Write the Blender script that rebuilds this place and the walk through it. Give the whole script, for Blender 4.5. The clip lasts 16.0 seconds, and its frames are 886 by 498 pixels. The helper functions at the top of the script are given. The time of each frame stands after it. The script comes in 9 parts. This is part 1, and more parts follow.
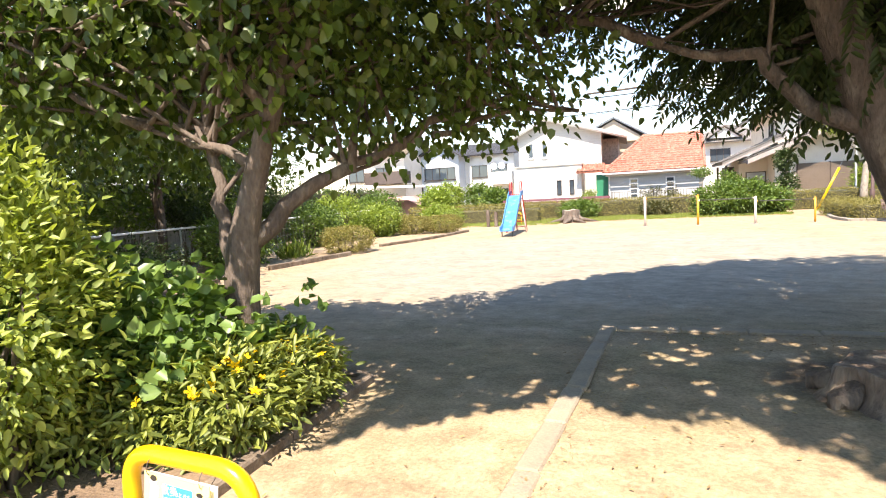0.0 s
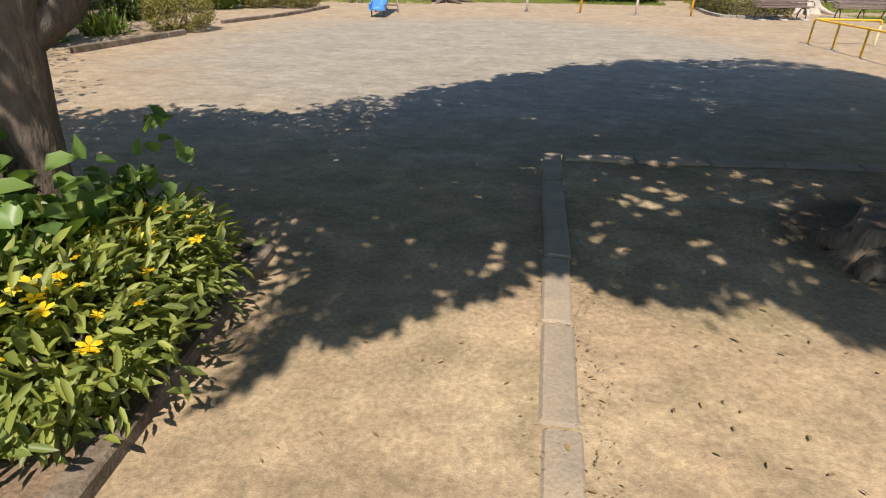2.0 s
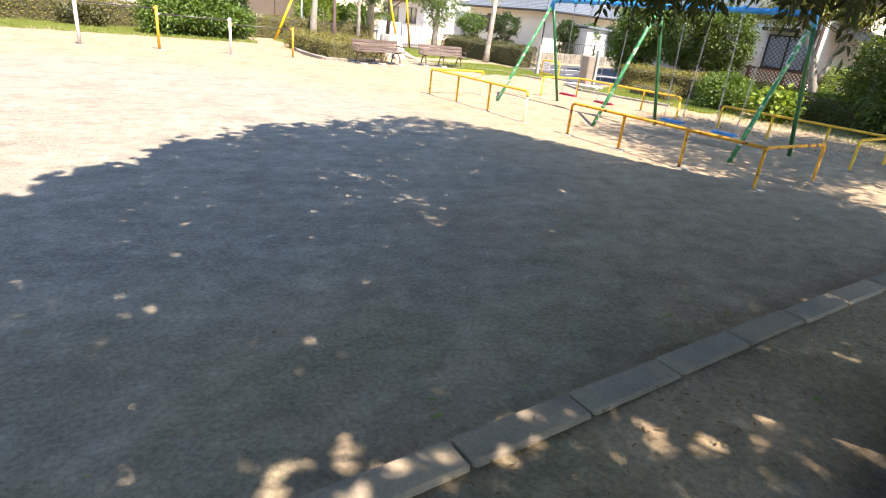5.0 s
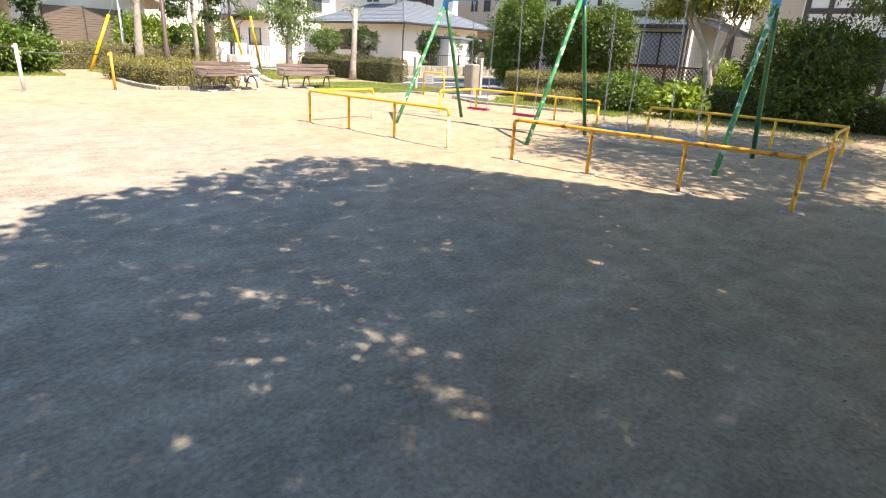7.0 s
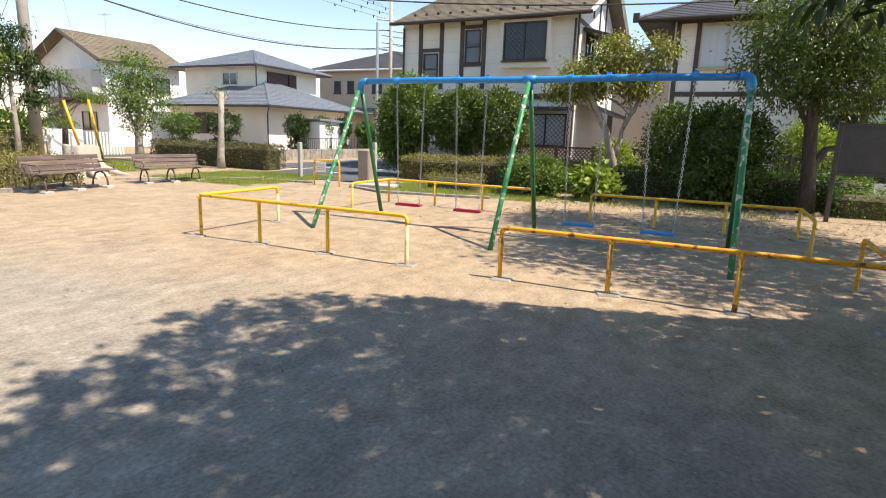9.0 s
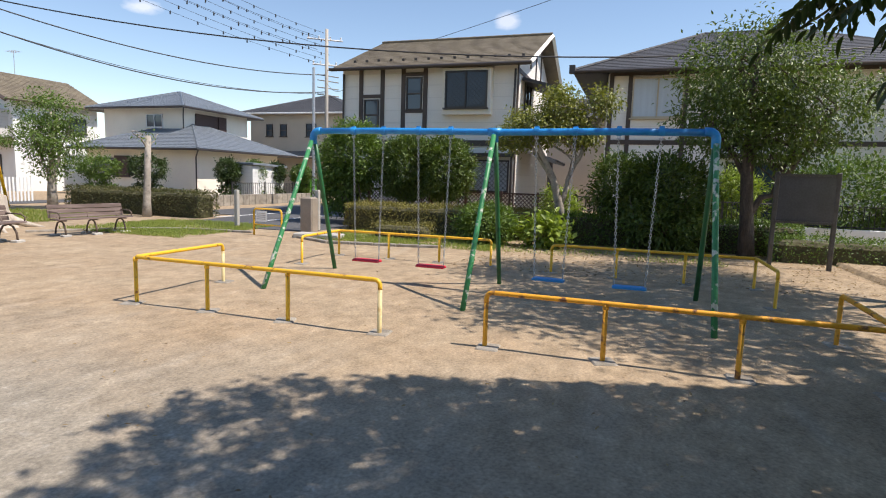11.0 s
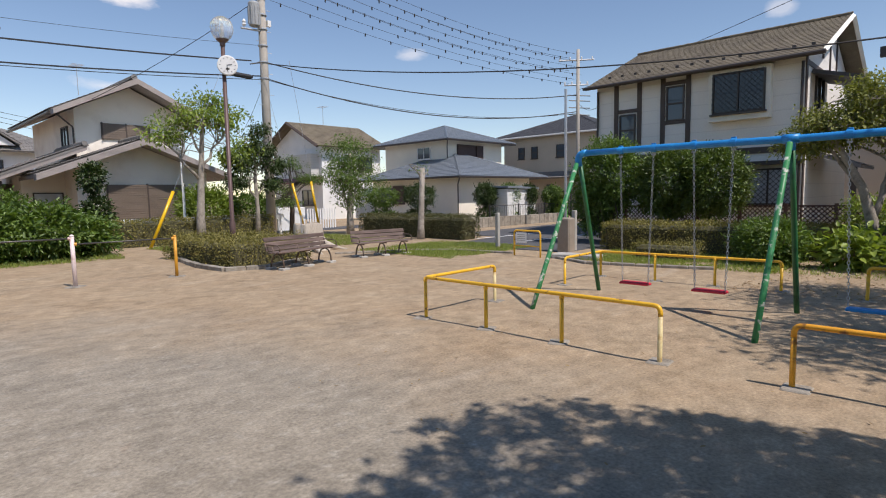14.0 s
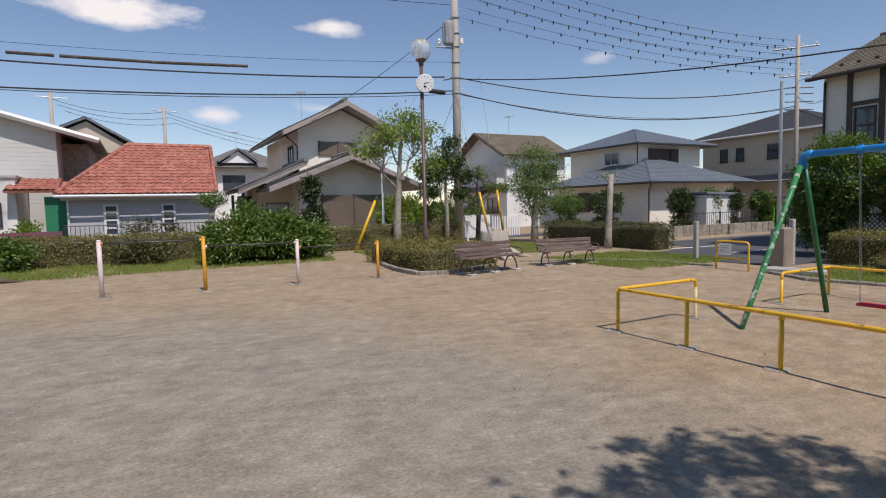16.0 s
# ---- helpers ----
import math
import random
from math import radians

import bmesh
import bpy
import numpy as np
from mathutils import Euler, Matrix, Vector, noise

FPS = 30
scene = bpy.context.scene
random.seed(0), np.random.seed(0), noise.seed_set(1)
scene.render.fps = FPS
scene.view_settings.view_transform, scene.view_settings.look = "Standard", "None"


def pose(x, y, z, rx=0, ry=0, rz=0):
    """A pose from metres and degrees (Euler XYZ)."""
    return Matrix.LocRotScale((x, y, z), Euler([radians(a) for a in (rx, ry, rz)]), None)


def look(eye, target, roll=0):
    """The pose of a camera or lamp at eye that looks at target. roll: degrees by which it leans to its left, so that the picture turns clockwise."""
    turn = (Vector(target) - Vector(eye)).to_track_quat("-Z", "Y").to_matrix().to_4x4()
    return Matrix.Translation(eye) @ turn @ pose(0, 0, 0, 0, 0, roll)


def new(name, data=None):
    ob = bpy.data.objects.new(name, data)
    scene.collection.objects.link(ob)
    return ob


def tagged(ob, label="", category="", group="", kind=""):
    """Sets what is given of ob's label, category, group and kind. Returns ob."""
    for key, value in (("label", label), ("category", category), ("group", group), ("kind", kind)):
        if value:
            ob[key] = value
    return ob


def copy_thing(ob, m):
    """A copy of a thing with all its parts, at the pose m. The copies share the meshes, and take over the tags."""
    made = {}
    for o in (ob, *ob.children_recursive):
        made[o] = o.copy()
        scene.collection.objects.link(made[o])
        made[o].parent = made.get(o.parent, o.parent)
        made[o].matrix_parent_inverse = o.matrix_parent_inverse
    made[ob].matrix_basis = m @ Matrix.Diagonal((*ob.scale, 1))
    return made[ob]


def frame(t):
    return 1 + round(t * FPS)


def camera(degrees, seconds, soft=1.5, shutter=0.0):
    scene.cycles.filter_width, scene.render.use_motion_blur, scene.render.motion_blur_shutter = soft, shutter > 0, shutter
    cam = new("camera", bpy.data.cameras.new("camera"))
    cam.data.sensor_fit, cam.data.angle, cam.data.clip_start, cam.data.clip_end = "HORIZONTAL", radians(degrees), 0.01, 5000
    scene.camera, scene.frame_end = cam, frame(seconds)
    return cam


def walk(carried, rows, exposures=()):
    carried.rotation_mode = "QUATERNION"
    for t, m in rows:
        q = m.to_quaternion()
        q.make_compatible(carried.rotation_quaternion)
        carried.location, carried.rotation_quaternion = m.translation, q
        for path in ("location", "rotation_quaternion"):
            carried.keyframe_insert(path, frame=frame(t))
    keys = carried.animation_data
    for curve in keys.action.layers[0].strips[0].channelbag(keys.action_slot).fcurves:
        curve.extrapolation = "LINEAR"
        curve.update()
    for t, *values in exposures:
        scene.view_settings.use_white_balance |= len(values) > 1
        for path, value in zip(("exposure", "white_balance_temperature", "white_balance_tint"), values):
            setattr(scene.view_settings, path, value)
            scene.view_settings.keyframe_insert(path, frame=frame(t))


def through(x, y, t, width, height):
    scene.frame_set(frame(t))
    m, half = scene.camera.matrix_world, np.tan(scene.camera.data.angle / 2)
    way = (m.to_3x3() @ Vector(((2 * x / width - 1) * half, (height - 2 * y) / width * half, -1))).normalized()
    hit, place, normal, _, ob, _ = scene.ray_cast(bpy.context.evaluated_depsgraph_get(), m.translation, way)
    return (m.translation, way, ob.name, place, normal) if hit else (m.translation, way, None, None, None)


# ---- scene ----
cam = camera(76.8, 16.0, 1.1)
PATH = [
    (0, (-0.517, -0.161, 1.673), (-1.230, 1.910, 1.465), -3.1),
    (0.5, (-0.862, 0.074, 1.602), (-1.464, 2.132, 1.111), -3.2),
    (1, (-1.195, 0.224, 1.530), (-1.547, 2.285, 0.845), -1.2),
    (1.5, (-1.390, 0.575, 1.483), (-1.582, 2.536, 0.502), 0.3),
    (2, (-1.466, 1.203, 1.700), (-1.604, 3.152, 0.688), 0.8),
    (2.5, (-1.425, 1.679, 1.753), (-1.443, 3.643, 0.763), 1.8),
    (3, (-1.365, 2.288, 1.737), (-1.117, 4.255, 0.783), 2.8),
    (3.5, (-1.363, 2.949, 1.711), (-0.928, 4.892, 0.772), 3.4),
    (4, (-1.382, 3.649, 1.706), (-0.662, 5.514, 0.788), 5.8),
    (4.5, (-1.267, 4.401, 1.632), (-0.330, 6.192, 0.763), 6.1),
    (5, (-1.216, 4.983, 1.620), (0.007, 6.612, 0.789), 6.2),
    (7.3, (0.085, 7.930, 1.334), (1.713, 9.214, 0.597), 1.6),
    (7.5, (0.180, 8.164, 1.396), (1.816, 9.435, 0.654), 0.0),
    (8, (0.303, 8.796, 1.375), (2.016, 9.999, 0.699), -0.4),
    (8.5, (0.554, 9.316, 1.364), (2.363, 10.431, 0.794), 0.4),
    (9, (0.807, 9.750, 1.455), (2.753, 10.680, 1.016), 1.8),
    (9.5, (1.053, 10.025, 1.563), (3.098, 10.767, 1.232), 2.2),
    (9.7, (1.105, 10.149, 1.538), (3.175, 10.836, 1.243), 2.3),
    (11.8, (1.011, 10.503, 1.642), (3.062, 11.257, 1.396), 0.7),
    (12, (0.967, 10.562, 1.643), (2.991, 11.388, 1.399), 0.7),
    (12.5, (0.960, 10.597, 1.651), (2.878, 11.648, 1.403), -0.2),
    (13, (0.990, 10.605, 1.647), (2.757, 11.894, 1.411), -0.9),
    (13.5, (0.970, 10.606, 1.651), (2.637, 12.026, 1.433), -1.1),
    (14, (0.898, 10.618, 1.665), (2.483, 12.130, 1.456), -1.1),
    (14.5, (0.843, 10.630, 1.661), (2.309, 12.258, 1.466), -1.0),
    (15, (0.821, 10.665, 1.657), (2.115, 12.434, 1.475), -1.2),
    (15.5, (0.804, 10.661, 1.658), (1.934, 12.541, 1.487), -1.4),
    (16, (0.786, 10.668, 1.683), (1.813, 12.607, 1.519), -1.4),
]
EXPOSURES = [(0.0, 1.62, 7700, 16), (0.5, 1.08, 7700, 13), (1.0, 0.6, 7500, 13), (1.5, 0.33, 7300, 13), (2.5, 0.92, 7300, 15), (3.5, 1.56, 7700, 20), (5.0, 1.58, 7500, 16), (7.5, 1.4, 7800, 14),
             (8.5, 1.1, 7700, 12), (9.5, 0.76, 7400, 15), (12.0, 0.4, 7000, 14), (14.0, 0.03, 6900, 16), (16.0, -0.23, 6800, 17)]
walk(cam, [(t, look(eye, target, roll)) for t, eye, target, roll in PATH], EXPOSURES)

# ---- world and sun ----
SUN_ELEV, SUN_AZ = 57.0, 180.0      # the sun stands behind the walker, at about -y
world = bpy.data.worlds.new("sky_world")
scene.world = world
world.use_nodes = True
wn, wl = world.node_tree.nodes, world.node_tree.links
wn.clear()
w_out = wn.new("ShaderNodeOutputWorld")
w_bg = wn.new("ShaderNodeBackground")
w_sky = wn.new("ShaderNodeTexSky")
w_sky.sky_type = "NISHITA"
w_sky.sun_disc = False
w_sky.sun_elevation = radians(SUN_ELEV)
w_sky.sun_rotation = radians(SUN_AZ)
w_sky.air_density, w_sky.dust_density, w_sky.ozone_density = 1.0, 0.0, 2.2
w_bg.inputs["Strength"].default_value = 0.130
w_tc = wn.new("ShaderNodeTexCoord")
w_map = wn.new("ShaderNodeMapping")
w_map.inputs["Scale"].default_value = (1.0, 1.0, 2.4)
w_map.inputs["Location"].default_value = (0.35, 0.1, 0.2)
w_noise = wn.new("ShaderNodeTexNoise")
w_noise.inputs["Scale"].default_value = 4.2
w_noise.inputs["Detail"].default_value = 7.0
w_noise.inputs["Roughness"].default_value = 0.55
w_puff = wn.new("ShaderNodeTexNoise")
w_puff.inputs["Scale"].default_value, w_puff.inputs["Detail"].default_value, w_puff.inputs["Roughness"].default_value = 14.0, 8.0, 0.6
w_ramp = wn.new("ShaderNodeValToRGB")
w_ramp.color_ramp.elements[0].position, w_ramp.color_ramp.elements[1].position = 0.72, 0.88
w_mix = wn.new("ShaderNodeMix")
w_mix.data_type = "RGBA"
w_mix.inputs["B"].default_value = (8.0, 8.0, 8.1, 1)
wl.new(w_tc.outputs["Generated"], w_map.inputs["Vector"])
wl.new(w_map.outputs["Vector"], w_noise.inputs["Vector"])
wl.new(w_noise.outputs["Fac"], w_ramp.inputs["Fac"])
wl.new(w_map.outputs["Vector"], w_puff.inputs["Vector"])
w_cover = w_ramp.outputs["Color"]
# a few fair-weather clouds to the north: way, half size across and up, thickness
for cx, cy, cz, across, up, thick in ((-0.02, 0.955, 0.298, 0.17, 0.045, 1.0), (0.285, 0.91, 0.296, 0.085, 0.026, 0.95), (0.11, 0.98, 0.158, 0.062, 0.024, 0.8), (0.27, 0.95, 0.172, 0.08, 0.018, 0.45), (0.67, 0.70, 0.238, 0.05, 0.018, 0.4), (0.94, 0.215, 0.262, 0.035, 0.025, 0.35)):
    c_map, c_len, c_fall, c_add, c_edge, c_max = (wn.new(k) for k in ("ShaderNodeMapping", "ShaderNodeVectorMath", "ShaderNodeMapRange", "ShaderNodeMath", "ShaderNodeMapRange", "ShaderNodeMath"))
    c_map.inputs["Location"].default_value = (-cx / across, -cy / across, -cz / up)
    c_map.inputs["Scale"].default_value = (1 / across, 1 / across, 1 / up)
    c_len.operation, c_add.operation, c_max.operation = "LENGTH", "MULTIPLY_ADD", "MAXIMUM"
    c_fall.inputs["To Min"].default_value, c_fall.inputs["To Max"].default_value = 1.0, 0.0
    c_fall.inputs["From Max"].default_value = 1.15
    c_add.inputs[1].default_value = 1.0
    c_edge.inputs["From Min"].default_value, c_edge.inputs["From Max"].default_value = 0.95, 1.32
    c_edge.inputs["To Max"].default_value = thick
    wl.new(w_tc.outputs["Generated"], c_map.inputs["Vector"])
    wl.new(c_map.outputs["Vector"], c_len.inputs[0])
    wl.new(c_len.outputs["Value"], c_fall.inputs["Value"])
    wl.new(w_puff.outputs["Fac"], c_add.inputs[0])
    wl.new(c_fall.outputs["Result"], c_add.inputs[2])
    wl.new(c_add.outputs[0], c_edge.inputs["Value"])
    wl.new(w_cover, c_max.inputs[0])
    wl.new(c_edge.outputs["Result"], c_max.inputs[1])
    w_cover = c_max.outputs[0]
wl.new(w_cover, w_mix.inputs["Factor"])
w_hsv = wn.new("ShaderNodeHueSaturation")
w_hsv.inputs["Saturation"].default_value = 1.04
wl.new(w_sky.outputs["Color"], w_hsv.inputs["Color"])
wl.new(w_hsv.outputs["Color"], w_mix.inputs["A"])
wl.new(w_mix.outputs["Result"], w_bg.inputs["Color"])
wl.new(w_bg.outputs["Background"], w_out.inputs["Surface"])

sun = new("sun", bpy.data.lights.new("sun", "SUN"))
sun.data.energy = 4.2
sun.data.angle = radians(0.55)
sun.data.color = (1.0, 0.98, 0.95)
sun.matrix_world = look((0.03 * 60, -0.64 * 60, 60), (0, 0, 0))

# ---- materials ----
def nodes_of(m):
    m.use_nodes = True
    t = m.node_tree
    return t.nodes, t.links, t.nodes["Principled BSDF"]


def mat(name, base, rough=0.7, vary=0.12, scale=3.0, fine=40.0, bump=0.15, metal=0.0, second=None, cover=0.5, edge=0.08, spot=6.0, per_object=0.0, per_island=0.0, stretch=(1, 1, 1)):
    """A surface with a broad and a fine variation, an optional second colour in worn patches, and a fine relief."""
    m = bpy.data.materials.new(name)
    n, l, b = nodes_of(m)
    tc = n.new("ShaderNodeTexCoord")
    mp = n.new("ShaderNodeMapping")
    mp.inputs["Scale"].default_value = stretch
    l.new(tc.outputs["Object"], mp.inputs["Vector"])
    broad, tight = n.new("ShaderNodeTexNoise"), n.new("ShaderNodeTexNoise")
    for node, s, d in ((broad, scale, 5.0), (tight, fine, 4.0)):
        node.inputs["Scale"].default_value = s
        node.inputs["Detail"].default_value = d
        l.new(mp.outputs["Vector"], node.inputs["Vector"])
    add = n.new("ShaderNodeMath")
    add.operation = "ADD"
    l.new(broad.outputs["Fac"], add.inputs[0])
    l.new(tight.outputs["Fac"], add.inputs[1])
    rng = n.new("ShaderNodeMapRange")
    rng.inputs["From Min"].default_value, rng.inputs["From Max"].default_value = 0.6, 1.4
    rng.inputs["To Min"].default_value, rng.inputs["To Max"].default_value = 1 - 1.6 * vary, 1 + 1.6 * vary
    l.new(add.outputs[0], rng.inputs["Value"])
    value = rng.outputs["Result"]
    for amount, socket in ((per_object, "o"), (per_island, "i")):
        if amount:
            src = n.new("ShaderNodeObjectInfo").outputs["Random"] if socket == "o" else n.new("ShaderNodeNewGeometry").outputs["Random Per Island"]
            r2 = n.new("ShaderNodeMapRange")
            r2.inputs["To Min"].default_value, r2.inputs["To Max"].default_value = 1 - amount, 1 + amount
            l.new(src, r2.inputs["Value"])
            mu = n.new("ShaderNodeMath")
            mu.operation = "MULTIPLY"
            l.new(value, mu.inputs[0])
            l.new(r2.outputs["Result"], mu.inputs[1])
            value = mu.outputs[0]
    colour = None
    if second is not None:
        pn, cr, mx = n.new("ShaderNodeTexNoise"), n.new("ShaderNodeMapRange"), n.new("ShaderNodeMix")
        pn.inputs["Scale"].default_value, pn.inputs["Detail"].default_value = spot, 6.0
        l.new(mp.outputs["Vector"], pn.inputs["Vector"])
        cr.inputs["From Min"].default_value, cr.inputs["From Max"].default_value = cover - edge, cover + edge
        l.new(pn.outputs["Fac"], cr.inputs["Value"])
        mx.data_type = "RGBA"
        mx.inputs["A"].default_value, mx.inputs["B"].default_value = (*base, 1), (*second, 1)
        l.new(cr.outputs["Result"], mx.inputs["Factor"])
        colour = mx.outputs["Result"]
    sc = n.new("ShaderNodeVectorMath")
    sc.operation = "SCALE"
    if colour is None:
        sc.inputs[0].default_value = base
    else:
        l.new(colour, sc.inputs[0])
    l.new(value, sc.inputs["Scale"])
    l.new(sc.outputs["Vector"], b.inputs["Base Color"])
    b.inputs["Roughness"].default_value = rough
    b.inputs["Metallic"].default_value = metal
    if bump:
        bp = n.new("ShaderNodeBump")
        bp.inputs["Strength"].default_value = bump
        bp.inputs["Distance"].default_value = 0.02
        l.new(tight.outputs["Fac"], bp.inputs["Height"])
        l.new(bp.outputs["Normal"], b.inputs["Normal"])
    return m


def leaf_mat(name, base, vary=0.35, gloss=0.45, through=0.35, tip=None):
    """A leaf: colour varied leaf by leaf, with light coming through it."""
    m = bpy.data.materials.new(name)
    n, l, b = nodes_of(m)
    geo = n.new("ShaderNodeNewGeometry")
    ramp = n.new("ShaderNodeValToRGB")
    lo = tuple(c * (1 - vary) for c in base)
    hi = tip or (base[0] * (1 + vary) * 1.15, base[1] * (1 + vary), base[2] * (1 + 0.4 * vary))
    ramp.color_ramp.elements[0].color, ramp.color_ramp.elements[1].color = (*lo, 1), (*hi, 1)
    l.new(geo.outputs["Random Per Island"], ramp.inputs["Fac"])
    l.new(ramp.outputs["Color"], b.inputs["Base Color"])
    b.inputs["Roughness"].default_value = gloss
    tr, mx = n.new("ShaderNodeBsdfTranslucent"), n.new("ShaderNodeMixShader")
    bright = n.new("ShaderNodeVectorMath")
    bright.operation = "MULTIPLY"
    bright.inputs[1].default_value = (1.5, 1.6, 0.7)
    l.new(ramp.outputs["Color"], bright.inputs[0])
    l.new(bright.outputs["Vector"], tr.inputs["Color"])
    mx.inputs["Fac"].default_value = through
    l.new(b.outputs["BSDF"], mx.inputs[1])
    l.new(tr.outputs["BSDF"], mx.inputs[2])
    l.new(mx.outputs["Shader"], n["Material Output"].inputs["Surface"])
    return m


def ground_mat():
    """Trodden sandy ground, with a grey gravelly middle of the playground, moss and grass-stained margins, specks of grit."""
    m = bpy.data.materials.new("sandy_ground")
    n, l, b = nodes_of(m)
    tc = n.new("ShaderNodeTexCoord")
    pos = tc.outputs["Object"]

    def noise_at(s, d=5.0, r=0.55, stretch=None):
        node = n.new("ShaderNodeTexNoise")
        node.inputs["Scale"].default_value, node.inputs["Detail"].default_value, node.inputs["Roughness"].default_value = s, d, r
        src = pos
        if stretch:
            mp = n.new("ShaderNodeMapping")
            mp.inputs["Scale"].default_value = stretch[:3]
            mp.inputs["Rotation"].default_value = (0, 0, stretch[3])
            l.new(pos, mp.inputs["Vector"])
            src = mp.outputs["Vector"]
        l.new(src, node.inputs["Vector"])
        return node.outputs["Fac"]

    def rng(v, a, z, lo=0.0, hi=1.0):
        r = n.new("ShaderNodeMapRange")
        for key, val in (("From Min", a), ("From Max", z), ("To Min", lo), ("To Max", hi)):
            r.inputs[key].default_value = val
        l.new(v, r.inputs["Value"])
        return r.outputs["Result"]

    def math2(op, a, c):
        node = n.new("ShaderNodeMath")
        node.operation = op
        for i, v in enumerate((a, c)):
            if isinstance(v, (int, float)):
                node.inputs[i].default_value = v
            else:
                l.new(v, node.inputs[i])
        return node.outputs[0]

    def blend(f, a, c):
        node = n.new("ShaderNodeMix")
        node.data_type = "RGBA"
        l.new(f, node.inputs["Factor"])
        for key, v in (("A", a), ("B", c)):
            if isinstance(v, tuple):
                node.inputs[key].default_value = (*v, 1)
            else:
                l.new(v, node.inputs[key])
        return node.outputs["Result"]

    def ellipse(cx, cy, rx, ry, lo, hi, wobble=0.35):
        mp = n.new("ShaderNodeMapping")
        mp.inputs["Location"].default_value = (-cx / rx, -cy / ry, 0)
        mp.inputs["Scale"].default_value = (1 / rx, 1 / ry, 0)
        l.new(pos, mp.inputs["Vector"])
        ln = n.new("ShaderNodeVectorMath")
        ln.operation = "LENGTH"
        l.new(mp.outputs["Vector"], ln.inputs[0])
        d = math2("ADD", ln.outputs["Value"], math2("MULTIPLY", math2("SUBTRACT", noise_at(0.5), 0.5), wobble * 2))
        return rng(d, hi, lo)

    tan = blend(rng(noise_at(0.8), 0.35, 0.65), (0.45, 0.325, 0.205), (0.50, 0.38, 0.25))
    tan = blend(ellipse(0.0, 1.5, 7.0, 6.5, 0.7, 1.1), tan, blend(rng(noise_at(0.9), 0.35, 0.65), (0.46, 0.325, 0.195), (0.53, 0.39, 0.245)))
    tan = blend(rng(noise_at(2.6, 6.0), 0.45, 0.75), tan, (0.36, 0.265, 0.165))
    grey = blend(rng(noise_at(1.6, 6.0, 0.6, (0.8, 1.2, 1, 0.35)), 0.35, 0.68), (0.325, 0.283, 0.222), (0.42, 0.365, 0.285))
    grey = blend(rng(noise_at(7.0, 8.0, 0.7, (0.9, 1.1, 1, 0.3)), 0.54, 0.70), grey, (0.47, 0.425, 0.355))
    tan = blend(rng(noise_at(9.0, 8.0, 0.7), 0.52, 0.70, 0.0, 0.55), tan, (0.54, 0.425, 0.285))
    middle = ellipse(-1.5, 14.0, 6.6, 7.6, 0.72, 1.15)
    col = blend(middle, tan, grey)
    # mossy, olive-brown patches in the earth by the entrance
    moss = math2("MULTIPLY", ellipse(-0.5, 5.2, 4.5, 2.9, 0.6, 1.1), rng(noise_at(1.3, 5.0), 0.4, 0.62))
    col = blend(math2("MULTIPLY", moss, 0.45), col, (0.30, 0.265, 0.14))
    # earth blended to dark brown round the old stump
    stump_patch = ellipse(1.30, 4.75, 0.85, 0.7, 0.75, 1.1)
    col = blend(math2("MULTIPLY", stump_patch, 0.8), col, (0.11, 0.082, 0.06))
    # swept sandy streaks
    streak = rng(noise_at(1.1, 5.0, 0.5, (0.45, 1.6, 1, 0.5)), 0.60, 0.78)
    col = blend(math2("MULTIPLY", streak, 0.5), col, (0.55, 0.47, 0.37))
    # reddish leaf dust
    red = rng(noise_at(3.3, 6.0), 0.66, 0.78)
    col = blend(math2("MULTIPLY", red, 0.3), col, (0.32, 0.20, 0.13))
    # grit
    grit = noise_at(160.0, 3.0)
    fine = noise_at(38.0, 5.0)
    col = blend(rng(grit, 0.56, 0.70, 0.0, 0.45), col, (0.24, 0.20, 0.15))
    col = blend(rng(grit, 0.44, 0.30, 0.0, 0.3), col, (0.58, 0.52, 0.44))
    v = n.new("ShaderNodeVectorMath")
    v.operation = "SCALE"
    l.new(col, v.inputs[0])
    patchy = math2("MULTIPLY", rng(noise_at(5.0, 7.0, 0.62, (0.85, 1.15, 1, 0.4)), 0.36, 0.66, 0.84, 1.16), rng(noise_at(1.2, 4.0, 0.6), 0.3, 0.7, 0.90, 1.10))
    l.new(math2("MULTIPLY", patchy, rng(fine, 0.25, 0.75, 0.56, 1.04)), v.inputs["Scale"])
    l.new(v.outputs["Vector"], b.inputs["Base Color"])
    b.inputs["Roughness"].default_value = 0.95
    b.inputs["Specular IOR Level"].default_value = 0.2
    bp = n.new("ShaderNodeBump")
    bp.inputs["Strength"].default_value, bp.inputs["Distance"].default_value = 0.35, 0.03
    l.new(math2("ADD", fine, math2("MULTIPLY", grit, 0.5)), bp.inputs["Height"])
    l.new(bp.outputs["Normal"], b.inputs["Normal"])
    return m


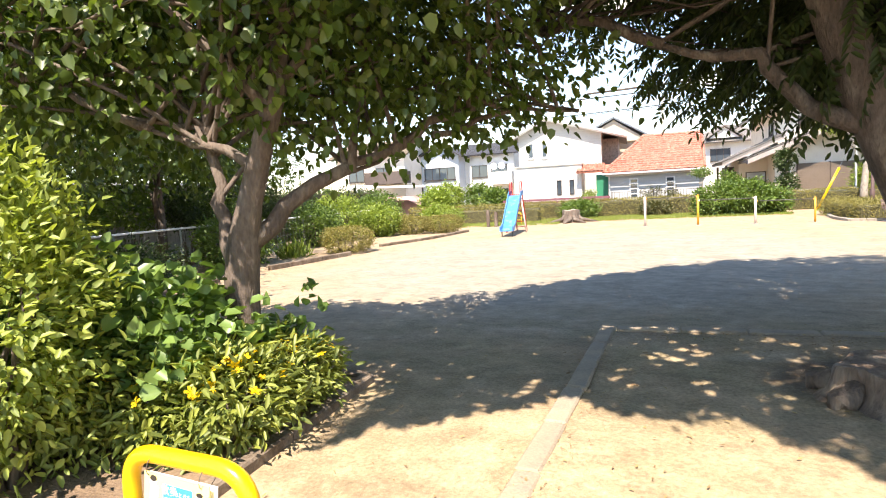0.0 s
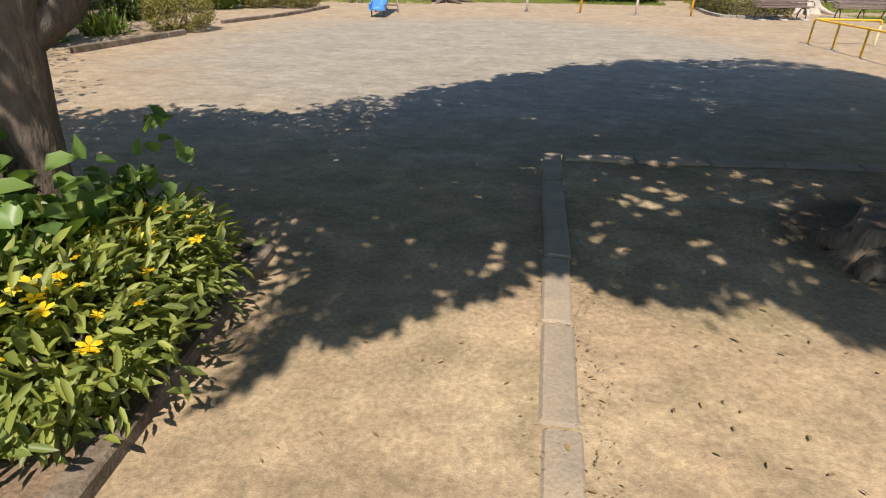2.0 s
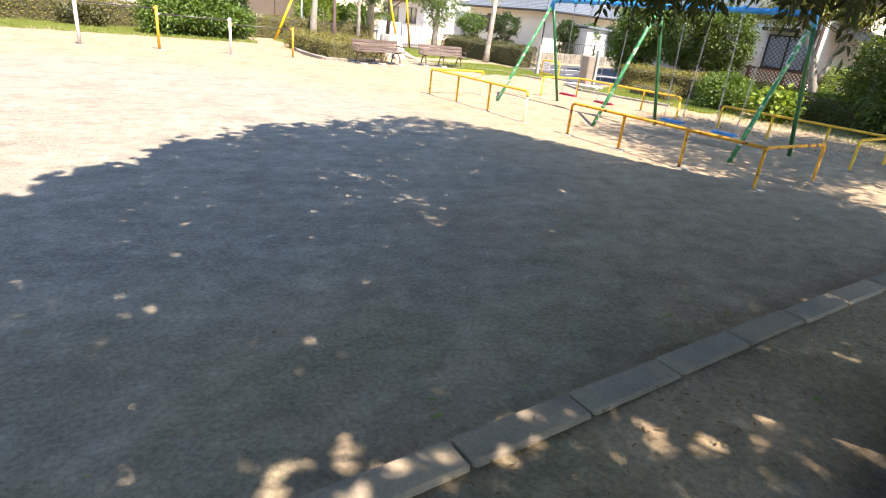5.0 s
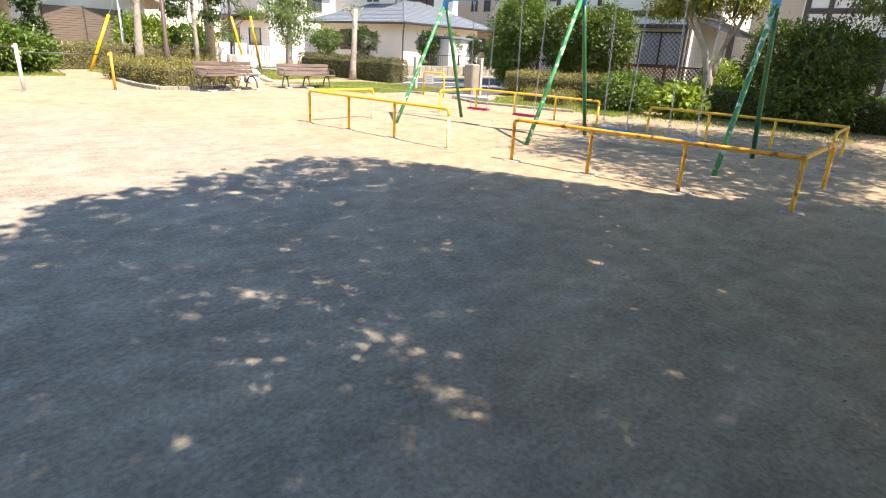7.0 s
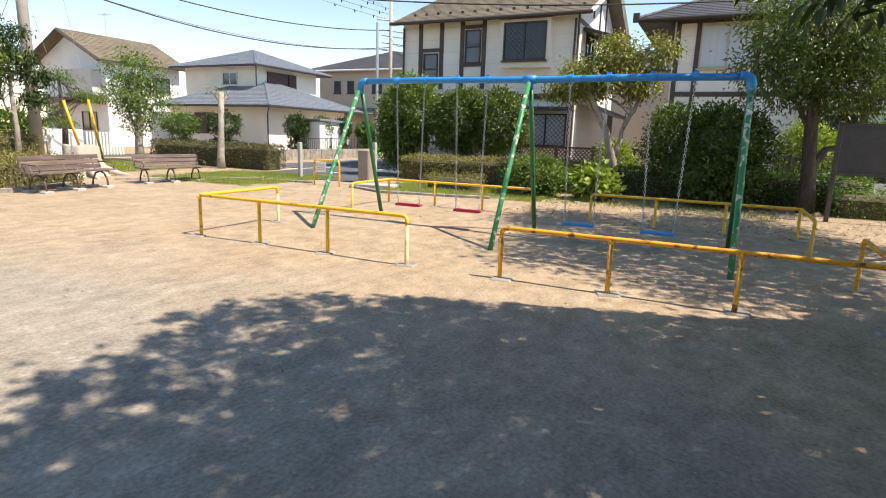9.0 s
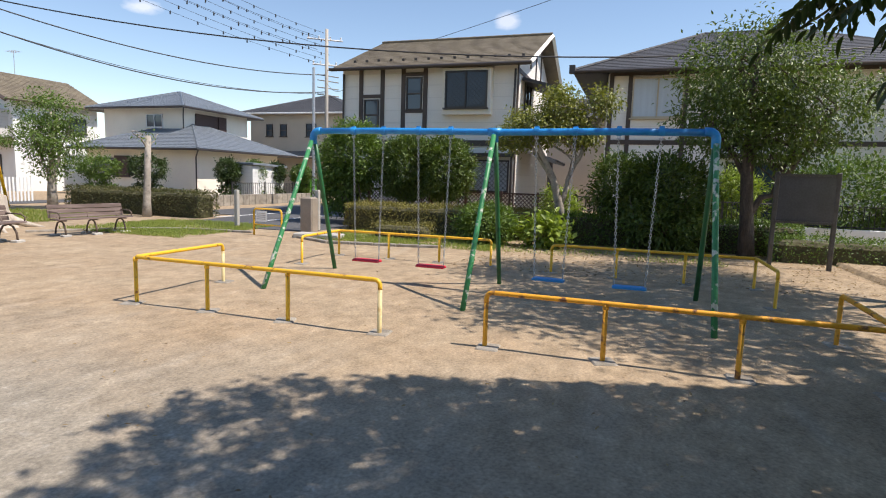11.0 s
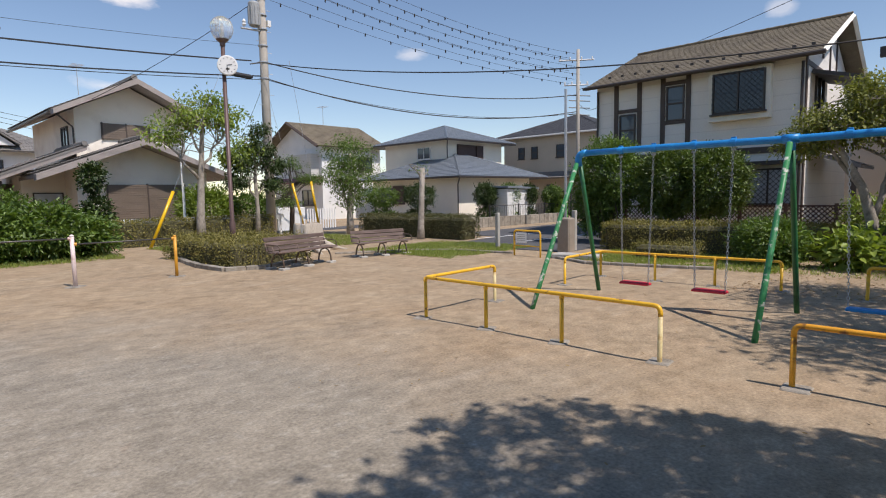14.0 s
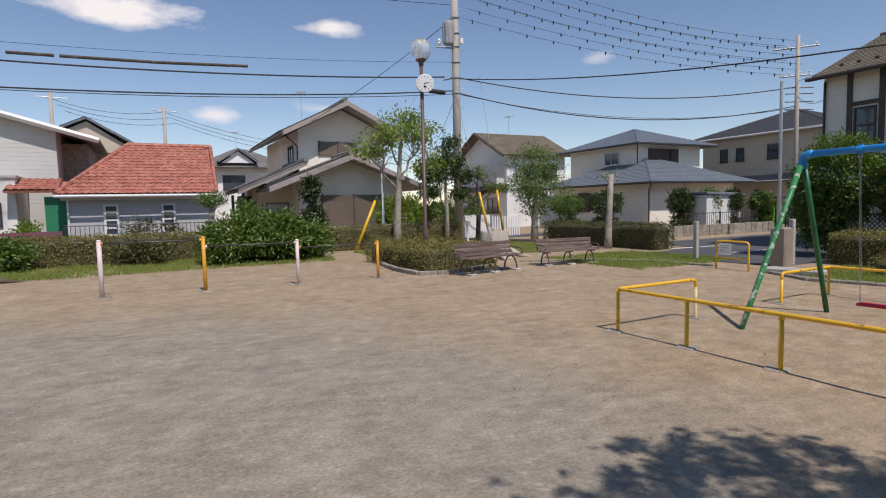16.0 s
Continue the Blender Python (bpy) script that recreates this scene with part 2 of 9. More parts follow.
def lined_mat(name, base, pitch=0.18, rough=0.75, depth=0.5, axis=2, vary=0.06, line=0.7):
    """Painted boards or panels: lines across one axis at a true pitch, with weathering."""
    m = mat(name, base, rough, vary, 0.8, 25.0, 0.05)
    n, l, b = nodes_of(m)
    tc, sep, fr, cmp = n.new("ShaderNodeTexCoord"), n.new("ShaderNodeSeparateXYZ"), n.new("ShaderNodeMath"), n.new("ShaderNodeMapRange")
    l.new(tc.outputs["Object"], sep.inputs["Vector"])
    div = n.new("ShaderNodeMath")
    div.operation = "DIVIDE"
    div.inputs[1].default_value = pitch
    l.new(sep.outputs[axis], div.inputs[0])
    fr.operation = "FRACT"
    l.new(div.outputs[0], fr.inputs[0])
    cmp.inputs["From Min"].default_value, cmp.inputs["From Max"].default_value = 0.0, 0.09
    l.new(fr.outputs[0], cmp.inputs["Value"])
    bp = n.new("ShaderNodeBump")
    bp.inputs["Strength"].default_value, bp.inputs["Distance"].default_value = depth, 0.012
    l.new(cmp.outputs["Result"], bp.inputs["Height"])
    l.new(bp.outputs["Normal"], b.inputs["Normal"])
    old = b.inputs["Base Color"].links[0].from_socket
    mu, rg = n.new("ShaderNodeVectorMath"), n.new("ShaderNodeMapRange")
    mu.operation = "SCALE"
    rg.inputs["To Min"].default_value, rg.inputs["To Max"].default_value = line, 1.0
    l.new(cmp.outputs["Result"], rg.inputs["Value"])
    l.new(old, mu.inputs[0])
    l.new(rg.outputs["Result"], mu.inputs["Scale"])
    l.new(mu.outputs["Vector"], b.inputs["Base Color"])
    return m


def glass_mat(name, tint=(0.05, 0.07, 0.09), rough=0.05):
    m = bpy.data.materials.new(name)
    n, l, b = nodes_of(m)
    b.inputs["Base Color"].default_value = (*tint, 1)
    b.inputs["Roughness"].default_value = rough
    b.inputs["Specular IOR Level"].default_value = 0.8
    return m


M_GROUND = ground_mat()
M_ASPHALT = mat("asphalt", (0.085, 0.085, 0.088), 0.9, 0.15, 0.6, 120.0, 0.25)
M_CONC = mat("kerb_concrete", (0.30, 0.27, 0.225), 0.9, 0.22, 4.0, 60.0, 0.35, second=(0.22, 0.19, 0.15), cover=0.55, per_object=0.12)
M_KERB = mat("sand_dusted_kerb_concrete", (0.30, 0.25, 0.19), 0.95, 0.14, 3.0, 60.0, 0.3, second=(0.36, 0.28, 0.19), cover=0.50, edge=0.15, spot=3.0, per_object=0.10)
M_CONC_DIRTY = mat("soil_stained_concrete", (0.20, 0.155, 0.115), 0.95, 0.3, 4.0, 60.0, 0.45, second=(0.13, 0.095, 0.065), cover=0.5, per_object=0.15)
M_CONC2 = mat("pale_concrete", (0.42, 0.40, 0.36), 0.9, 0.15, 2.0, 40.0, 0.25)
M_SOIL = mat("bed_soil", (0.20, 0.135, 0.085), 0.95, 0.3, 5.0, 50.0, 0.6)
M_BARK = mat("grey_brown_bark", (0.125, 0.095, 0.075), 0.9, 0.32, 9.0, 45.0, 0.8, second=(0.18, 0.15, 0.12), cover=0.6, spot=5.0, stretch=(1, 1, 0.35))
M_BARK_DARK = mat("dark_bark", (0.085, 0.066, 0.054), 0.92, 0.35, 10.0, 50.0, 0.9, second=(0.145, 0.12, 0.098), cover=0.6, stretch=(1, 1, 0.3))
M_BARK_PALE = mat("pale_smooth_bark", (0.34, 0.30, 0.25), 0.85, 0.2, 7.0, 40.0, 0.4, second=(0.22, 0.19, 0.16), cover=0.58)
M_STUMPTOP = mat("weathered_cut_wood", (0.42, 0.34, 0.25), 0.9, 0.2, 8.0, 60.0, 0.5, second=(0.30, 0.25, 0.2), cover=0.55)
M_STUMP_BROWN = mat("weathered_brown_stump_wood", (0.14, 0.10, 0.072), 0.92, 0.3, 6.0, 45.0, 0.8, second=(0.21, 0.16, 0.115), cover=0.55, stretch=(1, 1, 0.3))
M_STUMP = mat("bleached_stump_wood", (0.46, 0.40, 0.33), 0.9, 0.2, 5.0, 40.0, 0.6, stretch=(1, 1, 0.3))
M_YELLOW = mat("yellow_pipe_paint", (0.82, 0.46, 0.03), 0.4, 0.06, 5.0, 60.0, 0.05, second=(0.25, 0.10, 0.035), cover=0.66, edge=0.04, spot=11.0)
M_YELLOW_RUST = mat("rusty_yellow_pipe_paint", (0.82, 0.37, 0.025), 0.5, 0.08, 5.0, 60.0, 0.15, second=(0.17, 0.07, 0.03), cover=0.60, edge=0.05, spot=9.0)
M_YELLOW_PALE = mat("faded_yellow_pipe_paint", (0.70, 0.58, 0.30), 0.5, 0.08, 5.0, 60.0, 0.1, second=(0.5, 0.30, 0.1), cover=0.6, spot=8.0)
M_YELLOW_CLEAN = mat("glossy_yellow_paint", (0.80, 0.47, 0.012), 0.28, 0.03, 4.0, 80.0, 0.02, second=(0.55, 0.36, 0.08), cover=0.74, edge=0.03, spot=14.0)
M_GREEN = mat("dark_green_pipe_paint", (0.018, 0.13, 0.045), 0.4, 0.12, 5.0, 60.0, 0.05, second=(0.01, 0.06, 0.025), cover=0.62)
M_GREEN_PEEL = mat("peeling_green_pipe_paint", (0.03, 0.22, 0.075), 0.45, 0.12, 5.0, 60.0, 0.1, second=(0.52, 0.55, 0.47), cover=0.585, edge=0.03, spot=9.0)
M_BLUE = mat("blue_beam_paint", (0.010, 0.25, 0.62), 0.4, 0.08, 3.0, 50.0, 0.05, second=(0.02, 0.33, 0.7), cover=0.6)
M_BLUE_SEAT = mat("blue_seat_rubber", (0.015, 0.26, 0.60), 0.5, 0.08, 6.0, 60.0, 0.05)
M_RED_SEAT = mat("red_seat_rubber", (0.62, 0.02, 0.045), 0.5, 0.08, 6.0, 60.0, 0.05)
M_STEEL = mat("galvanised_steel", (0.50, 0.51, 0.52), 0.45, 0.12, 8.0, 60.0, 0.05, metal=0.7)
M_DARKRAIL = mat("dark_steel_bar", (0.10, 0.095, 0.09), 0.45, 0.2, 8.0, 60.0, 0.1, metal=0.6)
M_WHITEPINK = mat("pinkish_white_post_paint", (0.72, 0.60, 0.58), 0.5, 0.07, 5.0, 60.0, 0.05, second=(0.55, 0.38, 0.33), cover=0.66)
M_ORANGE = mat("orange_yellow_post_paint", (0.70, 0.33, 0.03), 0.45, 0.07, 5.0, 60.0, 0.05, second=(0.45, 0.2, 0.05), cover=0.64)
M_BENCH = mat("brown_bench_board", (0.125, 0.085, 0.07), 0.6, 0.2, 3.0, 50.0, 0.15, second=(0.18, 0.13, 0.11), cover=0.55, per_object=0.15, stretch=(0.3, 4, 4))
M_BENCHLEG = mat("brown_cast_iron", (0.14, 0.10, 0.075), 0.55, 0.2, 8.0, 60.0, 0.15, metal=0.3)
M_WHITE = mat("white_paint", (0.78, 0.78, 0.76), 0.6, 0.06, 1.2, 30.0, 0.03)
M_CREAM = mat("cream_stucco", (0.85, 0.79, 0.69), 0.9, 0.06, 0.8, 60.0, 0.12, second=(0.77, 0.70, 0.60), cover=0.6, spot=0.9)
M_IVORY = mat("ivory_stucco", (0.84, 0.79, 0.68), 0.9, 0.06, 0.8, 60.0, 0.1)
M_BEIGE = mat("beige_stucco", (0.54, 0.46, 0.36), 0.9, 0.07, 0.8, 60.0, 0.1)
M_PANEL = lined_mat("ivory_wall_panel", (0.80, 0.765, 0.70), 0.455, 0.8, 0.4, 2, 0.05, 0.86)
M_SIDING = lined_mat("pale_grey_siding", (0.58, 0.57, 0.53), 0.19, 0.75, 0.5, 2, 0.05, 0.72)
M_GREYSIDING = lined_mat("grey_siding", (0.46, 0.46, 0.45), 0.16, 0.75, 0.5, 2, 0.05, 0.78)
M_STAINWHITE = mat("stained_white_stucco", (0.78, 0.77, 0.73), 0.9, 0.1, 0.5, 40.0, 0.1, second=(0.54, 0.53, 0.49), cover=0.56, edge=0.15, spot=0.7, stretch=(1, 1, 0.5))
M_TIMBER = mat("dark_brown_trim", (0.075, 0.055, 0.045), 0.6, 0.15, 3.0, 40.0, 0.1)
M_SHUTTER = lined_mat("brown_louvre_shutter", (0.20, 0.155, 0.12), 0.05, 0.6, 0.8, 2, 0.1, 0.5)
M_DARKSHUTTER = lined_mat("dark_brown_shutter", (0.075, 0.045, 0.04), 0.06, 0.6, 0.8, 2, 0.1, 0.6)
M_GLASS = glass_mat("window_glass")
M_CURTAIN = mat("pale_curtain_behind_glass", (0.50, 0.55, 0.60), 0.15, 0.06, 1.0, 20.0, 0.0, stretch=(9, 9, 0.3))
M_FRAME_W = mat("white_window_frame", (0.72, 0.72, 0.70), 0.5, 0.04, 4.0, 40.0, 0.02)
M_FRAME_D = mat("bronze_window_frame", (0.06, 0.05, 0.045), 0.45, 0.08, 4.0, 40.0, 0.02, metal=0.3)
M_BARGE = mat("weathered_grey_pink_board", (0.34, 0.295, 0.27), 0.8, 0.15, 2.0, 30.0, 0.15)
M_TILE_BLUE = mat("blue_grey_roof_tile", (0.150, 0.172, 0.195), 0.38, 0.10, 3.0, 14.0, 0.1, second=(0.185, 0.208, 0.232), cover=0.55, edge=0.12, spot=6.0)
M_TILE_RED = mat("red_clay_roof_tile", (0.37, 0.115, 0.075), 0.65, 0.22, 2.0, 9.0, 0.15, second=(0.46, 0.20, 0.14), cover=0.5, edge=0.1, spot=5.0)
M_TILE_GREY = mat("grey_roof_tile", (0.20, 0.185, 0.17), 0.6, 0.18, 1.2, 14.0, 0.1)
M_SLATE_BROWN = mat("brown_slate_roofing", (0.165, 0.135, 0.09), 0.8, 0.15, 1.2, 16.0, 0.1, second=(0.125, 0.10, 0.068), cover=0.55, spot=1.4)
M_SLATE_DARK = mat("dark_slate_roofing", (0.055, 0.056, 0.062), 0.7, 0.15, 1.2, 16.0, 0.1)
M_GREEN_DOOR = mat("green_door_paint", (0.02, 0.20, 0.10), 0.5, 0.06, 2.0, 40.0, 0.02)
M_POLE = mat("concrete_pole", (0.40, 0.365, 0.315), 0.85, 0.12, 2.0, 50.0, 0.1)
M_BLACK = mat("black_cable_sheath", (0.02, 0.02, 0.022), 0.6, 0.1, 3.0, 40.0, 0.0)
M_BROWNPOLE = mat("brown_lamp_post_paint", (0.11, 0.065, 0.055), 0.45, 0.12, 4.0, 50.0, 0.03)
M_CERAMIC = mat("grey_transformer_steel", (0.33, 0.34, 0.34), 0.5, 0.08, 3.0, 40.0, 0.02)
M_SLIDE = mat("blue_slide_plastic", (0.05, 0.22, 0.52), 0.35, 0.1, 3.0, 40.0, 0.03, second=(0.16, 0.33, 0.6), cover=0.6)
M_SLIDE_RED = mat("red_slide_paint", (0.55, 0.03, 0.025), 0.45, 0.08, 4.0, 40.0, 0.03)
M_PAPER = mat("yellow_sign_plastic", (0.88, 0.80, 0.28), 0.35, 0.02, 6.0, 40.0, 0.0)
M_SIGNWHITE = mat("white_sign_ink", (0.88, 0.88, 0.85), 0.4, 0.02, 6.0, 40.0, 0.0)
M_SIGNBLUE = mat("blue_sign_ink", (0.03, 0.25, 0.55), 0.4, 0.02, 6.0, 40.0, 0.0)
M_SIGNBLACK = mat("black_sign_ink", (0.03, 0.025, 0.02), 0.4, 0.02, 6.0, 40.0, 0.0)
M_LATTICE = mat("dark_brown_lattice_wood", (0.09, 0.05, 0.04), 0.7, 0.15, 4.0, 40.0, 0.1)
M_FENCE_BLACK = mat("black_fence_paint", (0.035, 0.033, 0.032), 0.5, 0.1, 4.0, 40.0, 0.02)
M_HEDGECORE = mat("twiggy_hedge_inside", (0.085, 0.078, 0.038), 0.95, 0.3, 4.0, 20.0, 0.5)
M_MAT_WINE = mat("wine_fence_boards", (0.20, 0.075, 0.09), 0.6, 0.12, 3.0, 40.0, 0.05)
M_STEEL_MESH = mat("green_grey_mesh_wire", (0.25, 0.27, 0.24), 0.5, 0.1, 4.0, 40.0, 0.0, metal=0.3)

L_MULBERRY = leaf_mat("broad_green_leaf", (0.075, 0.125, 0.026), 0.35, 0.42, 0.36)
L_KIWI = leaf_mat("bright_heart_leaf", (0.135, 0.235, 0.07), 0.30, 0.40, 0.30)
L_WALNUT = leaf_mat("dark_pinnate_leaf", (0.036, 0.060, 0.016), 0.35, 0.55, 0.30)
L_HYPER = leaf_mat("narrow_yellowgreen_leaf", (0.19, 0.245, 0.058), 0.34, 0.5, 0.22)
L_FLOWER = leaf_mat("yellow_petal", (0.85, 0.52, 0.015), 0.12, 0.5, 0.25, (0.9, 0.62, 0.03))
L_DARK = leaf_mat("glossy_dark_leaf", (0.040, 0.075, 0.018), 0.35, 0.5, 0.2)
L_BUSH = leaf_mat("trimmed_bush_leaf", (0.085, 0.14, 0.032), 0.38, 0.45, 0.25)
L_HEDGE = leaf_mat("small_hedge_leaf", (0.075, 0.095, 0.026), 0.38, 0.5, 0.2, (0.14, 0.125, 0.045))
L_LIGHT = leaf_mat("light_green_leaf", (0.185, 0.27, 0.05), 0.32, 0.5, 0.3)
L_YELLOWGREEN = leaf_mat("sunny_yellowgreen_leaf", (0.26, 0.34, 0.09), 0.35, 0.5, 0.32)
L_OLIVE = leaf_mat("dull_olive_leaf", (0.17, 0.20, 0.048), 0.4, 0.5, 0.28)
L_MID = leaf_mat("mid_green_leaf", (0.10, 0.175, 0.038), 0.35, 0.45, 0.28)
L_AZALEA = leaf_mat("olive_azalea_leaf", (0.19, 0.185, 0.055), 0.4, 0.55, 0.2)
L_GRASS = leaf_mat("grass_blade", (0.31, 0.42, 0.085), 0.3, 0.6, 0.35, (0.30, 0.33, 0.09))
L_DRY = leaf_mat("dry_fallen_leaf", (0.30, 0.19, 0.10), 0.4, 0.8, 0.1, (0.36, 0.25, 0.11))

# ---- building helpers ----
ORIGIN = {}


def thing(name, at=(0, 0, 0), label="", category="", group="", kind=""):
    """An Empty at a thing's base; its parts are given in world metres."""
    root = new(name)
    root.location = at
    ORIGIN[root] = Vector(at)
    return tagged(root, label, category, group, kind)


def link_mesh(name, me, material, parent=None, label="", smooth=False):
    ob = new(name, me)
    me.materials.append(material)
    if smooth:
        me.polygons.foreach_set("use_smooth", [True] * len(me.polygons))
    if parent is not None:
        off = ORIGIN.get(parent, Vector((0, 0, 0)))
        me.transform(Matrix.Translation(-off))
        ob.parent = parent
        ORIGIN[ob] = off
    if label:
        ob["label"] = label
    return ob


def part(name, bm, material, parent=None, label="", smooth=False):
    me = bpy.data.meshes.new(name)
    bm.to_mesh(me)
    bm.free()
    return link_mesh(name, me, material, parent, label, smooth)


class Geo:
    """Collects vertices and faces of one mesh."""

    def __init__(self):
        self.v, self.f = [], []

    def add(self, verts, faces):
        o = len(self.v)
        self.v.extend(tuple(p) for p in verts)
        self.f.extend(tuple(i + o for i in f) for f in faces)
        return self

    def box(self, c, s, m=None, ch=0.0):
        """A box with centre c and size s; ch chamfers its long upright and top edges."""
        x, y, z = (a / 2 for a in s)
        ch = min(ch, 0.45 * min(s))
        if ch <= 0:
            vs = [Vector((sx * x, sy * y, sz * z)) for sz in (-1, 1) for sx, sy in ((-1, -1), (1, -1), (1, 1), (-1, 1))]
            fs = [(3, 2, 1, 0), (4, 5, 6, 7), (0, 1, 5, 4), (1, 2, 6, 5), (2, 3, 7, 6), (3, 0, 4, 7)]
        else:
            def ring(h, a, b):
                return [Vector(p) for p in ((-a + ch, -b, h), (a - ch, -b, h), (a, -b + ch, h), (a, b - ch, h), (a - ch, b, h), (-a + ch, b, h), (-a, b - ch, h), (-a, -b + ch, h))]
            vs = ring(-z, x, y) + ring(z - ch, x, y) + [Vector((p.x * (x - ch) / x, p.y * (y - ch) / y, z)) for p in ring(z, x, y)]
            fs = [tuple(range(7, -1, -1)), tuple(range(16, 24))]
            for k in (0, 8):
                fs += [(k + i, k + (i + 1) % 8, k + 8 + (i + 1) % 8, k + 8 + i) for i in range(8)]
        if m is not None:
            vs = [m @ p for p in vs]
        return self.add([p + Vector(c) for p in vs], fs)

    def tube(self, pts, radii, seg=10, caps=True):
        pts = [Vector(p) for p in pts]
        if not isinstance(radii, (list, tuple)):
            radii = [radii] * len(pts)
        side = None
        rings = []
        for i, p in enumerate(pts):
            d = (pts[min(i + 1, len(pts) - 1)] - pts[max(i - 1, 0)]).normalized()
            if side is None:
                side = d.cross(Vector((0, 0, 1)) if abs(d.z) < 0.9 else Vector((1, 0, 0))).normalized()
            else:
                side = (side - d * side.dot(d)).normalized()
            up = d.cross(side)
            rings.append([p + radii[i] * (math.cos(a) * side + math.sin(a) * up) for a in (2 * math.pi * k / seg for k in range(seg))])
        o = len(self.v)
        for r in rings:
            self.v.extend(tuple(q) for q in r)
        for i in range(len(rings) - 1):
            for k in range(seg):
                a, b = o + i * seg + k, o + i * seg + (k + 1) % seg
                self.f.append((a, b, b + seg, a + seg))
        if caps:
            self.f.append(tuple(range(o + seg - 1, o - 1, -1)))
            e = o + (len(rings) - 1) * seg
            self.f.append(tuple(range(e, e + seg)))
        return self

    def lathe(self, c, profile, seg=16):
        """profile: (radius, height) from below to above, turned round the upright at c."""
        o = len(self.v)
        for r, h in profile:
            for k in range(seg):
                a = 2 * math.pi * k / seg
                self.v.append((c[0] + r * math.cos(a), c[1] + r * math.sin(a), c[2] + h))
        for i in range(len(profile) - 1):
            for k in range(seg):
                a, b = o + i * seg + k, o + i * seg + (k + 1) % seg
                self.f.append((a, b, b + seg, a + seg))
        self.f.append(tuple(range(o + seg - 1, o - 1, -1)))
        e = o + (len(profile) - 1) * seg
        self.f.append(tuple(range(e, e + seg)))
        return self

    def make(self, name, material, parent=None, label="", smooth=False):
        me = bpy.data.meshes.new(name)
        me.from_pydata(self.v, [], self.f)
        me.update()
        return link_mesh(name, me, material, parent, label, smooth)


def bend(a, b, c, r, n=5):
    """Points of a rounded corner at b between a and c."""
    a, b, c = Vector(a), Vector(b), Vector(c)
    p, q = b + (a - b).normalized() * r, b + (c - b).normalized() * r
    return [p.lerp(b, t).lerp(b.lerp(q, t), t) for t in (i / n for i in range(n + 1))]


def raw_mesh(name, verts, quads):
    """A mesh from numpy arrays (n, 3) and (m, 4)."""
    me = bpy.data.meshes.new(name)
    me.vertices.add(len(verts))
    me.vertices.foreach_set("co", np.asarray(verts, np.float32).ravel())
    k = quads.shape[1]
    me.loops.add(quads.size)
    me.loops.foreach_set("vertex_index", quads.ravel().astype(np.int32))
    me.polygons.add(len(quads))
    me.polygons.foreach_set("loop_start", np.arange(0, quads.size, k, dtype=np.int32))
    me.update(calc_edges=True)
    return me


def unit(a):
    return a / np.maximum(np.linalg.norm(a, axis=1, keepdims=True), 1e-6)


def leaf_arrays(P, D, N, L, W, fold=0.25, droop=0.15, narrow=False):
    """Leaves from base points, ways and normals: two folded blades each, with a rounded outline."""
    n = len(P)
    D = unit(D)
    S = unit(np.cross(D, N))
    U = np.cross(S, D)
    L, W = np.broadcast_to(L, (n,))[:, None], np.broadcast_to(W, (n,))[:, None]
    a, wa, b, wb = (0.3, 0.42, 0.7, 0.40) if narrow else (0.22, 0.46, 0.62, 0.42)
    tip = P + D * L - U * L * droop
    v = np.empty((n, 6, 3))
    v[:, 0] = P
    v[:, 1] = P + D * L * a + S * W * wa + U * W * fold
    v[:, 2] = P + D * L * b + S * W * wb + U * W * fold - U * L * droop * 0.5
    v[:, 3] = tip
    v[:, 4] = P + D * L * b - S * W * wb + U * W * fold - U * L * droop * 0.5
    v[:, 5] = P + D * L * a - S * W * wa + U * W * fold
    base = np.arange(n)[:, None] * 6
    q = np.concatenate([base + np.array([[0, 3, 2, 1]]), base + np.array([[0, 5, 4, 3]])])
    return v.reshape(-1, 3), q


def leaf_part(name, arrays, material, parent, label="", kind=""):
    vs, qs, o = [], [], 0
    for v, q in arrays:
        vs.append(v)
        qs.append(q + o)
        o += len(v)
    ob = link_mesh(name, raw_mesh(name, np.concatenate(vs), np.concatenate(qs)), material, parent, label)
    if kind:
        ob["kind"] = kind
    return ob


def crown_leaves(rs, blobs, n, length, width, spread=0.28, hollow=0.55, out=0.6, down=0.35, narrow=False, per=26, keep=None):
    """Leaves in sprays: spray centres lie in the outer part of uneven blobs ((centre, radii), ...)."""
    vol = np.array([r[0] * r[1] * r[2] for c, r in blobs]) ** 0.75
    m = max(8, n // per)
    pick = rs.choice(len(blobs), m, p=vol / vol.sum())
    C = np.array([c for c, r in blobs], float)[pick]
    R = np.array([r for c, r in blobs], float)[pick]
    d = unit(rs.normal(size=(m, 3)))
    rad = hollow + (1 - hollow) * rs.rand(m, 1) ** 0.6
    lump = 1 + 0.16 * np.sin(d[:, :1] * 7 + C[:, :1]) * np.cos(d[:, 1:2] * 6 + C[:, 1:2]) + rs.normal(0, 0.05, (m, 1))
    centre = C + d * R * rad * lump
    k = np.repeat(np.arange(m), per)
    P = centre[k] + rs.normal(0, spread, (m * per, 3)) * np.array([1, 1, 0.7])
    o = unit(P - C[k])
    D = out * o + rs.normal(0, 0.55, P.shape) + np.array([0, 0, -down])
    N = np.array([0, 0, 1.0]) + 0.5 * o + rs.normal(0, 0.45, P.shape)
    if keep is not None:
        ok = keep(P)
        P, D, N = P[ok], D[ok], N[ok]
    s = rs.uniform(0.7, 1.2, len(P))
    return leaf_arrays(P, D, N, length * s, width * s, 0.22, 0.18, narrow)


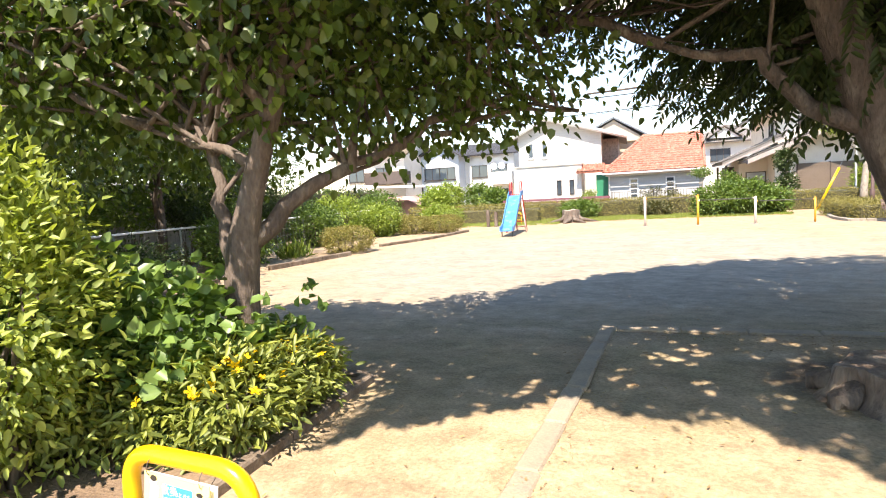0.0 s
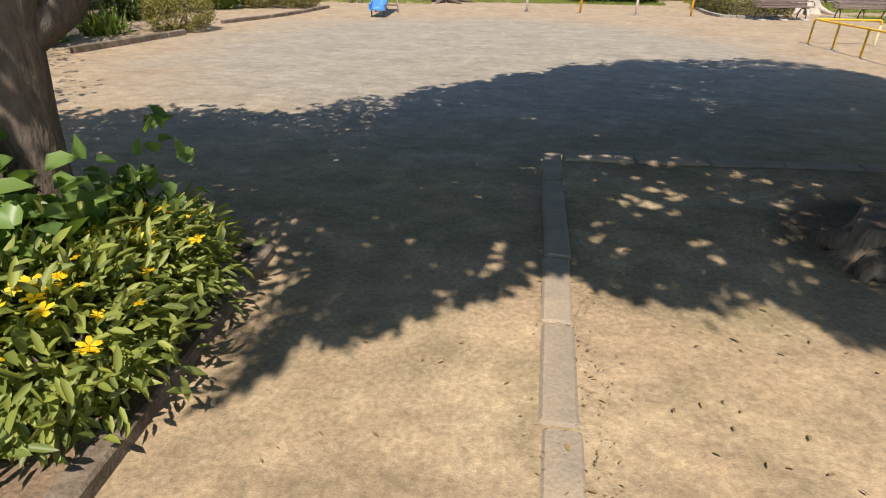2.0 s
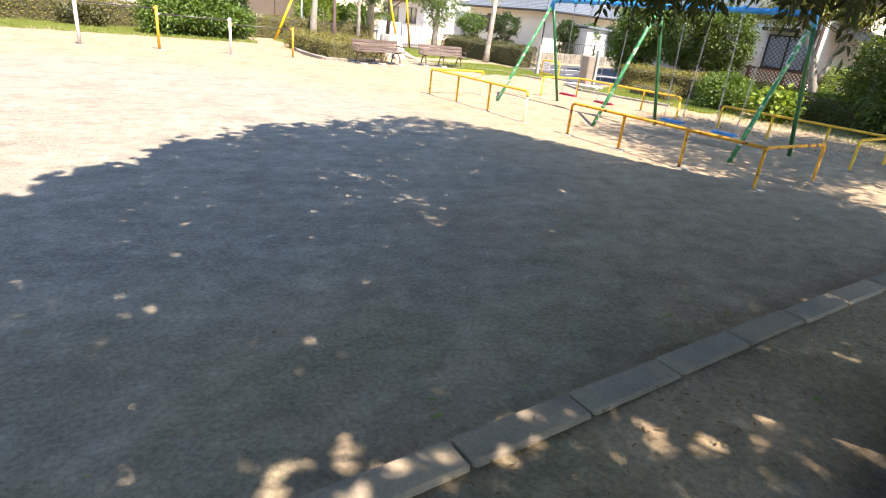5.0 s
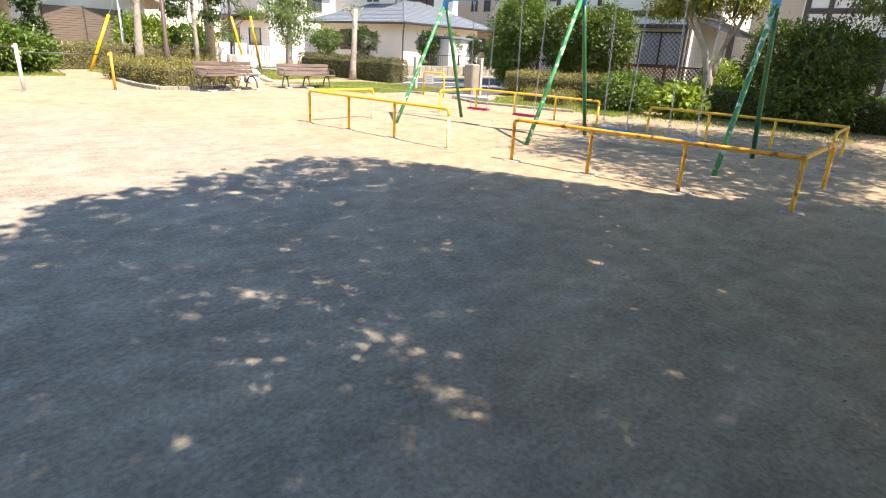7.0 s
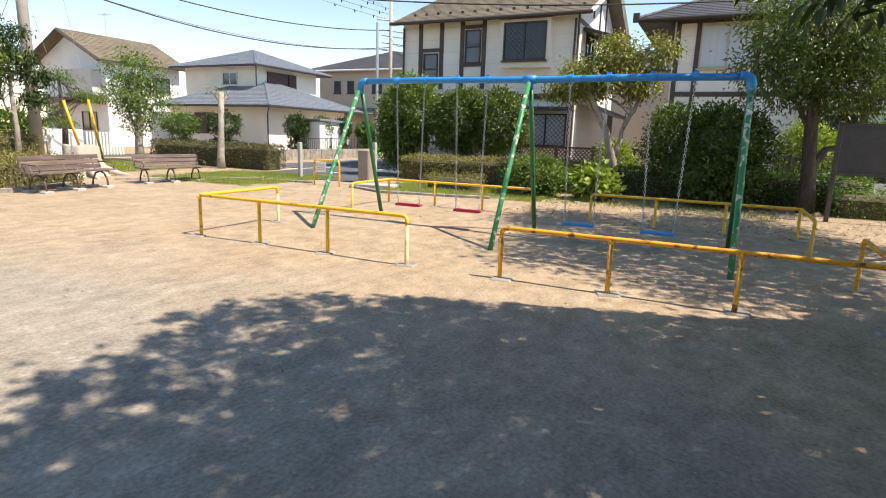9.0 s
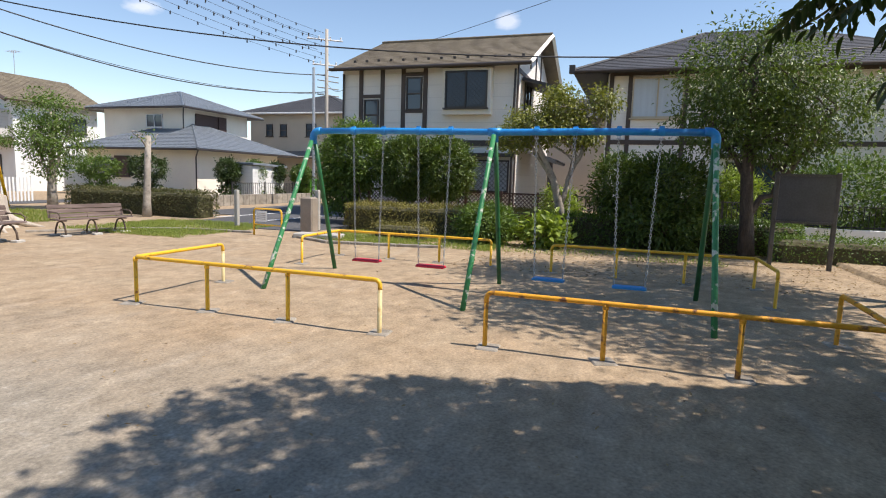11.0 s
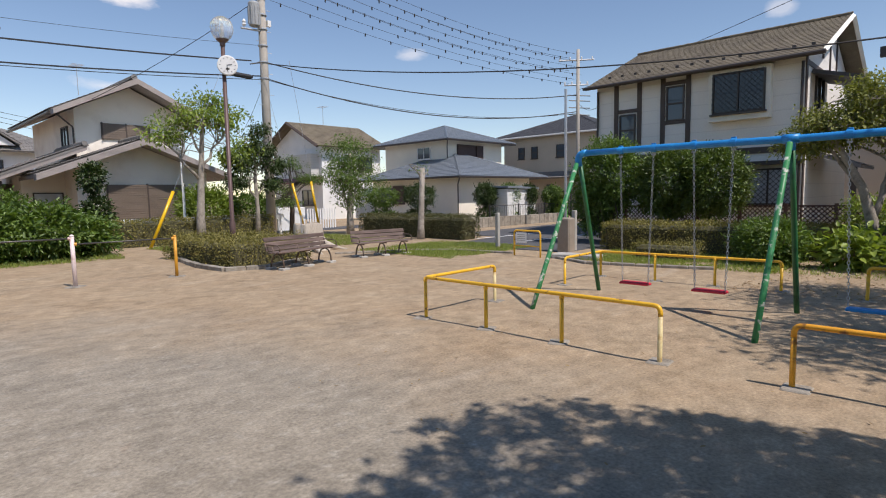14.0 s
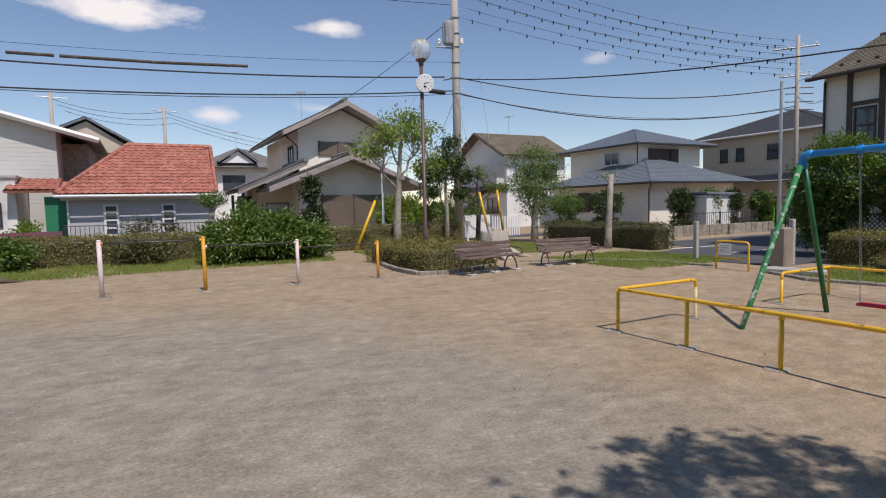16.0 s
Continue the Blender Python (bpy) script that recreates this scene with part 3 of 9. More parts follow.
def limb_points(rs, a, b, n=7, sag=0.0, wob=0.06):
    a, b = Vector(a), Vector(b)
    ln = (b - a).length
    pts = []
    for i in range(n):
        t = i / (n - 1)
        w = wob * ln * math.sin(math.pi * t)
        pts.append(a.lerp(b, t) + Vector(rs.normal(0, 1, 3)) * w * 0.5 + Vector((0, 0, sag * ln * math.sin(math.pi * t))))
    return pts


def taper(r0, r1, n):
    return [r0 + (r1 - r0) * i / (n - 1) for i in range(n)]


def tree(name, base, trunk, limbs, blobs, n, leaf, leafmat, bark, label, seed, category="tree", spread=0.28, narrow=False, hollow=0.5, twigs=40, per=26, keep=None, down=0.35, seg=10):
    """trunk: [(point, radius), ...]; limbs: [(start, end, radius), ...]; blobs carry the crown."""
    rs = np.random.RandomState(seed)
    root = thing(name, base, label, category)
    g = Geo()
    g.tube([p for p, r in trunk], [r for p, r in trunk], seg + 2)
    g.make("trunk", bark, root, "", True)
    ends = []
    for a, b, r in limbs:
        pts = limb_points(rs, a, b, 8, 0.04, 0.06)
        Geo().tube(pts, taper(r, r * 0.35, 8), seg).make("limb", bark, root, "", True)
        ends += pts[3:]
    if twigs and ends:
        tw = Geo()
        for i in range(twigs):
            s = ends[rs.randint(len(ends))]
            c, r = blobs[rs.randint(len(blobs))]
            e = Vector(c) + Vector(unit(rs.normal(size=(1, 3)))[0] * np.array(r) * rs.uniform(0.3, 0.9))
            if (e - s).length > 2.6:
                e = s + (e - s).normalized() * 2.6
            tw.tube(limb_points(rs, s, e, 5, 0.05, 0.10), taper(0.022, 0.006, 5), 5, False)
        tagged(tw.make("twig_cluster", bark, root, "", True), "", "", "", "stuff")
    if math.hypot(base[0], base[1] - 8) > 12:
        n = int(n * 1.4)
    leaf_part("crown", [crown_leaves(rs, blobs, n, leaf[0], leaf[1], spread, hollow, down=down, narrow=narrow, per=per, keep=keep)], leafmat, root)
    return root


def shrub(name, c, r, n, leaf, leafmat, label, seed, category="shrub", blobs=None, stems=8, spread=0.1, per=14, flat=None, hollow=0.6, narrow=False, group=""):
    """A bush on the ground at c with radii r; its stems spring from one foot."""
    rs = np.random.RandomState(seed)
    if math.hypot(c[0], c[1] - 8) > 12:
        n, leaf = int(n * 1.9), (leaf[0] * 1.25, leaf[1] * 1.25)
    root = thing(name, c, label, category, group)
    g = Geo()
    top = Vector((c[0], c[1], c[2] + r[2]))
    for i in range(stems):
        a = 2 * math.pi * i / stems + rs.uniform(-0.3, 0.3)
        f = rs.uniform(0.3, 0.8)
        e = Vector((c[0] + f * r[0] * math.cos(a), c[1] + f * r[1] * math.sin(a), c[2] + r[2] * rs.uniform(0.9, 1.5)))
        s = Vector((c[0] + 0.15 * r[0] * math.cos(a), c[1] + 0.15 * r[1] * math.sin(a), c[2] - 0.03))
        g.tube(limb_points(rs, s, e, 5, 0, 0.08), taper(0.02 + 0.012 * r[2], 0.006, 5), 5)
    tagged(g.make("stem_cluster", M_BARK, root, "", True), "", "", "", "stuff")
    bl = blobs or [((c[0], c[1], c[2] + r[2]), r)]

    def keep(P):
        ok = P[:, 2] > c[2] + 0.02
        if flat is not None:
            ok &= P[:, 2] < flat
        return ok
    leaf_part("foliage", [crown_leaves(rs, bl, n, leaf[0], leaf[1], spread, hollow, 0.8, -0.1, narrow, per, keep)], leafmat, root)
    return root


def hedge(name, x0, x1, y0, y1, z0, z1, density, leaf, leafmat, label, seed, category="hedge", bumpy=0.06):
    """A clipped hedge: a dark twiggy inside, and a skin of small leaves on its uneven faces."""
    rs = np.random.RandomState(seed)
    root = thing(name, ((x0 + x1) / 2, (y0 + y1) / 2, z0), label, category)
    g = Geo()
    nx, ny = max(2, int((x1 - x0) / 0.5)), max(2, int((y1 - y0) / 0.5))
    i = 0.09
    g.box(((x0 + x1) / 2, (y0 + y1) / 2, (z0 + z1 - i) / 2), (x1 - x0 - 2 * i, y1 - y0 - 2 * i, z1 - z0 - i), None, 0.08)
    g.make("hedge_core", M_HEDGECORE, root)
    w, d, h = x1 - x0, y1 - y0, z1 - z0
    areas = np.array([w * d, w * h, w * h, d * h, d * h])
    n = int(areas.sum() * density)
    face = rs.choice(5, n, p=areas / areas.sum())
    u, v = rs.rand(n), rs.rand(n)
    P = np.empty((n, 3))
    O = np.zeros((n, 3))
    for k, (ax, sgn) in enumerate(((2, 1), (1, -1), (1, 1), (0, -1), (0, 1))):
        s = face == k
        if ax == 2:
            P[s] = np.c_[x0 + w * u[s], y0 + d * v[s], np.full(s.sum(), z1)]
        elif ax == 1:
            P[s] = np.c_[x0 + w * u[s], np.full(s.sum(), y0 if sgn < 0 else y1), z0 + h * v[s]]
        else:
            P[s] = np.c_[np.full(s.sum(), x0 if sgn < 0 else x1), y0 + d * u[s], z0 + h * v[s]]
        O[s, ax] = sgn
    lump = np.sin(P[:, :1] * 2.3 + seed) * np.cos(P[:, 1:2] * 2.9) + np.sin(P.sum(1, keepdims=True) * 5.1)
    P = P + O * (bumpy * (0.5 * lump + rs.normal(0, 0.6, (n, 1)) - 0.4))
    P[:, 2] = np.maximum(P[:, 2], z0 + 0.02)
    D = O * 0.7 + rs.normal(0, 0.6, P.shape) + np.array([0, 0, 0.25])
    N = O + np.array([0, 0, 0.5]) + rs.normal(0, 0.5, P.shape)
    s = rs.uniform(0.7, 1.25, n)
    leaf_part("foliage", [leaf_arrays(P, D, N, leaf[0] * s, leaf[1] * s, 0.2, 0.1)], leafmat, root)
    return root


def roof_plane(g, A, B, C, D, tile=0.27, row=0.27, amp=0.03, step=0.02):
    """A tiled slope: A to B along the eave, C above A and D above B; tiles as waves along it and steps up it."""
    A, B, C, D = (Vector(p) for p in (A, B, C, D))
    e = (B - A).normalized()
    width = (B - A).length
    up = ((C + D) / 2 - (A + B) / 2)
    up = (up - e * up.dot(e))
    nrm = e.cross(up).normalized()
    if nrm.z < 0:
        nrm = -nrm
    rows = max(2, int(up.length / row))
    per = 6 if amp else 1
    cols = max(2, int(width / tile) * per)
    lo1, hi1 = (C - A).dot(e), (D - A).dot(e)
    o = len(g.v)
    count = 0
    for i in range(rows):
        for t, lift in ((i / rows, step), ((i + 1) / rows, 0.0)):
            lo, hi = lo1 * t, width + (hi1 - width) * t
            for k in range(cols + 1):
                s = min(max(width * k / cols, lo), hi)
                ph = (s / tile) % 1.0
                h = amp * abs(math.sin(math.pi * ph)) if amp else 0.0
                g.v.append(tuple(A + e * s + up * t + nrm * (h + lift)))
            count += 1
    for r in range(count - 1):
        for k in range(cols):
            a = o + r * (cols + 1) + k
            va, vb = Vector(g.v[a]), Vector(g.v[a + 1])
            vc, vd = Vector(g.v[a + cols + 1]), Vector(g.v[a + cols + 2])
            if (va - vb).length < 1e-5 and (vc - vd).length < 1e-5:
                continue
            g.f.append((a, a + 1, a + cols + 2, a + cols + 1))
    # underside
    dz = nrm * -0.10
    g.add([A + dz, B + dz, D + dz, C + dz], [(0, 3, 2, 1)])
    g.add([A, B, B + dz, A + dz], [(0, 3, 2, 1)])
    g.add([A, C, C + dz, A + dz], [(0, 1, 2, 3)])
    g.add([B, D, D + dz, B + dz], [(0, 3, 2, 1)])


def ridge_caps(g, a, b, r=0.09):
    a, b = Vector(a), Vector(b)
    n = max(2, int((b - a).length / 0.35))
    for i in range(n):
        p, q = a.lerp(b, i / n), a.lerp(b, (i + 1) / n)
        g.tube([p, q], [r, r * 0.88], 7)


FACES = {"y-": (Vector((1, 0, 0)), Vector((0, -1, 0))), "x-": (Vector((0, -1, 0)), Vector((-1, 0, 0))), "y+": (Vector((-1, 0, 0)), Vector((0, 1, 0))), "x+": (Vector((0, 1, 0)), Vector((1, 0, 0)))}


def slab(g, c, w, h, d, face, lift=0.0):
    """A flat box on a wall face: centre c on the wall, width w, height h, standing out by d from lift."""
    u, n = FACES[face]
    s = Vector((abs(u.x) * w + abs(n.x) * d, abs(u.y) * w + abs(n.y) * d, h))
    g.box(Vector(c) + n * (lift + d / 2), s)


def window(house, c, w, h, face, frame_mat, pane_mat, panes=2, grille=False, sill=True, cross=0, label="", fw=0.05):
    """A window on a house wall: frame, panes behind it, a sill, and where there is one a grille."""
    u, n = FACES[face]
    g = Geo()
    for k in range(panes + 1):
        off = -w / 2 + w * k / panes
        slab(g, Vector(c) + u * (off + (fw / 2 if k == 0 else -fw / 2 if k == panes else 0)), fw, h, 0.07, face)
    for z in [-h / 2 + fw / 2, h / 2 - fw / 2] + [-h / 2 + h * (i + 1) / (cross + 1) for i in range(cross)]:
        slab(g, Vector(c) + Vector((0, 0, z)), w - 2 * fw, fw, 0.066, face)
    win = g.make("window", frame_mat, house, label)
    for k in range(panes):
        p = Geo()
        slab(p, Vector(c) + u * (-w / 2 + w * (k + 0.5) / panes), w / panes - fw * 0.6, h - fw, 0.012, face, 0.012 + 0.008 * (k % 2))
        p.make("pane", pane_mat, win)
    if sill:
        s = Geo()
        slab(s, Vector(c) + Vector((0, 0, -h / 2 - 0.03)), w + 0.12, 0.05, 0.12, face)
        s.make("sill", frame_mat, win)
    if grille:
        b = Geo()
        k = int((w + h) / 0.16)
        for i in range(k):
            for sg in (1, -1):
                t0 = -w / 2 - (h if sg > 0 else -0) + (w + h) * i / k
                a0, a1 = t0, t0 + sg * 0 + h
                z0, z1 = (-h / 2, h / 2) if sg > 0 else (h / 2, -h / 2)
                if sg < 0:
                    a0, a1 = -w / 2 - h + (w + h) * i / k, -w / 2 + (w + h) * i / k
                pa, pb = max(a0, -w / 2), min(a1, w / 2)
                if pb - pa < 0.03:
                    continue
                za, zb = z0 + (z1 - z0) * (pa - a0) / (a1 - a0), z0 + (z1 - z0) * (pb - a0) / (a1 - a0)
                b.tube([Vector(c) + u * pa + n * 0.11 + Vector((0, 0, za)), Vector(c) + u * pb + n * 0.11 + Vector((0, 0, zb))], 0.009, 4)
        b.make("grille", M_FENCE_BLACK, win)
    return win


def trim(house, name, c, w, h, face, material, d=0.04, label=""):
    g = Geo()
    slab(g, c, w, h, d, face)
    return g.make(name, material, house, label)


def prism(g, poly, axis, a, b):
    """A prism of an outline in (across, z), pushed along x or y from a to b."""
    n = len(poly)
    def p(q, k):
        return (k, q[0], q[1]) if axis == "x" else (q[0], k, q[1])
    g.add([p(q, a) for q in poly] + [p(q, b) for q in poly], [tuple(range(n))[::-1], tuple(range(n, 2 * n))] + [(i, (i + 1) % n, n + (i + 1) % n, n + i) for i in range(n)])


def downpipe(house, pts, material=None):
    Geo().tube(pts, 0.04, 7).make("downpipe", material or M_FRAME_D, house)

# ---- ground ----
def ground_height(x, y):
    """Nearly level; a low terrace by the entrance that dips to the playground."""
    z = 0.0
    step_right = 0.085 if (y < 6.20 and x > -0.86) else 0.0
    if x > -0.86 and y < 6.20:
        z = step_right
    else:
        t = min(max((7.2 - y) / 3.6, 0.0), 1.0)
        z = 0.085 * t * t * (3 - 2 * t)
    if y < 26 and -14 < x < 18:
        z += 0.018 * noise.noise(Vector((x * 0.5, y * 0.5, 0.3))) + 0.006 * noise.noise(Vector((x * 2.2, y * 2.2, 4.0)))
    return z


def steps_between(a, b, d):
    n = max(1, round((b - a) / d))
    return [a + (b - a) * i / n for i in range(n)]


def build_ground():
    xs = [-900, -300, -100, -50, -30] + steps_between(-20, -6, 0.5) + steps_between(-6, -0.88, 0.16) + [-0.875, -0.845] + steps_between(-0.75, 12, 0.2) + steps_between(12, 24, 0.6) + [24, 40, 70, 150, 400, 900]
    ys = [-900, -300, -80, -30, -12] + steps_between(-8, 0, 0.5) + steps_between(0, 6.0, 0.15) + [6.1, 6.185, 6.215] + steps_between(6.3, 16, 0.2) + steps_between(16, 36, 0.5) + [36, 50, 80, 160, 400, 900]
    vs = np.array([(x, y, ground_height(x, y)) for y in ys for x in xs])
    nx = len(xs)
    j, i = np.meshgrid(np.arange(len(ys) - 1), np.arange(nx - 1), indexing="ij")
    a = (j * nx + i).ravel()
    q = np.stack([a, a + 1, a + nx + 1, a + nx], 1)
    ob = link_mesh("ground", raw_mesh("ground", vs, q), M_GROUND, None, "", True)
    tagged(ob, "trodden sandy playground earth with a grey gravelly middle", "ground", "", "structure")
    return ob


build_ground()


def flat_patch(name, poly, z, material, label, category, thick=0.05):
    g = Geo()
    n = len(poly)
    g.add([(x, y, z) for x, y in poly] + [(x, y, z - thick) for x, y in poly], [tuple(range(n)), tuple(range(2 * n - 1, n - 1, -1))] + [(i, n + i, n + (i + 1) % n, (i + 1) % n) for i in range(n)])
    return tagged(g.make(name, material), label, category, "", "structure")


flat_patch("road", [(14.6, 18.9), (18.4, 18.9), (18.4, 24.2), (14.6, 23.6)], 0.02, M_ASPHALT, "grey asphalt lane outside the playground gate", "road", 0.1)
flat_patch("road", [(18.4, 19.9), (60, 19.9), (60, 27.0), (18.4, 27.0)], 0.02, M_ASPHALT, "grey asphalt lane between the houses", "road", 0.1)
flat_patch("road", [(-60, 35.0), (60, 35.0), (60, 37.0), (-60, 37.0)], 0.02, M_ASPHALT, "grey asphalt lane behind the back hedge", "road", 0.1)

# ---- kerbs, each stone a piece ----
def kerb_line(name, pts, width, top, length, label, seed, bottom=-0.1, material=None):
    rs = np.random.RandomState(seed)
    root = thing(name, (pts[0][0], pts[0][1], 0), label, "kerb", "", "structure")
    for a, b in zip(pts, pts[1:]):
        a, b = Vector((*a, 0)), Vector((*b, 0))
        n = max(1, round((b - a).length / length))
        ang = math.atan2(b.y - a.y, b.x - a.x)
        for i in range(n):
            p, q = a.lerp(b, i / n), a.lerp(b, (i + 1) / n)
            m = Matrix.Rotation(ang + rs.normal(0, 0.004), 3, "Z") @ Matrix.Rotation(rs.normal(0, 0.005), 3, "X")
            c = (p + q) / 2
            h = top - bottom
            c.z = (top + bottom) / 2 + rs.normal(0, 0.003)
            c += Vector((rs.normal(0, 0.003), rs.normal(0, 0.003), 0))
            Geo().box(c, ((q - p).length - 0.014, width, h), m, 0.014).make("kerb_stone", material or M_CONC, root)
    return root


kerb_line("long_kerb", [(-1.52, -2.0), (-1.34, 0.4), (-1.18, 2.14), (-0.985, 4.24), (-0.82, 6.33)], 0.16, 0.108, 0.66, "row of worn grey concrete kerb stones along the path", 3, -0.1, M_KERB)
kerb_line("cross_kerb", [(-0.73, 6.26), (3.2, 6.20), (9.5, 5.95)], 0.17, 0.110, 0.62, "row of worn grey concrete kerb stones edging the playground", 4, -0.1, M_KERB)
kerb_line("bed_kerb", [(-2.80, -2.0), (-2.76, 4.16), (-6.2, 4.55)], 0.12, 0.155, 0.6, "soil-stained concrete kerb stones round the flower bed", 5, -0.1, M_CONC_DIRTY)
kerb_line("left_kerb", [(-9.35, 6.5), (-9.45, 10.05)], 0.14, 0.10, 0.6, "low soil-stained kerb along the side bed", 6, -0.1, M_CONC_DIRTY)
kerb_line("left_kerb", [(-9.5, 12.0), (-8.85, 15.2)], 0.14, 0.12, 0.6, "low soil-stained kerb along the side bed", 7, -0.1, M_CONC_DIRTY)
kerb_line("left_kerb", [(-9.0, 17.7), (-8.1, 20.4), (-7.6, 24.0)], 0.14, 0.10, 0.6, "low soil-stained kerb along the side bed", 8, -0.1, M_CONC_DIRTY)
kerb_line("island_kerb", [(8.2, 29.5), (7.0, 26.5), (6.7, 24.6), (6.75, 23.25), (7.6, 22.9), (9.0, 23.6)], 0.14, 0.10, 0.6, "concrete kerb stones round the clipped planting", 9)
kerb_line("gate_kerb", [(10.6, 24.3), (12.6, 23.0), (13.3, 21.8), (13.6, 20.0)], 0.12, 0.06, 0.6, "low kerb along the grass by the gate", 10)
kerb_line("gate_kerb", [(13.4, 18.6), (12.7, 17.2), (13.3, 14.5)], 0.12, 0.06, 0.6, "low kerb along the grass by the gate", 11)
flat_patch("bed_soil", [(-2.82, -2.0), (-2.82, 4.12), (-6.3, 4.5), (-8.5, 4.3), (-8.5, -2.0)], 0.125, M_SOIL, "dark crumbly soil of the flower bed", "soil", 0.15)

# ---- yellow swing guard rails ----
def guard_rail(name, tops, posts, h, r, material, label, faded=None, group=""):
    """tops: the rail's corners on plan; posts: where the uprights stand, each with a small footing."""
    root = thing(name, (posts[0][0], posts[0][1], 0), label, "guard rail", group)
    pts = [Vector((x, y, h)) for x, y in tops]
    line = [pts[0] - Vector((0, 0, 0.10))] + bend(pts[0] - Vector((0, 0, 0.3)), pts[0], pts[1], 0.07)
    for a, b, c in zip(pts, pts[1:], pts[2:]):
        line += bend(a, b, c, 0.06)
    line += bend(pts[-2], pts[-1], pts[-1] - Vector((0, 0, 0.3)), 0.07) + [pts[-1] - Vector((0, 0, 0.10))]
    dense = [line[0]]
    for p, q in zip(line, line[1:]):
        k = max(1, int((q - p).length / 0.5))
        dense += [p.lerp(q, (i + 1) / k) for i in range(k)]
    Geo().tube(dense, r, 12).make("rail", material, root, "", True)
    for x, y in posts:
        zg = ground_height(x, y)
        end = any((Vector((x, y)) - Vector(t)).length < 0.05 for t in (tops[0], tops[-1]))
        top = h - 0.09 if end else h
        Geo().tube([(x, y, zg - 0.06), (x, y, zg + 0.02), (x, y, top)], r * 0.98, 12).make("post", faded if (faded and end) else material, root, "", True)
        if not end:
            Geo().lathe((x, y, h - 0.055), [(r * 1.0, 0), (r * 1.18, 0.005), (r * 1.18, 0.03)], 12).make("collar", material, root)
        rs = np.random.RandomState(int(abs(x * 91 + y * 37)))
        Geo().box((x + rs.normal(0, 0.02), y + rs.normal(0, 0.02), zg - 0.01), (0.22, 0.22, 0.05), Matrix.Rotation(rs.uniform(0, 0.6), 3, "Z"), 0.012).make("footing", M_CONC, root)
    return root


FX, BX = 6.20, 11.05
guard_rail("guard_rail", [(7.72, 16.02), (FX, 16.02), (FX, 12.78)], [(7.72, 16.02), (FX, 16.02), (FX, 14.96), (FX, 13.88), (FX, 12.78)], 0.56, 0.024, M_YELLOW, "yellow painted pipe guard rail before the swings, chipped", M_YELLOW_PALE, "guard rails")
guard_rail("guard_rail", [(FX, 11.66), (FX, 8.36), (7.75, 8.30)], [(FX, 11.66), (FX, 10.56), (FX, 9.46), (FX, 8.36), (7.75, 8.30)], 0.54, 0.024, M_YELLOW_RUST, "yellow pipe guard rail before the swings, badly rusted", None, "guard rails")
guard_rail("guard_rail", [(9.72, 15.98), (BX + 0.05, 16.0), (BX + 0.1, 12.84)], [(9.72, 15.98), (BX + 0.05, 16.0), (BX + 0.06, 14.9), (BX + 0.08, 13.85), (BX + 0.1, 12.84)], 0.50, 0.024, M_YELLOW, "yellow painted pipe guard rail behind the swings", None, "guard rails")
guard_rail("guard_rail", [(BX - 0.05, 11.70), (BX - 0.07, 8.49), (9.54, 8.49)], [(BX - 0.05, 11.70), (BX - 0.05, 10.6), (BX - 0.06, 9.52), (BX - 0.07, 8.49), (9.54, 8.49)], 0.50, 0.024, M_YELLOW, "yellow painted pipe guard rail behind the swings", None, "guard rails")

# ---- swing set ----
def chain_mesh(length):
    g = Geo()
    pitch, n = 0.042, int(length / 0.042)
    for i in range(n):
        z = -pitch * i
        a = math.pi / 2 * (i % 2)
        ring = []
        for k in range(8):
            t = 2 * math.pi * k / 8
            w, h = 0.014 * math.cos(t), 0.027 * math.sin(t)
            ring.append((w * math.cos(a), w * math.sin(a), z + h - 0.02))
        ring += [ring[0]]
        g.tube(ring, 0.0042, 4, False)
    me = bpy.data.meshes.new("chain")
    me.from_pydata(g.v, [], g.f)
    me.materials.append(M_STEEL)
    return me


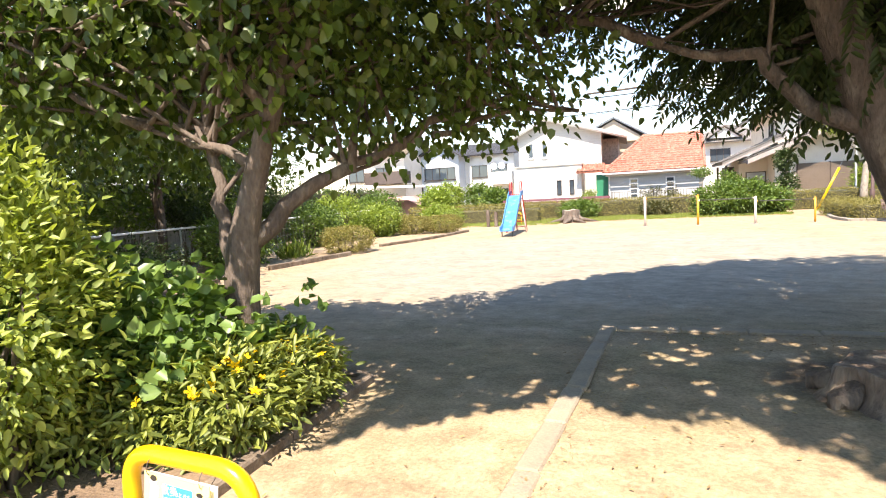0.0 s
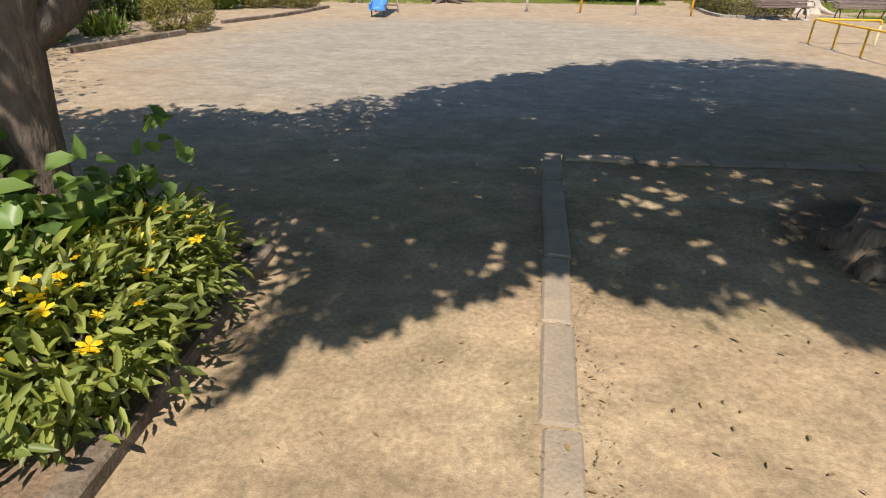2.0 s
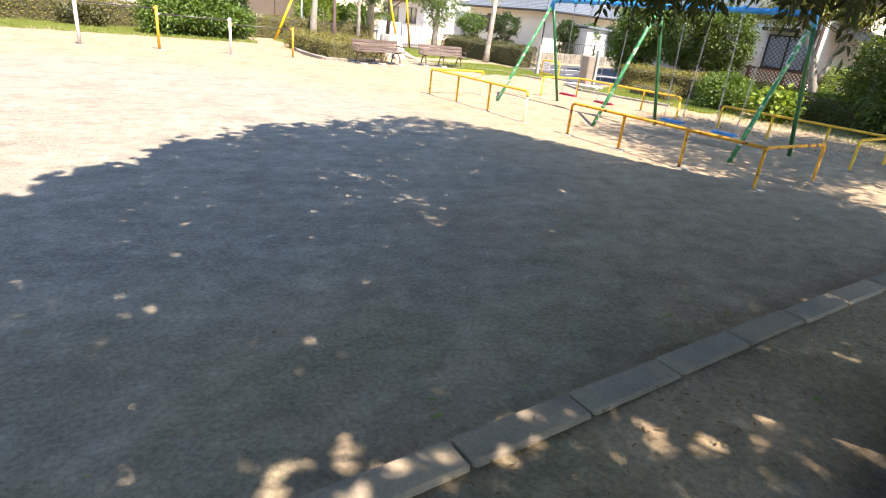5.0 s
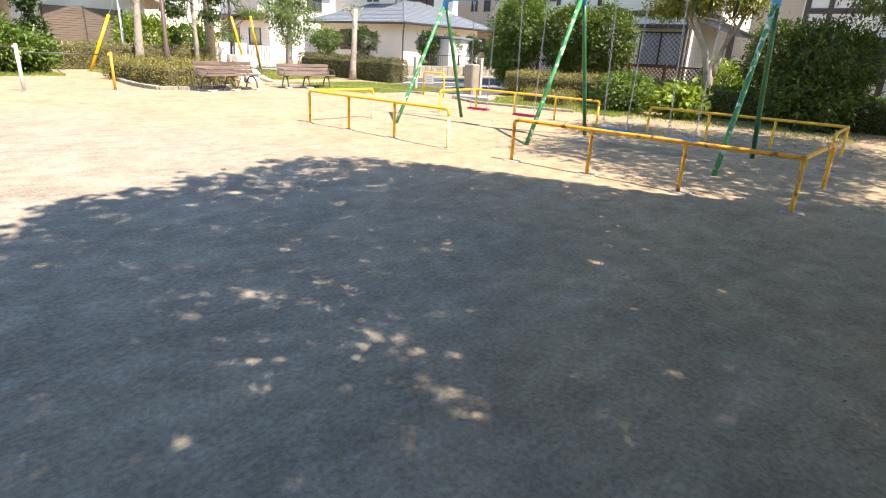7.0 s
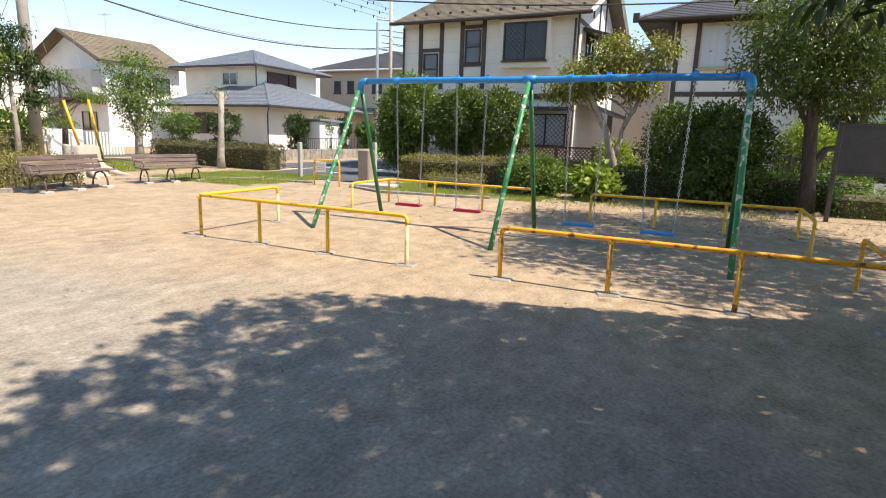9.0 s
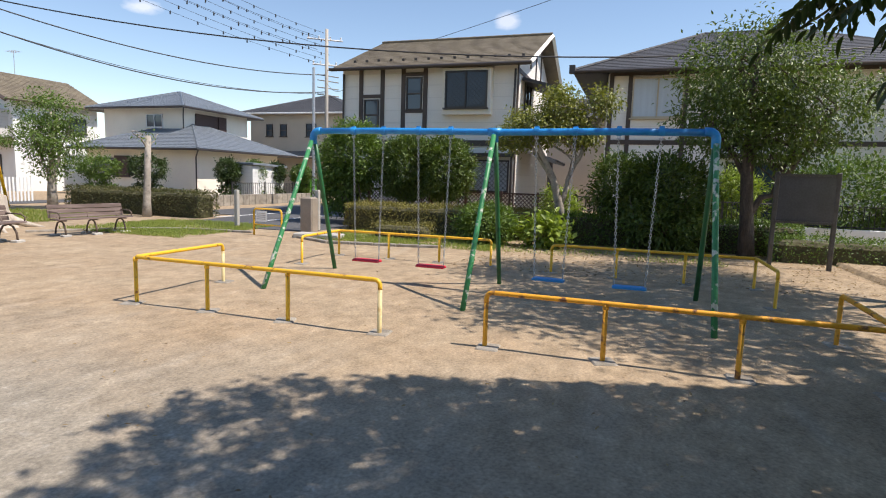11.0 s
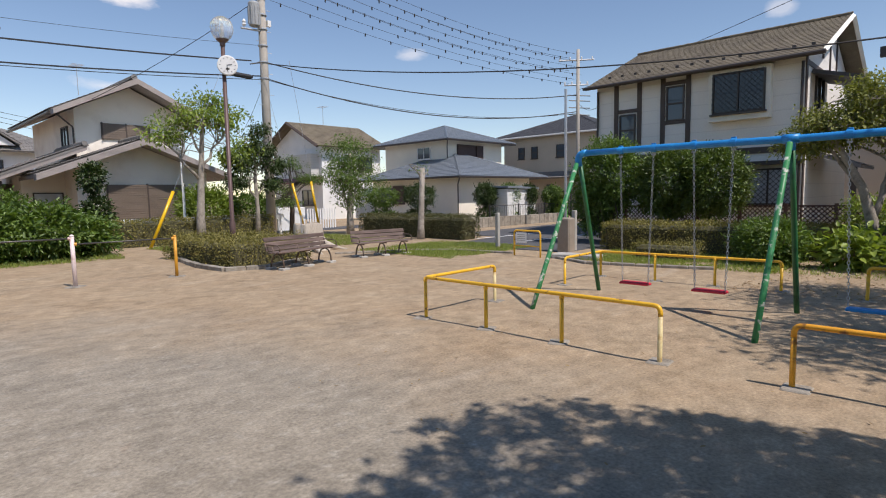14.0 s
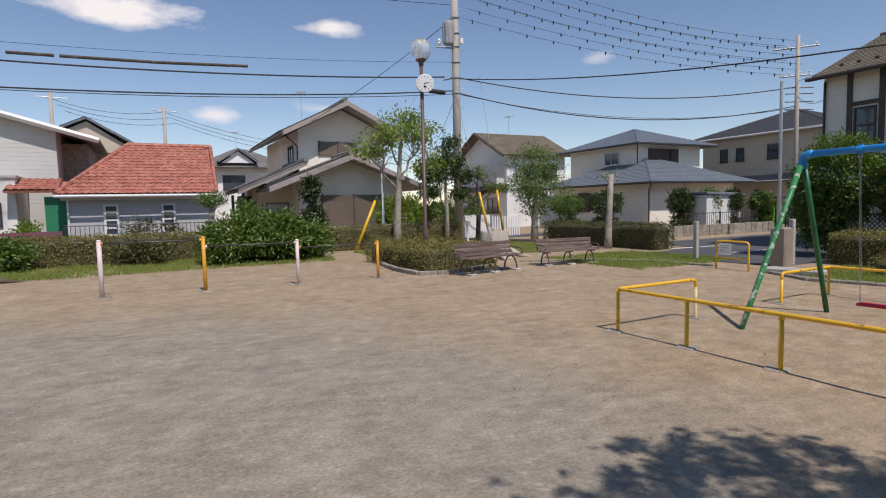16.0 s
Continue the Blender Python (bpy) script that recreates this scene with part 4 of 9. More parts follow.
def swing_set():
    sx, beam_z = 8.87, 2.285
    ys = (15.22, 12.30, 9.47)
    root = thing("swing_set", (sx, 12.2, 0), "blue beam swing set with peeling green legs and four seats", "swing set")
    Geo().tube([(sx, 15.10, beam_z), (sx, 14, beam_z + 0.004), (sx, 12.2, beam_z - 0.012), (sx, 10.7, beam_z), (sx, 9.59, beam_z - 0.01)], 0.047, 14).make("beam", M_BLUE, root, "", True)
    for k, y in enumerate(ys):
        inner = -1 if k == 0 else 1 if k == 2 else 0
        top = beam_z - 0.16 if inner else beam_z - 0.06
        for dx, bx, m in ((-0.05, 7.55, M_GREEN_PEEL), (0.05, 9.58, M_GREEN)):
            zg = ground_height(bx, y)
            p0, p1 = Vector((bx, y, zg - 0.05)), Vector((sx + dx, y, top))
            Geo().tube([p0, p0.lerp(p1, 0.3), p0.lerp(p1, 0.7), p1], 0.035, 12).make("leg", m, root, "", True)
        if inner:
            pts = [(sx, y + inner * 0.14, beam_z)] + bend((sx, y + inner * 0.3, beam_z), (sx, y, beam_z), (sx, y, beam_z - 0.3), 0.11, 6) + [(sx, y, beam_z - 0.2)]
            Geo().tube(pts, 0.056, 14).make("elbow", M_BLUE, root, "", True)
        else:
            g = Geo()
            g.tube([(sx, y - 0.09, beam_z - 0.008), (sx, y + 0.09, beam_z - 0.008)], 0.058, 14)
            g.tube([(sx, y, beam_z), (sx, y, beam_z - 0.15)], 0.056, 12)
            g.make("bracket", M_BLUE, root, "", True)
    chain = chain_mesh(1.86)
    seats = (((14.51, 14.01), M_RED_SEAT, 0.31, "red rubber seat"), ((13.45, 12.95), M_RED_SEAT, 0.30, "red rubber seat"), ((11.71, 11.19), M_BLUE_SEAT, 0.25, "blue rubber seat"), ((10.63, 10.11), M_BLUE_SEAT, 0.235, "blue rubber seat"))
    for pair, m, zs, text in seats:
        mid = (pair[0] + pair[1]) / 2
        seat = Geo().box((sx, mid, zs), (0.17, 0.44, 0.035), None, 0.014).make("swing_seat", m, root, text)
        for y, e in ((pair[0], mid + 0.20), (pair[1], mid - 0.20)):
            Geo().tube([(sx, e, zs + 0.02), (sx, e, zs + 0.09)], 0.010, 6).make("seat_ring", M_STEEL, seat)
            g = Geo()
            g.tube([(sx, y - 0.034, beam_z), (sx, y + 0.034, beam_z)], 0.056, 14)
            g.box((sx, y, beam_z + 0.06), (0.035, 0.06, 0.022), None, 0.004)
            hanger = g.make("hanger", M_BLUE, root)
            for o in (-0.016, 0.016):
                Geo().box((sx, y + o, beam_z - 0.078), (0.03, 0.008, 0.06), None, 0.003).make("shackle_plate", M_STEEL, hanger)
            Geo().tube([(sx, y - 0.03, beam_z - 0.092), (sx, y + 0.03, beam_z - 0.092)], 0.009, 8).make("shackle_bolt", M_STEEL, hanger)
            ch = new("chain", chain)
            ch.parent = root
            a, b = Vector((sx, y, beam_z - 0.10)), Vector((sx, e, zs + 0.09))
            d = b - a
            ch.matrix_basis = Matrix.Translation(a - ORIGIN[root]) @ d.to_track_quat("-Z", "Y").to_matrix().to_4x4() @ Matrix.Diagonal((1, 1, d.length / 1.86, 1))
    return root


swing_set()

# ---- benches ----
def bench():
    """Local frame: the seat faces -y, its length runs along x, from the ground at z 0."""
    root = thing("park_bench", (0, 0, 0), "brown slatted park bench on curved iron legs", "bench", "benches")
    L = 1.8
    for k, (y, z) in enumerate(((-0.20, 0.405), (-0.075, 0.40), (0.05, 0.40))):
        Geo().box((0, y, z), (L, 0.105, 0.032), None, 0.008).make("seat_slat", M_BENCH, root)
    tilt = Matrix.Rotation(radians(-14), 3, "X")
    for y, z in ((0.165, 0.47), (0.195, 0.575), (0.222, 0.68)):
        Geo().box((0, y, z), (L, 0.03, 0.092), tilt, 0.008).make("back_slat", M_BENCH, root)
    for x in (-0.72, 0.0, 0.72):
        g = Geo()
        g.tube([(x, -0.24, 0.37), (x, 0.08, 0.37), (x, 0.14, 0.42), (x, 0.25, 0.72)], 0.017, 6)
        g.tube([(x, -0.19, 0.04), (x, -0.17, 0.2), (x, -0.10, 0.32), (x, 0.0, 0.36), (x, 0.12, 0.32), (x, 0.2, 0.18), (x, 0.23, 0.04)], 0.02, 6)
        g.make("leg", M_BENCHLEG, root, "", True)
        for y in (-0.19, 0.23):
            Geo().box((x, y, 0.02), (0.2, 0.16, 0.06), None, 0.012).make("foot_pad", M_CONC2, root)
    for s in (-1, 1):
        Geo().tube([(s * 0.86, -0.22, 0.40), (s * 0.86, -0.25, 0.5), (s * 0.86, -0.16, 0.56), (s * 0.86, 0.2, 0.57)], 0.014, 6).make("armrest", M_BENCHLEG, root, "", True)
    return root


b_one = bench()
copy_thing(b_one, pose(10.3 + 0.9, 22.85, 0, 0, 0, -8))
b_one.matrix_basis = pose(8.45, 22.62, 0, 0, 0, 13) @ Matrix.Diagonal((1.12, 1.05, 1.05, 1))

# ---- high bars ----
def bars():
    root = thing("exercise_bars", (2.8, 23.5, 0), "row of low exercise bars on pinkish white and orange posts", "exercise bars")
    posts = ((-0.08, 23.92, 1.17, M_WHITEPINK, 0.045), (1.85, 23.66, 1.17, M_ORANGE, 0.04), (3.80, 23.46, 1.02, M_WHITEPINK, 0.04), (5.69, 23.31, 0.90, M_ORANGE, 0.034))
    for x, y, h, m, r in posts:
        Geo().tube([(x, y, -0.1), (x, y, h)], r, 12).lathe((x, y, h - 0.02), [(r * 1.05, 0), (r * 1.1, 0.01), (r * 0.8, 0.035), (0.004, 0.045)], 12).make("post", m, root, "", True)
        Geo().box((x, y, -0.005), (0.34, 0.26, 0.05), Matrix.Rotation(x, 3, "Z"), 0.02).make("footing", M_CONC, root)
    for (a, b), h in zip(zip(posts, posts[1:]), (1.11, 0.965, 0.85)):
        Geo().tube([(a[0], a[1], h), (b[0], b[1], h)], 0.016, 10).make("bar", M_DARKRAIL, root, "dark worn steel bar", True)
        for p, q in ((a, b), (b, a)):
            d = (Vector(q[:2]) - Vector(p[:2])).normalized() * 0.06
            Geo().tube([(p[0] - d.x * 0.3, p[1] - d.y * 0.3, h), (p[0] + d.x * 1.2, p[1] + d.y * 1.2, h)], 0.032, 8).make("clamp", b[3], root)
    return root


bars()

# ---- slide ----
def slide():
    root = thing("playground_slide", (-4.9, 22.3, 0), "blue chute slide with a red and white ladder", "slide")
    x0, x1 = -5.32, -4.86
    prof = [(20.55, 0.24), (20.75, 0.22), (21.0, 0.30), (21.6, 0.82), (22.3, 1.42), (22.55, 1.55), (22.95, 1.57)]
    g = Geo()
    for i, (y, z) in enumerate(prof):
        g.v += [(x0 - 0.03, y, z + 0.16), (x0, y, z + 0.16), (x0, y, z), (x1, y, z), (x1, y, z + 0.16), (x1 + 0.03, y, z + 0.16), (x1 + 0.03, y, z - 0.03), (x0 - 0.03, y, z - 0.03)]
    for i in range(len(prof) - 1):
        for k in range(8):
            a, b = i * 8 + k, i * 8 + (k + 1) % 8
            g.f.append((a, b, b + 8, a + 8))
    g.f += [tuple(range(8)), tuple(range(len(g.v) - 8, len(g.v)))]
    g.make("chute", M_SLIDE, root)
    for x in (x0 + 0.03, x1 - 0.03):
        Geo().tube([(x, 20.72, -0.05), (x, 20.72, 0.2)], 0.022, 8).make("chute_leg", M_DARKRAIL, root)
    for x, m in ((x0 + 0.02, M_SLIDE_RED), (x1 - 0.02, M_WHITEPINK)):
        Geo().tube([(x, 23.75, -0.05), (x, 23.0, 1.55), (x, 22.9, 2.1), (x, 22.6, 2.12), (x, 22.5, 1.6)], 0.024, 8).make("ladder_rail", M_SLIDE_RED, root, "", True)
        Geo().tube([(x + 0.35 * (1 if x > -5.1 else -1) * 0.6, 22.55, -0.05), (x, 22.6, 1.5)], 0.03, 8).make("support_leg", m, root, "", True)
    for i in range(6):
        t = (i + 0.7) / 6.4
        Geo().tube([(x0 + 0.02, 23.75 - 0.75 * t, 1.55 * t), (x1 - 0.02, 23.75 - 0.75 * t, 1.55 * t)], 0.018, 8).make("rung", M_SLIDE_RED, root)
    Geo().box((-5.09, 22.78, 1.56), (0.44, 0.5, 0.03), None, 0.008).make("platform", M_SLIDE_RED, root)
    return root


slide()

# ---- yellow hoop barrier with its dog-walking notice ----
def hoop(name, a, b, h, r, corner, material, label, cross=0.35, zg=0.085):
    a, b = Vector((*a, zg)), Vector((*b, zg))
    root = thing(name, ((a.x + b.x) / 2, (a.y + b.y) / 2, zg), label, "barrier")
    up = Vector((0, 0, h))
    pts = [a - Vector((0, 0, 0.1)), a + up * 0.4] + bend(a, a + up, b + up, corner, 8) + bend(a + up, b + up, b, corner, 8) + [b + up * 0.4, b - Vector((0, 0, 0.1))]
    Geo().tube(pts, r, 20).make("hoop_pipe", material, root, "", True)
    if cross:
        c = Vector((0, 0, cross))
        Geo().tube([a + c, b + c], r * 0.62, 14).make("cross_pipe", material, root, "", True)
    return root


HA, HB = (-2.42, 1.43), (-1.80, 1.37)
hoop("hoop_barrier", HA, HB, 0.665, 0.034, 0.16, M_YELLOW_CLEAN, "glossy yellow hoop barrier at the path's entrance", 0.27)


def text_part(name, body, size, m, material, parent):
    cu = bpy.data.curves.new(name, "FONT")
    cu.body, cu.size, cu.align_x, cu.align_y = body, size, "CENTER", "CENTER"
    cu.extrude = 0.0004
    tmp = bpy.data.objects.new(name, cu)
    me = bpy.data.meshes.new_from_object(tmp)
    bpy.data.objects.remove(tmp)
    me.materials.append(material)
    ob = new(name, me)
    ob.parent = parent
    ob.matrix_basis = m
    return ob


def notice():
    """A yellow plastic notice tied to the hoop; its local x runs along the hoop, z up, -y to the reader."""
    root = thing("dog_notice", (0, 0, 0), "yellow printed dog-leash notice tied to the barrier", "sign")
    w, h = 0.335, 0.30
    Geo().box((0, 0, 0), (w, 0.004, h), None, 0.0).make("board", M_PAPER, root)
    g = Geo().box((0.012, 0.02, -0.005), (w, 0.003, h), Matrix.Rotation(0.03, 3, "Z"))
    g.make("back_board", M_SIGNWHITE, root)

    def disc(name, x, z, rx, rz, m, lift=0.0028, n=14):
        g = Geo()
        g.add([(x + rx * math.cos(2 * math.pi * k / n), -lift, z + rz * math.sin(2 * math.pi * k / n)) for k in range(n)] + [(x + rx * math.cos(2 * math.pi * k / n), -lift + 0.0006, z + rz * math.sin(2 * math.pi * k / n)) for k in range(n)], [tuple(range(n))] + [(k, n + k, n + (k + 1) % n, (k + 1) % n) for k in range(n)])
        return g.make(name, m, root)

    def bar(name, x, z, bw, bh, m, turn=0.0, lift=0.0030):
        return Geo().box((x, -lift, z), (bw, 0.0008, bh), Matrix.Rotation(turn, 3, "Y")).make(name, m, root)

    bar("blue_panel", 0.01, 0.077, 0.148, 0.085, M_SIGNBLUE)
    for body, size, x, z in (("散歩", 0.040, -0.032, 0.097), ("のときも", 0.021, 0.037, 0.091), ("引き綱を!", 0.033, 0.012, 0.055)):
        text_part("lettering", body, size, pose(x, -0.0038, z, 90, 0, 0), M_SIGNWHITE, root)
    # two plain printed shapes beside the panel, one pale shape below
    disc("printed_shape", -0.118, 0.118, 0.018, 0.018, M_SIGNWHITE)
    disc("printed_shape", -0.117, 0.130, 0.018, 0.012, M_SIGNBLACK, 0.0034)
    bar("printed_shape", -0.112, 0.070, 0.042, 0.070, M_SIGNWHITE, 0.1)
    bar("printed_shape", -0.120, 0.010, 0.020, 0.062, M_SIGNBLUE, 0.45)
    bar("printed_shape", -0.088, 0.010, 0.020, 0.062, M_SIGNBLUE, -0.55)
    disc("printed_shape", 0.118, 0.100, 0.014, 0.015, M_SIGNWHITE)
    disc("printed_shape", 0.120, 0.111, 0.016, 0.009, M_SIGNBLACK, 0.0034)
    bar("printed_shape", 0.122, 0.064, 0.034, 0.050, M_SIGNWHITE, -0.1)
    bar("printed_shape", 0.122, 0.014, 0.016, 0.052, M_SIGNBLUE, 0.2)
    disc("printed_shape", 0.040, 0.010, 0.032, 0.026, M_SIGNWHITE)
    disc("printed_shape", 0.062, -0.045, 0.045, 0.036, M_SIGNWHITE)
    disc("printed_shape", 0.100, -0.030, 0.024, 0.007, M_SIGNBLACK, 0.0034)
    disc("printed_shape", 0.085, -0.088, 0.060, 0.008, M_SIGNBLACK, 0.0034)
    for z, x, bw in ((-0.060, -0.120, 0.07), (-0.085, -0.085, 0.14)):
        n = int(bw / 0.014)
        for k in range(n):
            bar("line_of_print", x - bw / 2 + 0.014 * (k + 0.5), z, 0.010, 0.013, M_SIGNBLUE)
    for k in range(16):
        bar("line_of_print", -0.082 + 0.0135 * k, -0.132, 0.009, 0.009, M_SIGNBLACK)
    for k in range(12):
        bar("line_of_print", 0.152, 0.045 - 0.013 * k, 0.005, 0.008, M_SIGNBLACK)
    for x in (-0.135, 0.135):
        pts = [(x + 0.010 * math.cos(t), 0.042 * math.sin(t) + 0.022, 0.175 + 0.048 * math.cos(t)) for t in (2 * math.pi * k / 14 for k in range(15))]
        Geo().tube(pts, 0.0016, 5).make("tie_wire", M_BARK, root)
    return root


n_root = notice()
n_ang = math.degrees(math.atan2(HB[1] - HA[1], HB[0] - HA[0]))
n_root.matrix_basis = pose(-2.14, 1.36, 0.085 + 0.665 - 0.21, -6, 2, n_ang)

# ---- tree by the flower bed: broad leaves, forked trunk ----
RT = np.random.RandomState
TX, TY = -3.42, 3.42
# where the crowns' shade ends on the ground, on its far and near side, as x and y
SHADE_FAR = ((-7.5, 7.3), (-6.3, 7.5), (-5.4, 8.0), (-4.0, 7.8), (-3.2, 8.8), (-2.1, 9.75), (-1.5, 10.5), (-0.8, 11.05), (0.1, 12.0), (1.5, 12.9), (2.7, 13.05), (3.4, 13.4), (4.1, 13.4), (4.7, 13.0), (5.1, 12.1), (5.5, 11.0), (5.85, 9.8), (6.3, 9.0), (8.5, 8.6))
SHADE_NEAR = ((-7.0, 2.0), (-2.95, 2.9), (-2.75, 2.5), (-2.5, 2.6), (-2.3, 3.3), (-1.9, 3.6), (-1.4, 3.85), (-0.9, 4.15), (-0.5, 3.92), (0.0, 3.9), (0.35, 3.6), (0.6, 3.3), (1.1, 3.0), (1.6, 1.9), (3.0, 1.0), (4.5, 1.3), (5.8, 2.6), (7.0, 5.0), (8.0, 7.5))


def edge_at(line, x):
    return np.interp(x, [p[0] for p in line], [p[1] for p in line])


def sun_gaps():
    """Small openings between the sprays, in clusters, on a fine grid of the shaded ground."""
    rs = RT(5)
    cell, x0, y0, nx, ny = 0.02, -8.0, 0.0, 850, 720
    grid = np.zeros((ny, nx), bool)
    yy, xx = np.mgrid[-8:9, -8:9] * cell
    spots = []
    for n, box, r0, r1, scatter in ((56, (-3.3, 1.2, 4.1, 6.5), -0.030, 0.017, 0.22), (80, (-4.6, 1.6, 6.4, 10.0), -0.030, 0.004, 0.35), (44, (1.0, 5.2, 7.0, 12.4), -0.030, -0.004, 0.5), (2, (-0.4, 0.3, 4.9, 5.7), 0.0, 0.045, 0.16), (2, (-1.3, -0.4, 6.3, 7.0), 0.0, 0.045, 0.16)):
        for k in range(n):
            c = (rs.uniform(box[0], box[1]), rs.uniform(box[2], box[3]))
            for i in range(rs.randint(3, 9)):
                spots.append((c[0] + rs.normal(0, scatter), c[1] + rs.normal(0, scatter), r0 + (r1 - r0) * rs.rand() ** 1.6))
    for x, y, r in spots:
        i, j = int((y - y0) / cell), int((x - x0) / cell)
        if 8 <= i < ny - 9 and 8 <= j < nx - 9:
            a, b = r + 0.042, (r + 0.042) * rs.uniform(0.75, 1.0)
            grid[i - 8:i + 9, j - 8:j + 9] |= (xx / a) ** 2 + (yy / b) ** 2 < 1
    return grid


GAPS = sun_gaps()


def leafy(P, margin=0.0):
    """Where the crowns have leaves: inside their outline as the sun sees it, and not in an opening."""
    x, y = P[:, 0] - 0.03 * P[:, 2], P[:, 1] + 0.64 * P[:, 2]
    i, j = np.clip((y / 0.02).astype(int), 0, 719), np.clip(((x + 8.0) / 0.02).astype(int), 0, 849)
    # each spray of some 8 cm reaches out by its own measure, so that the outline frays
    reach = np.sin(np.floor(x / 0.08) * 12.9898 + np.floor(y / 0.10) * 78.233) * 43758.5453
    reach = (reach - np.floor(reach)) ** 2
    wave = 0.12 * np.sin(4.1 * x + 1.7 * y) + 0.09 * np.sin(11 * x - 3 * y) + 0.05 * np.sin(27 * x + 9 * y)
    far = edge_at(SHADE_FAR, x) + wave + 0.45 * reach - 0.12 - margin
    near = edge_at(SHADE_NEAR, x) + 0.6 * wave - 0.16 * reach + margin
    return ~GAPS[i, j] & (y < far) & (y > near)


tree("shade_tree", (TX, TY, 0.1),
     [((TX - 0.02, TY, 0.0), 0.20), ((TX - 0.03, TY, 0.25), 0.155), ((TX - 0.03, TY, 0.7), 0.135), ((TX - 0.01, TY + 0.01, 1.1), 0.135), ((TX + 0.03, TY + 0.02, 1.4), 0.125), ((TX + 0.11, TY + 0.03, 1.7), 0.095), ((TX + 0.26, TY + 0.05, 2.15), 0.085), ((TX + 0.39, TY + 0.1, 2.55), 0.075), ((TX + 0.42, TY + 0.25, 3.3), 0.055), ((TX + 0.3, TY + 0.5, 4.4), 0.03)],
     [((TX - 0.04, TY, 1.22), (TX - 0.30, TY + 0.1, 2.3), 0.075), ((TX - 0.28, TY + 0.1, 2.2), (TX - 0.35, TY + 0.4, 3.8), 0.05), ((TX + 0.2, TY + 0.05, 1.95), (TX - 0.7, TY - 0.1, 2.32), 0.05), ((TX - 0.65, TY - 0.1, 2.30), (TX - 2.2, TY - 0.5, 2.9), 0.04), ((TX + 0.05, TY + 0.05, 1.38), (TX + 1.05, TY + 0.8, 2.1), 0.085), ((TX + 1.0, TY + 0.75, 2.07), (TX + 1.9, TY + 1.7, 2.6), 0.05),
      ((TX + 0.33, TY + 0.08, 2.35), (TX - 0.5, TY - 0.5, 3.5), 0.05), ((TX + 0.40, TY + 0.15, 2.6), (TX + 1.5, TY + 0.3, 3.6), 0.045), ((TX - 0.3, TY + 0.2, 2.6), (TX - 1.6, TY + 1.2, 4.0), 0.045), ((TX + 1.3, TY + 1.0, 2.2), (TX + 2.4, TY + 2.3, 2.45), 0.03), ((TX + 0.75, TY + 0.5, 1.9), (TX + 0.85, TY + 0.9, 3.3), 0.04)],
     [((TX - 0.6, TY - 0.1, 3.5), (2.2, 1.7, 1.2)), ((TX + 0.7, TY + 0.9, 3.5), (1.9, 1.8, 1.35)), ((TX - 1.6, TY + 1.3, 3.6), (2.0, 1.8, 1.5)), ((TX + 0.1, TY + 0.9, 4.6), (2.3, 2.1, 1.2)), ((TX + 1.6, TY + 2.1, 2.8), (1.0, 1.0, 0.5)), ((TX + 0.9, TY + 1.3, 2.9), (1.4, 1.1, 0.75)), ((TX - 2.2, TY - 0.8, 2.9), (1.2, 1.0, 0.8)), ((TX + 1.5, TY - 0.8, 4.2), (1.8, 1.3, 0.8)), ((TX + 2.4, TY - 0.7, 4.2), (1.2, 1.1, 0.6)), ((TX - 2.4, TY + 1.0, 3.4), (1.6, 1.6, 1.0)), ((TX + 1.5, TY - 1.2, 4.4), (1.5, 0.9, 0.6))],
     46000, (0.088, 0.068), L_MULBERRY, M_BARK, "forked shade tree with broad drooping leaves in the flower bed", 11, twigs=70, spread=0.30, hollow=0.35, down=0.5, keep=lambda P: (P[:, 2] > 1.95 + 0.12 * np.sin(P[:, 0] * 3) + 0.1 * np.cos(P[:, 1] * 4)) & (((P[:, 0] - 0.03 * P[:, 2] + 3.64) / 0.22) ** 2 + ((P[:, 1] + 0.64 * P[:, 2] - 4.90) / 0.32) ** 2 > 1) & leafy(P, 0.02))

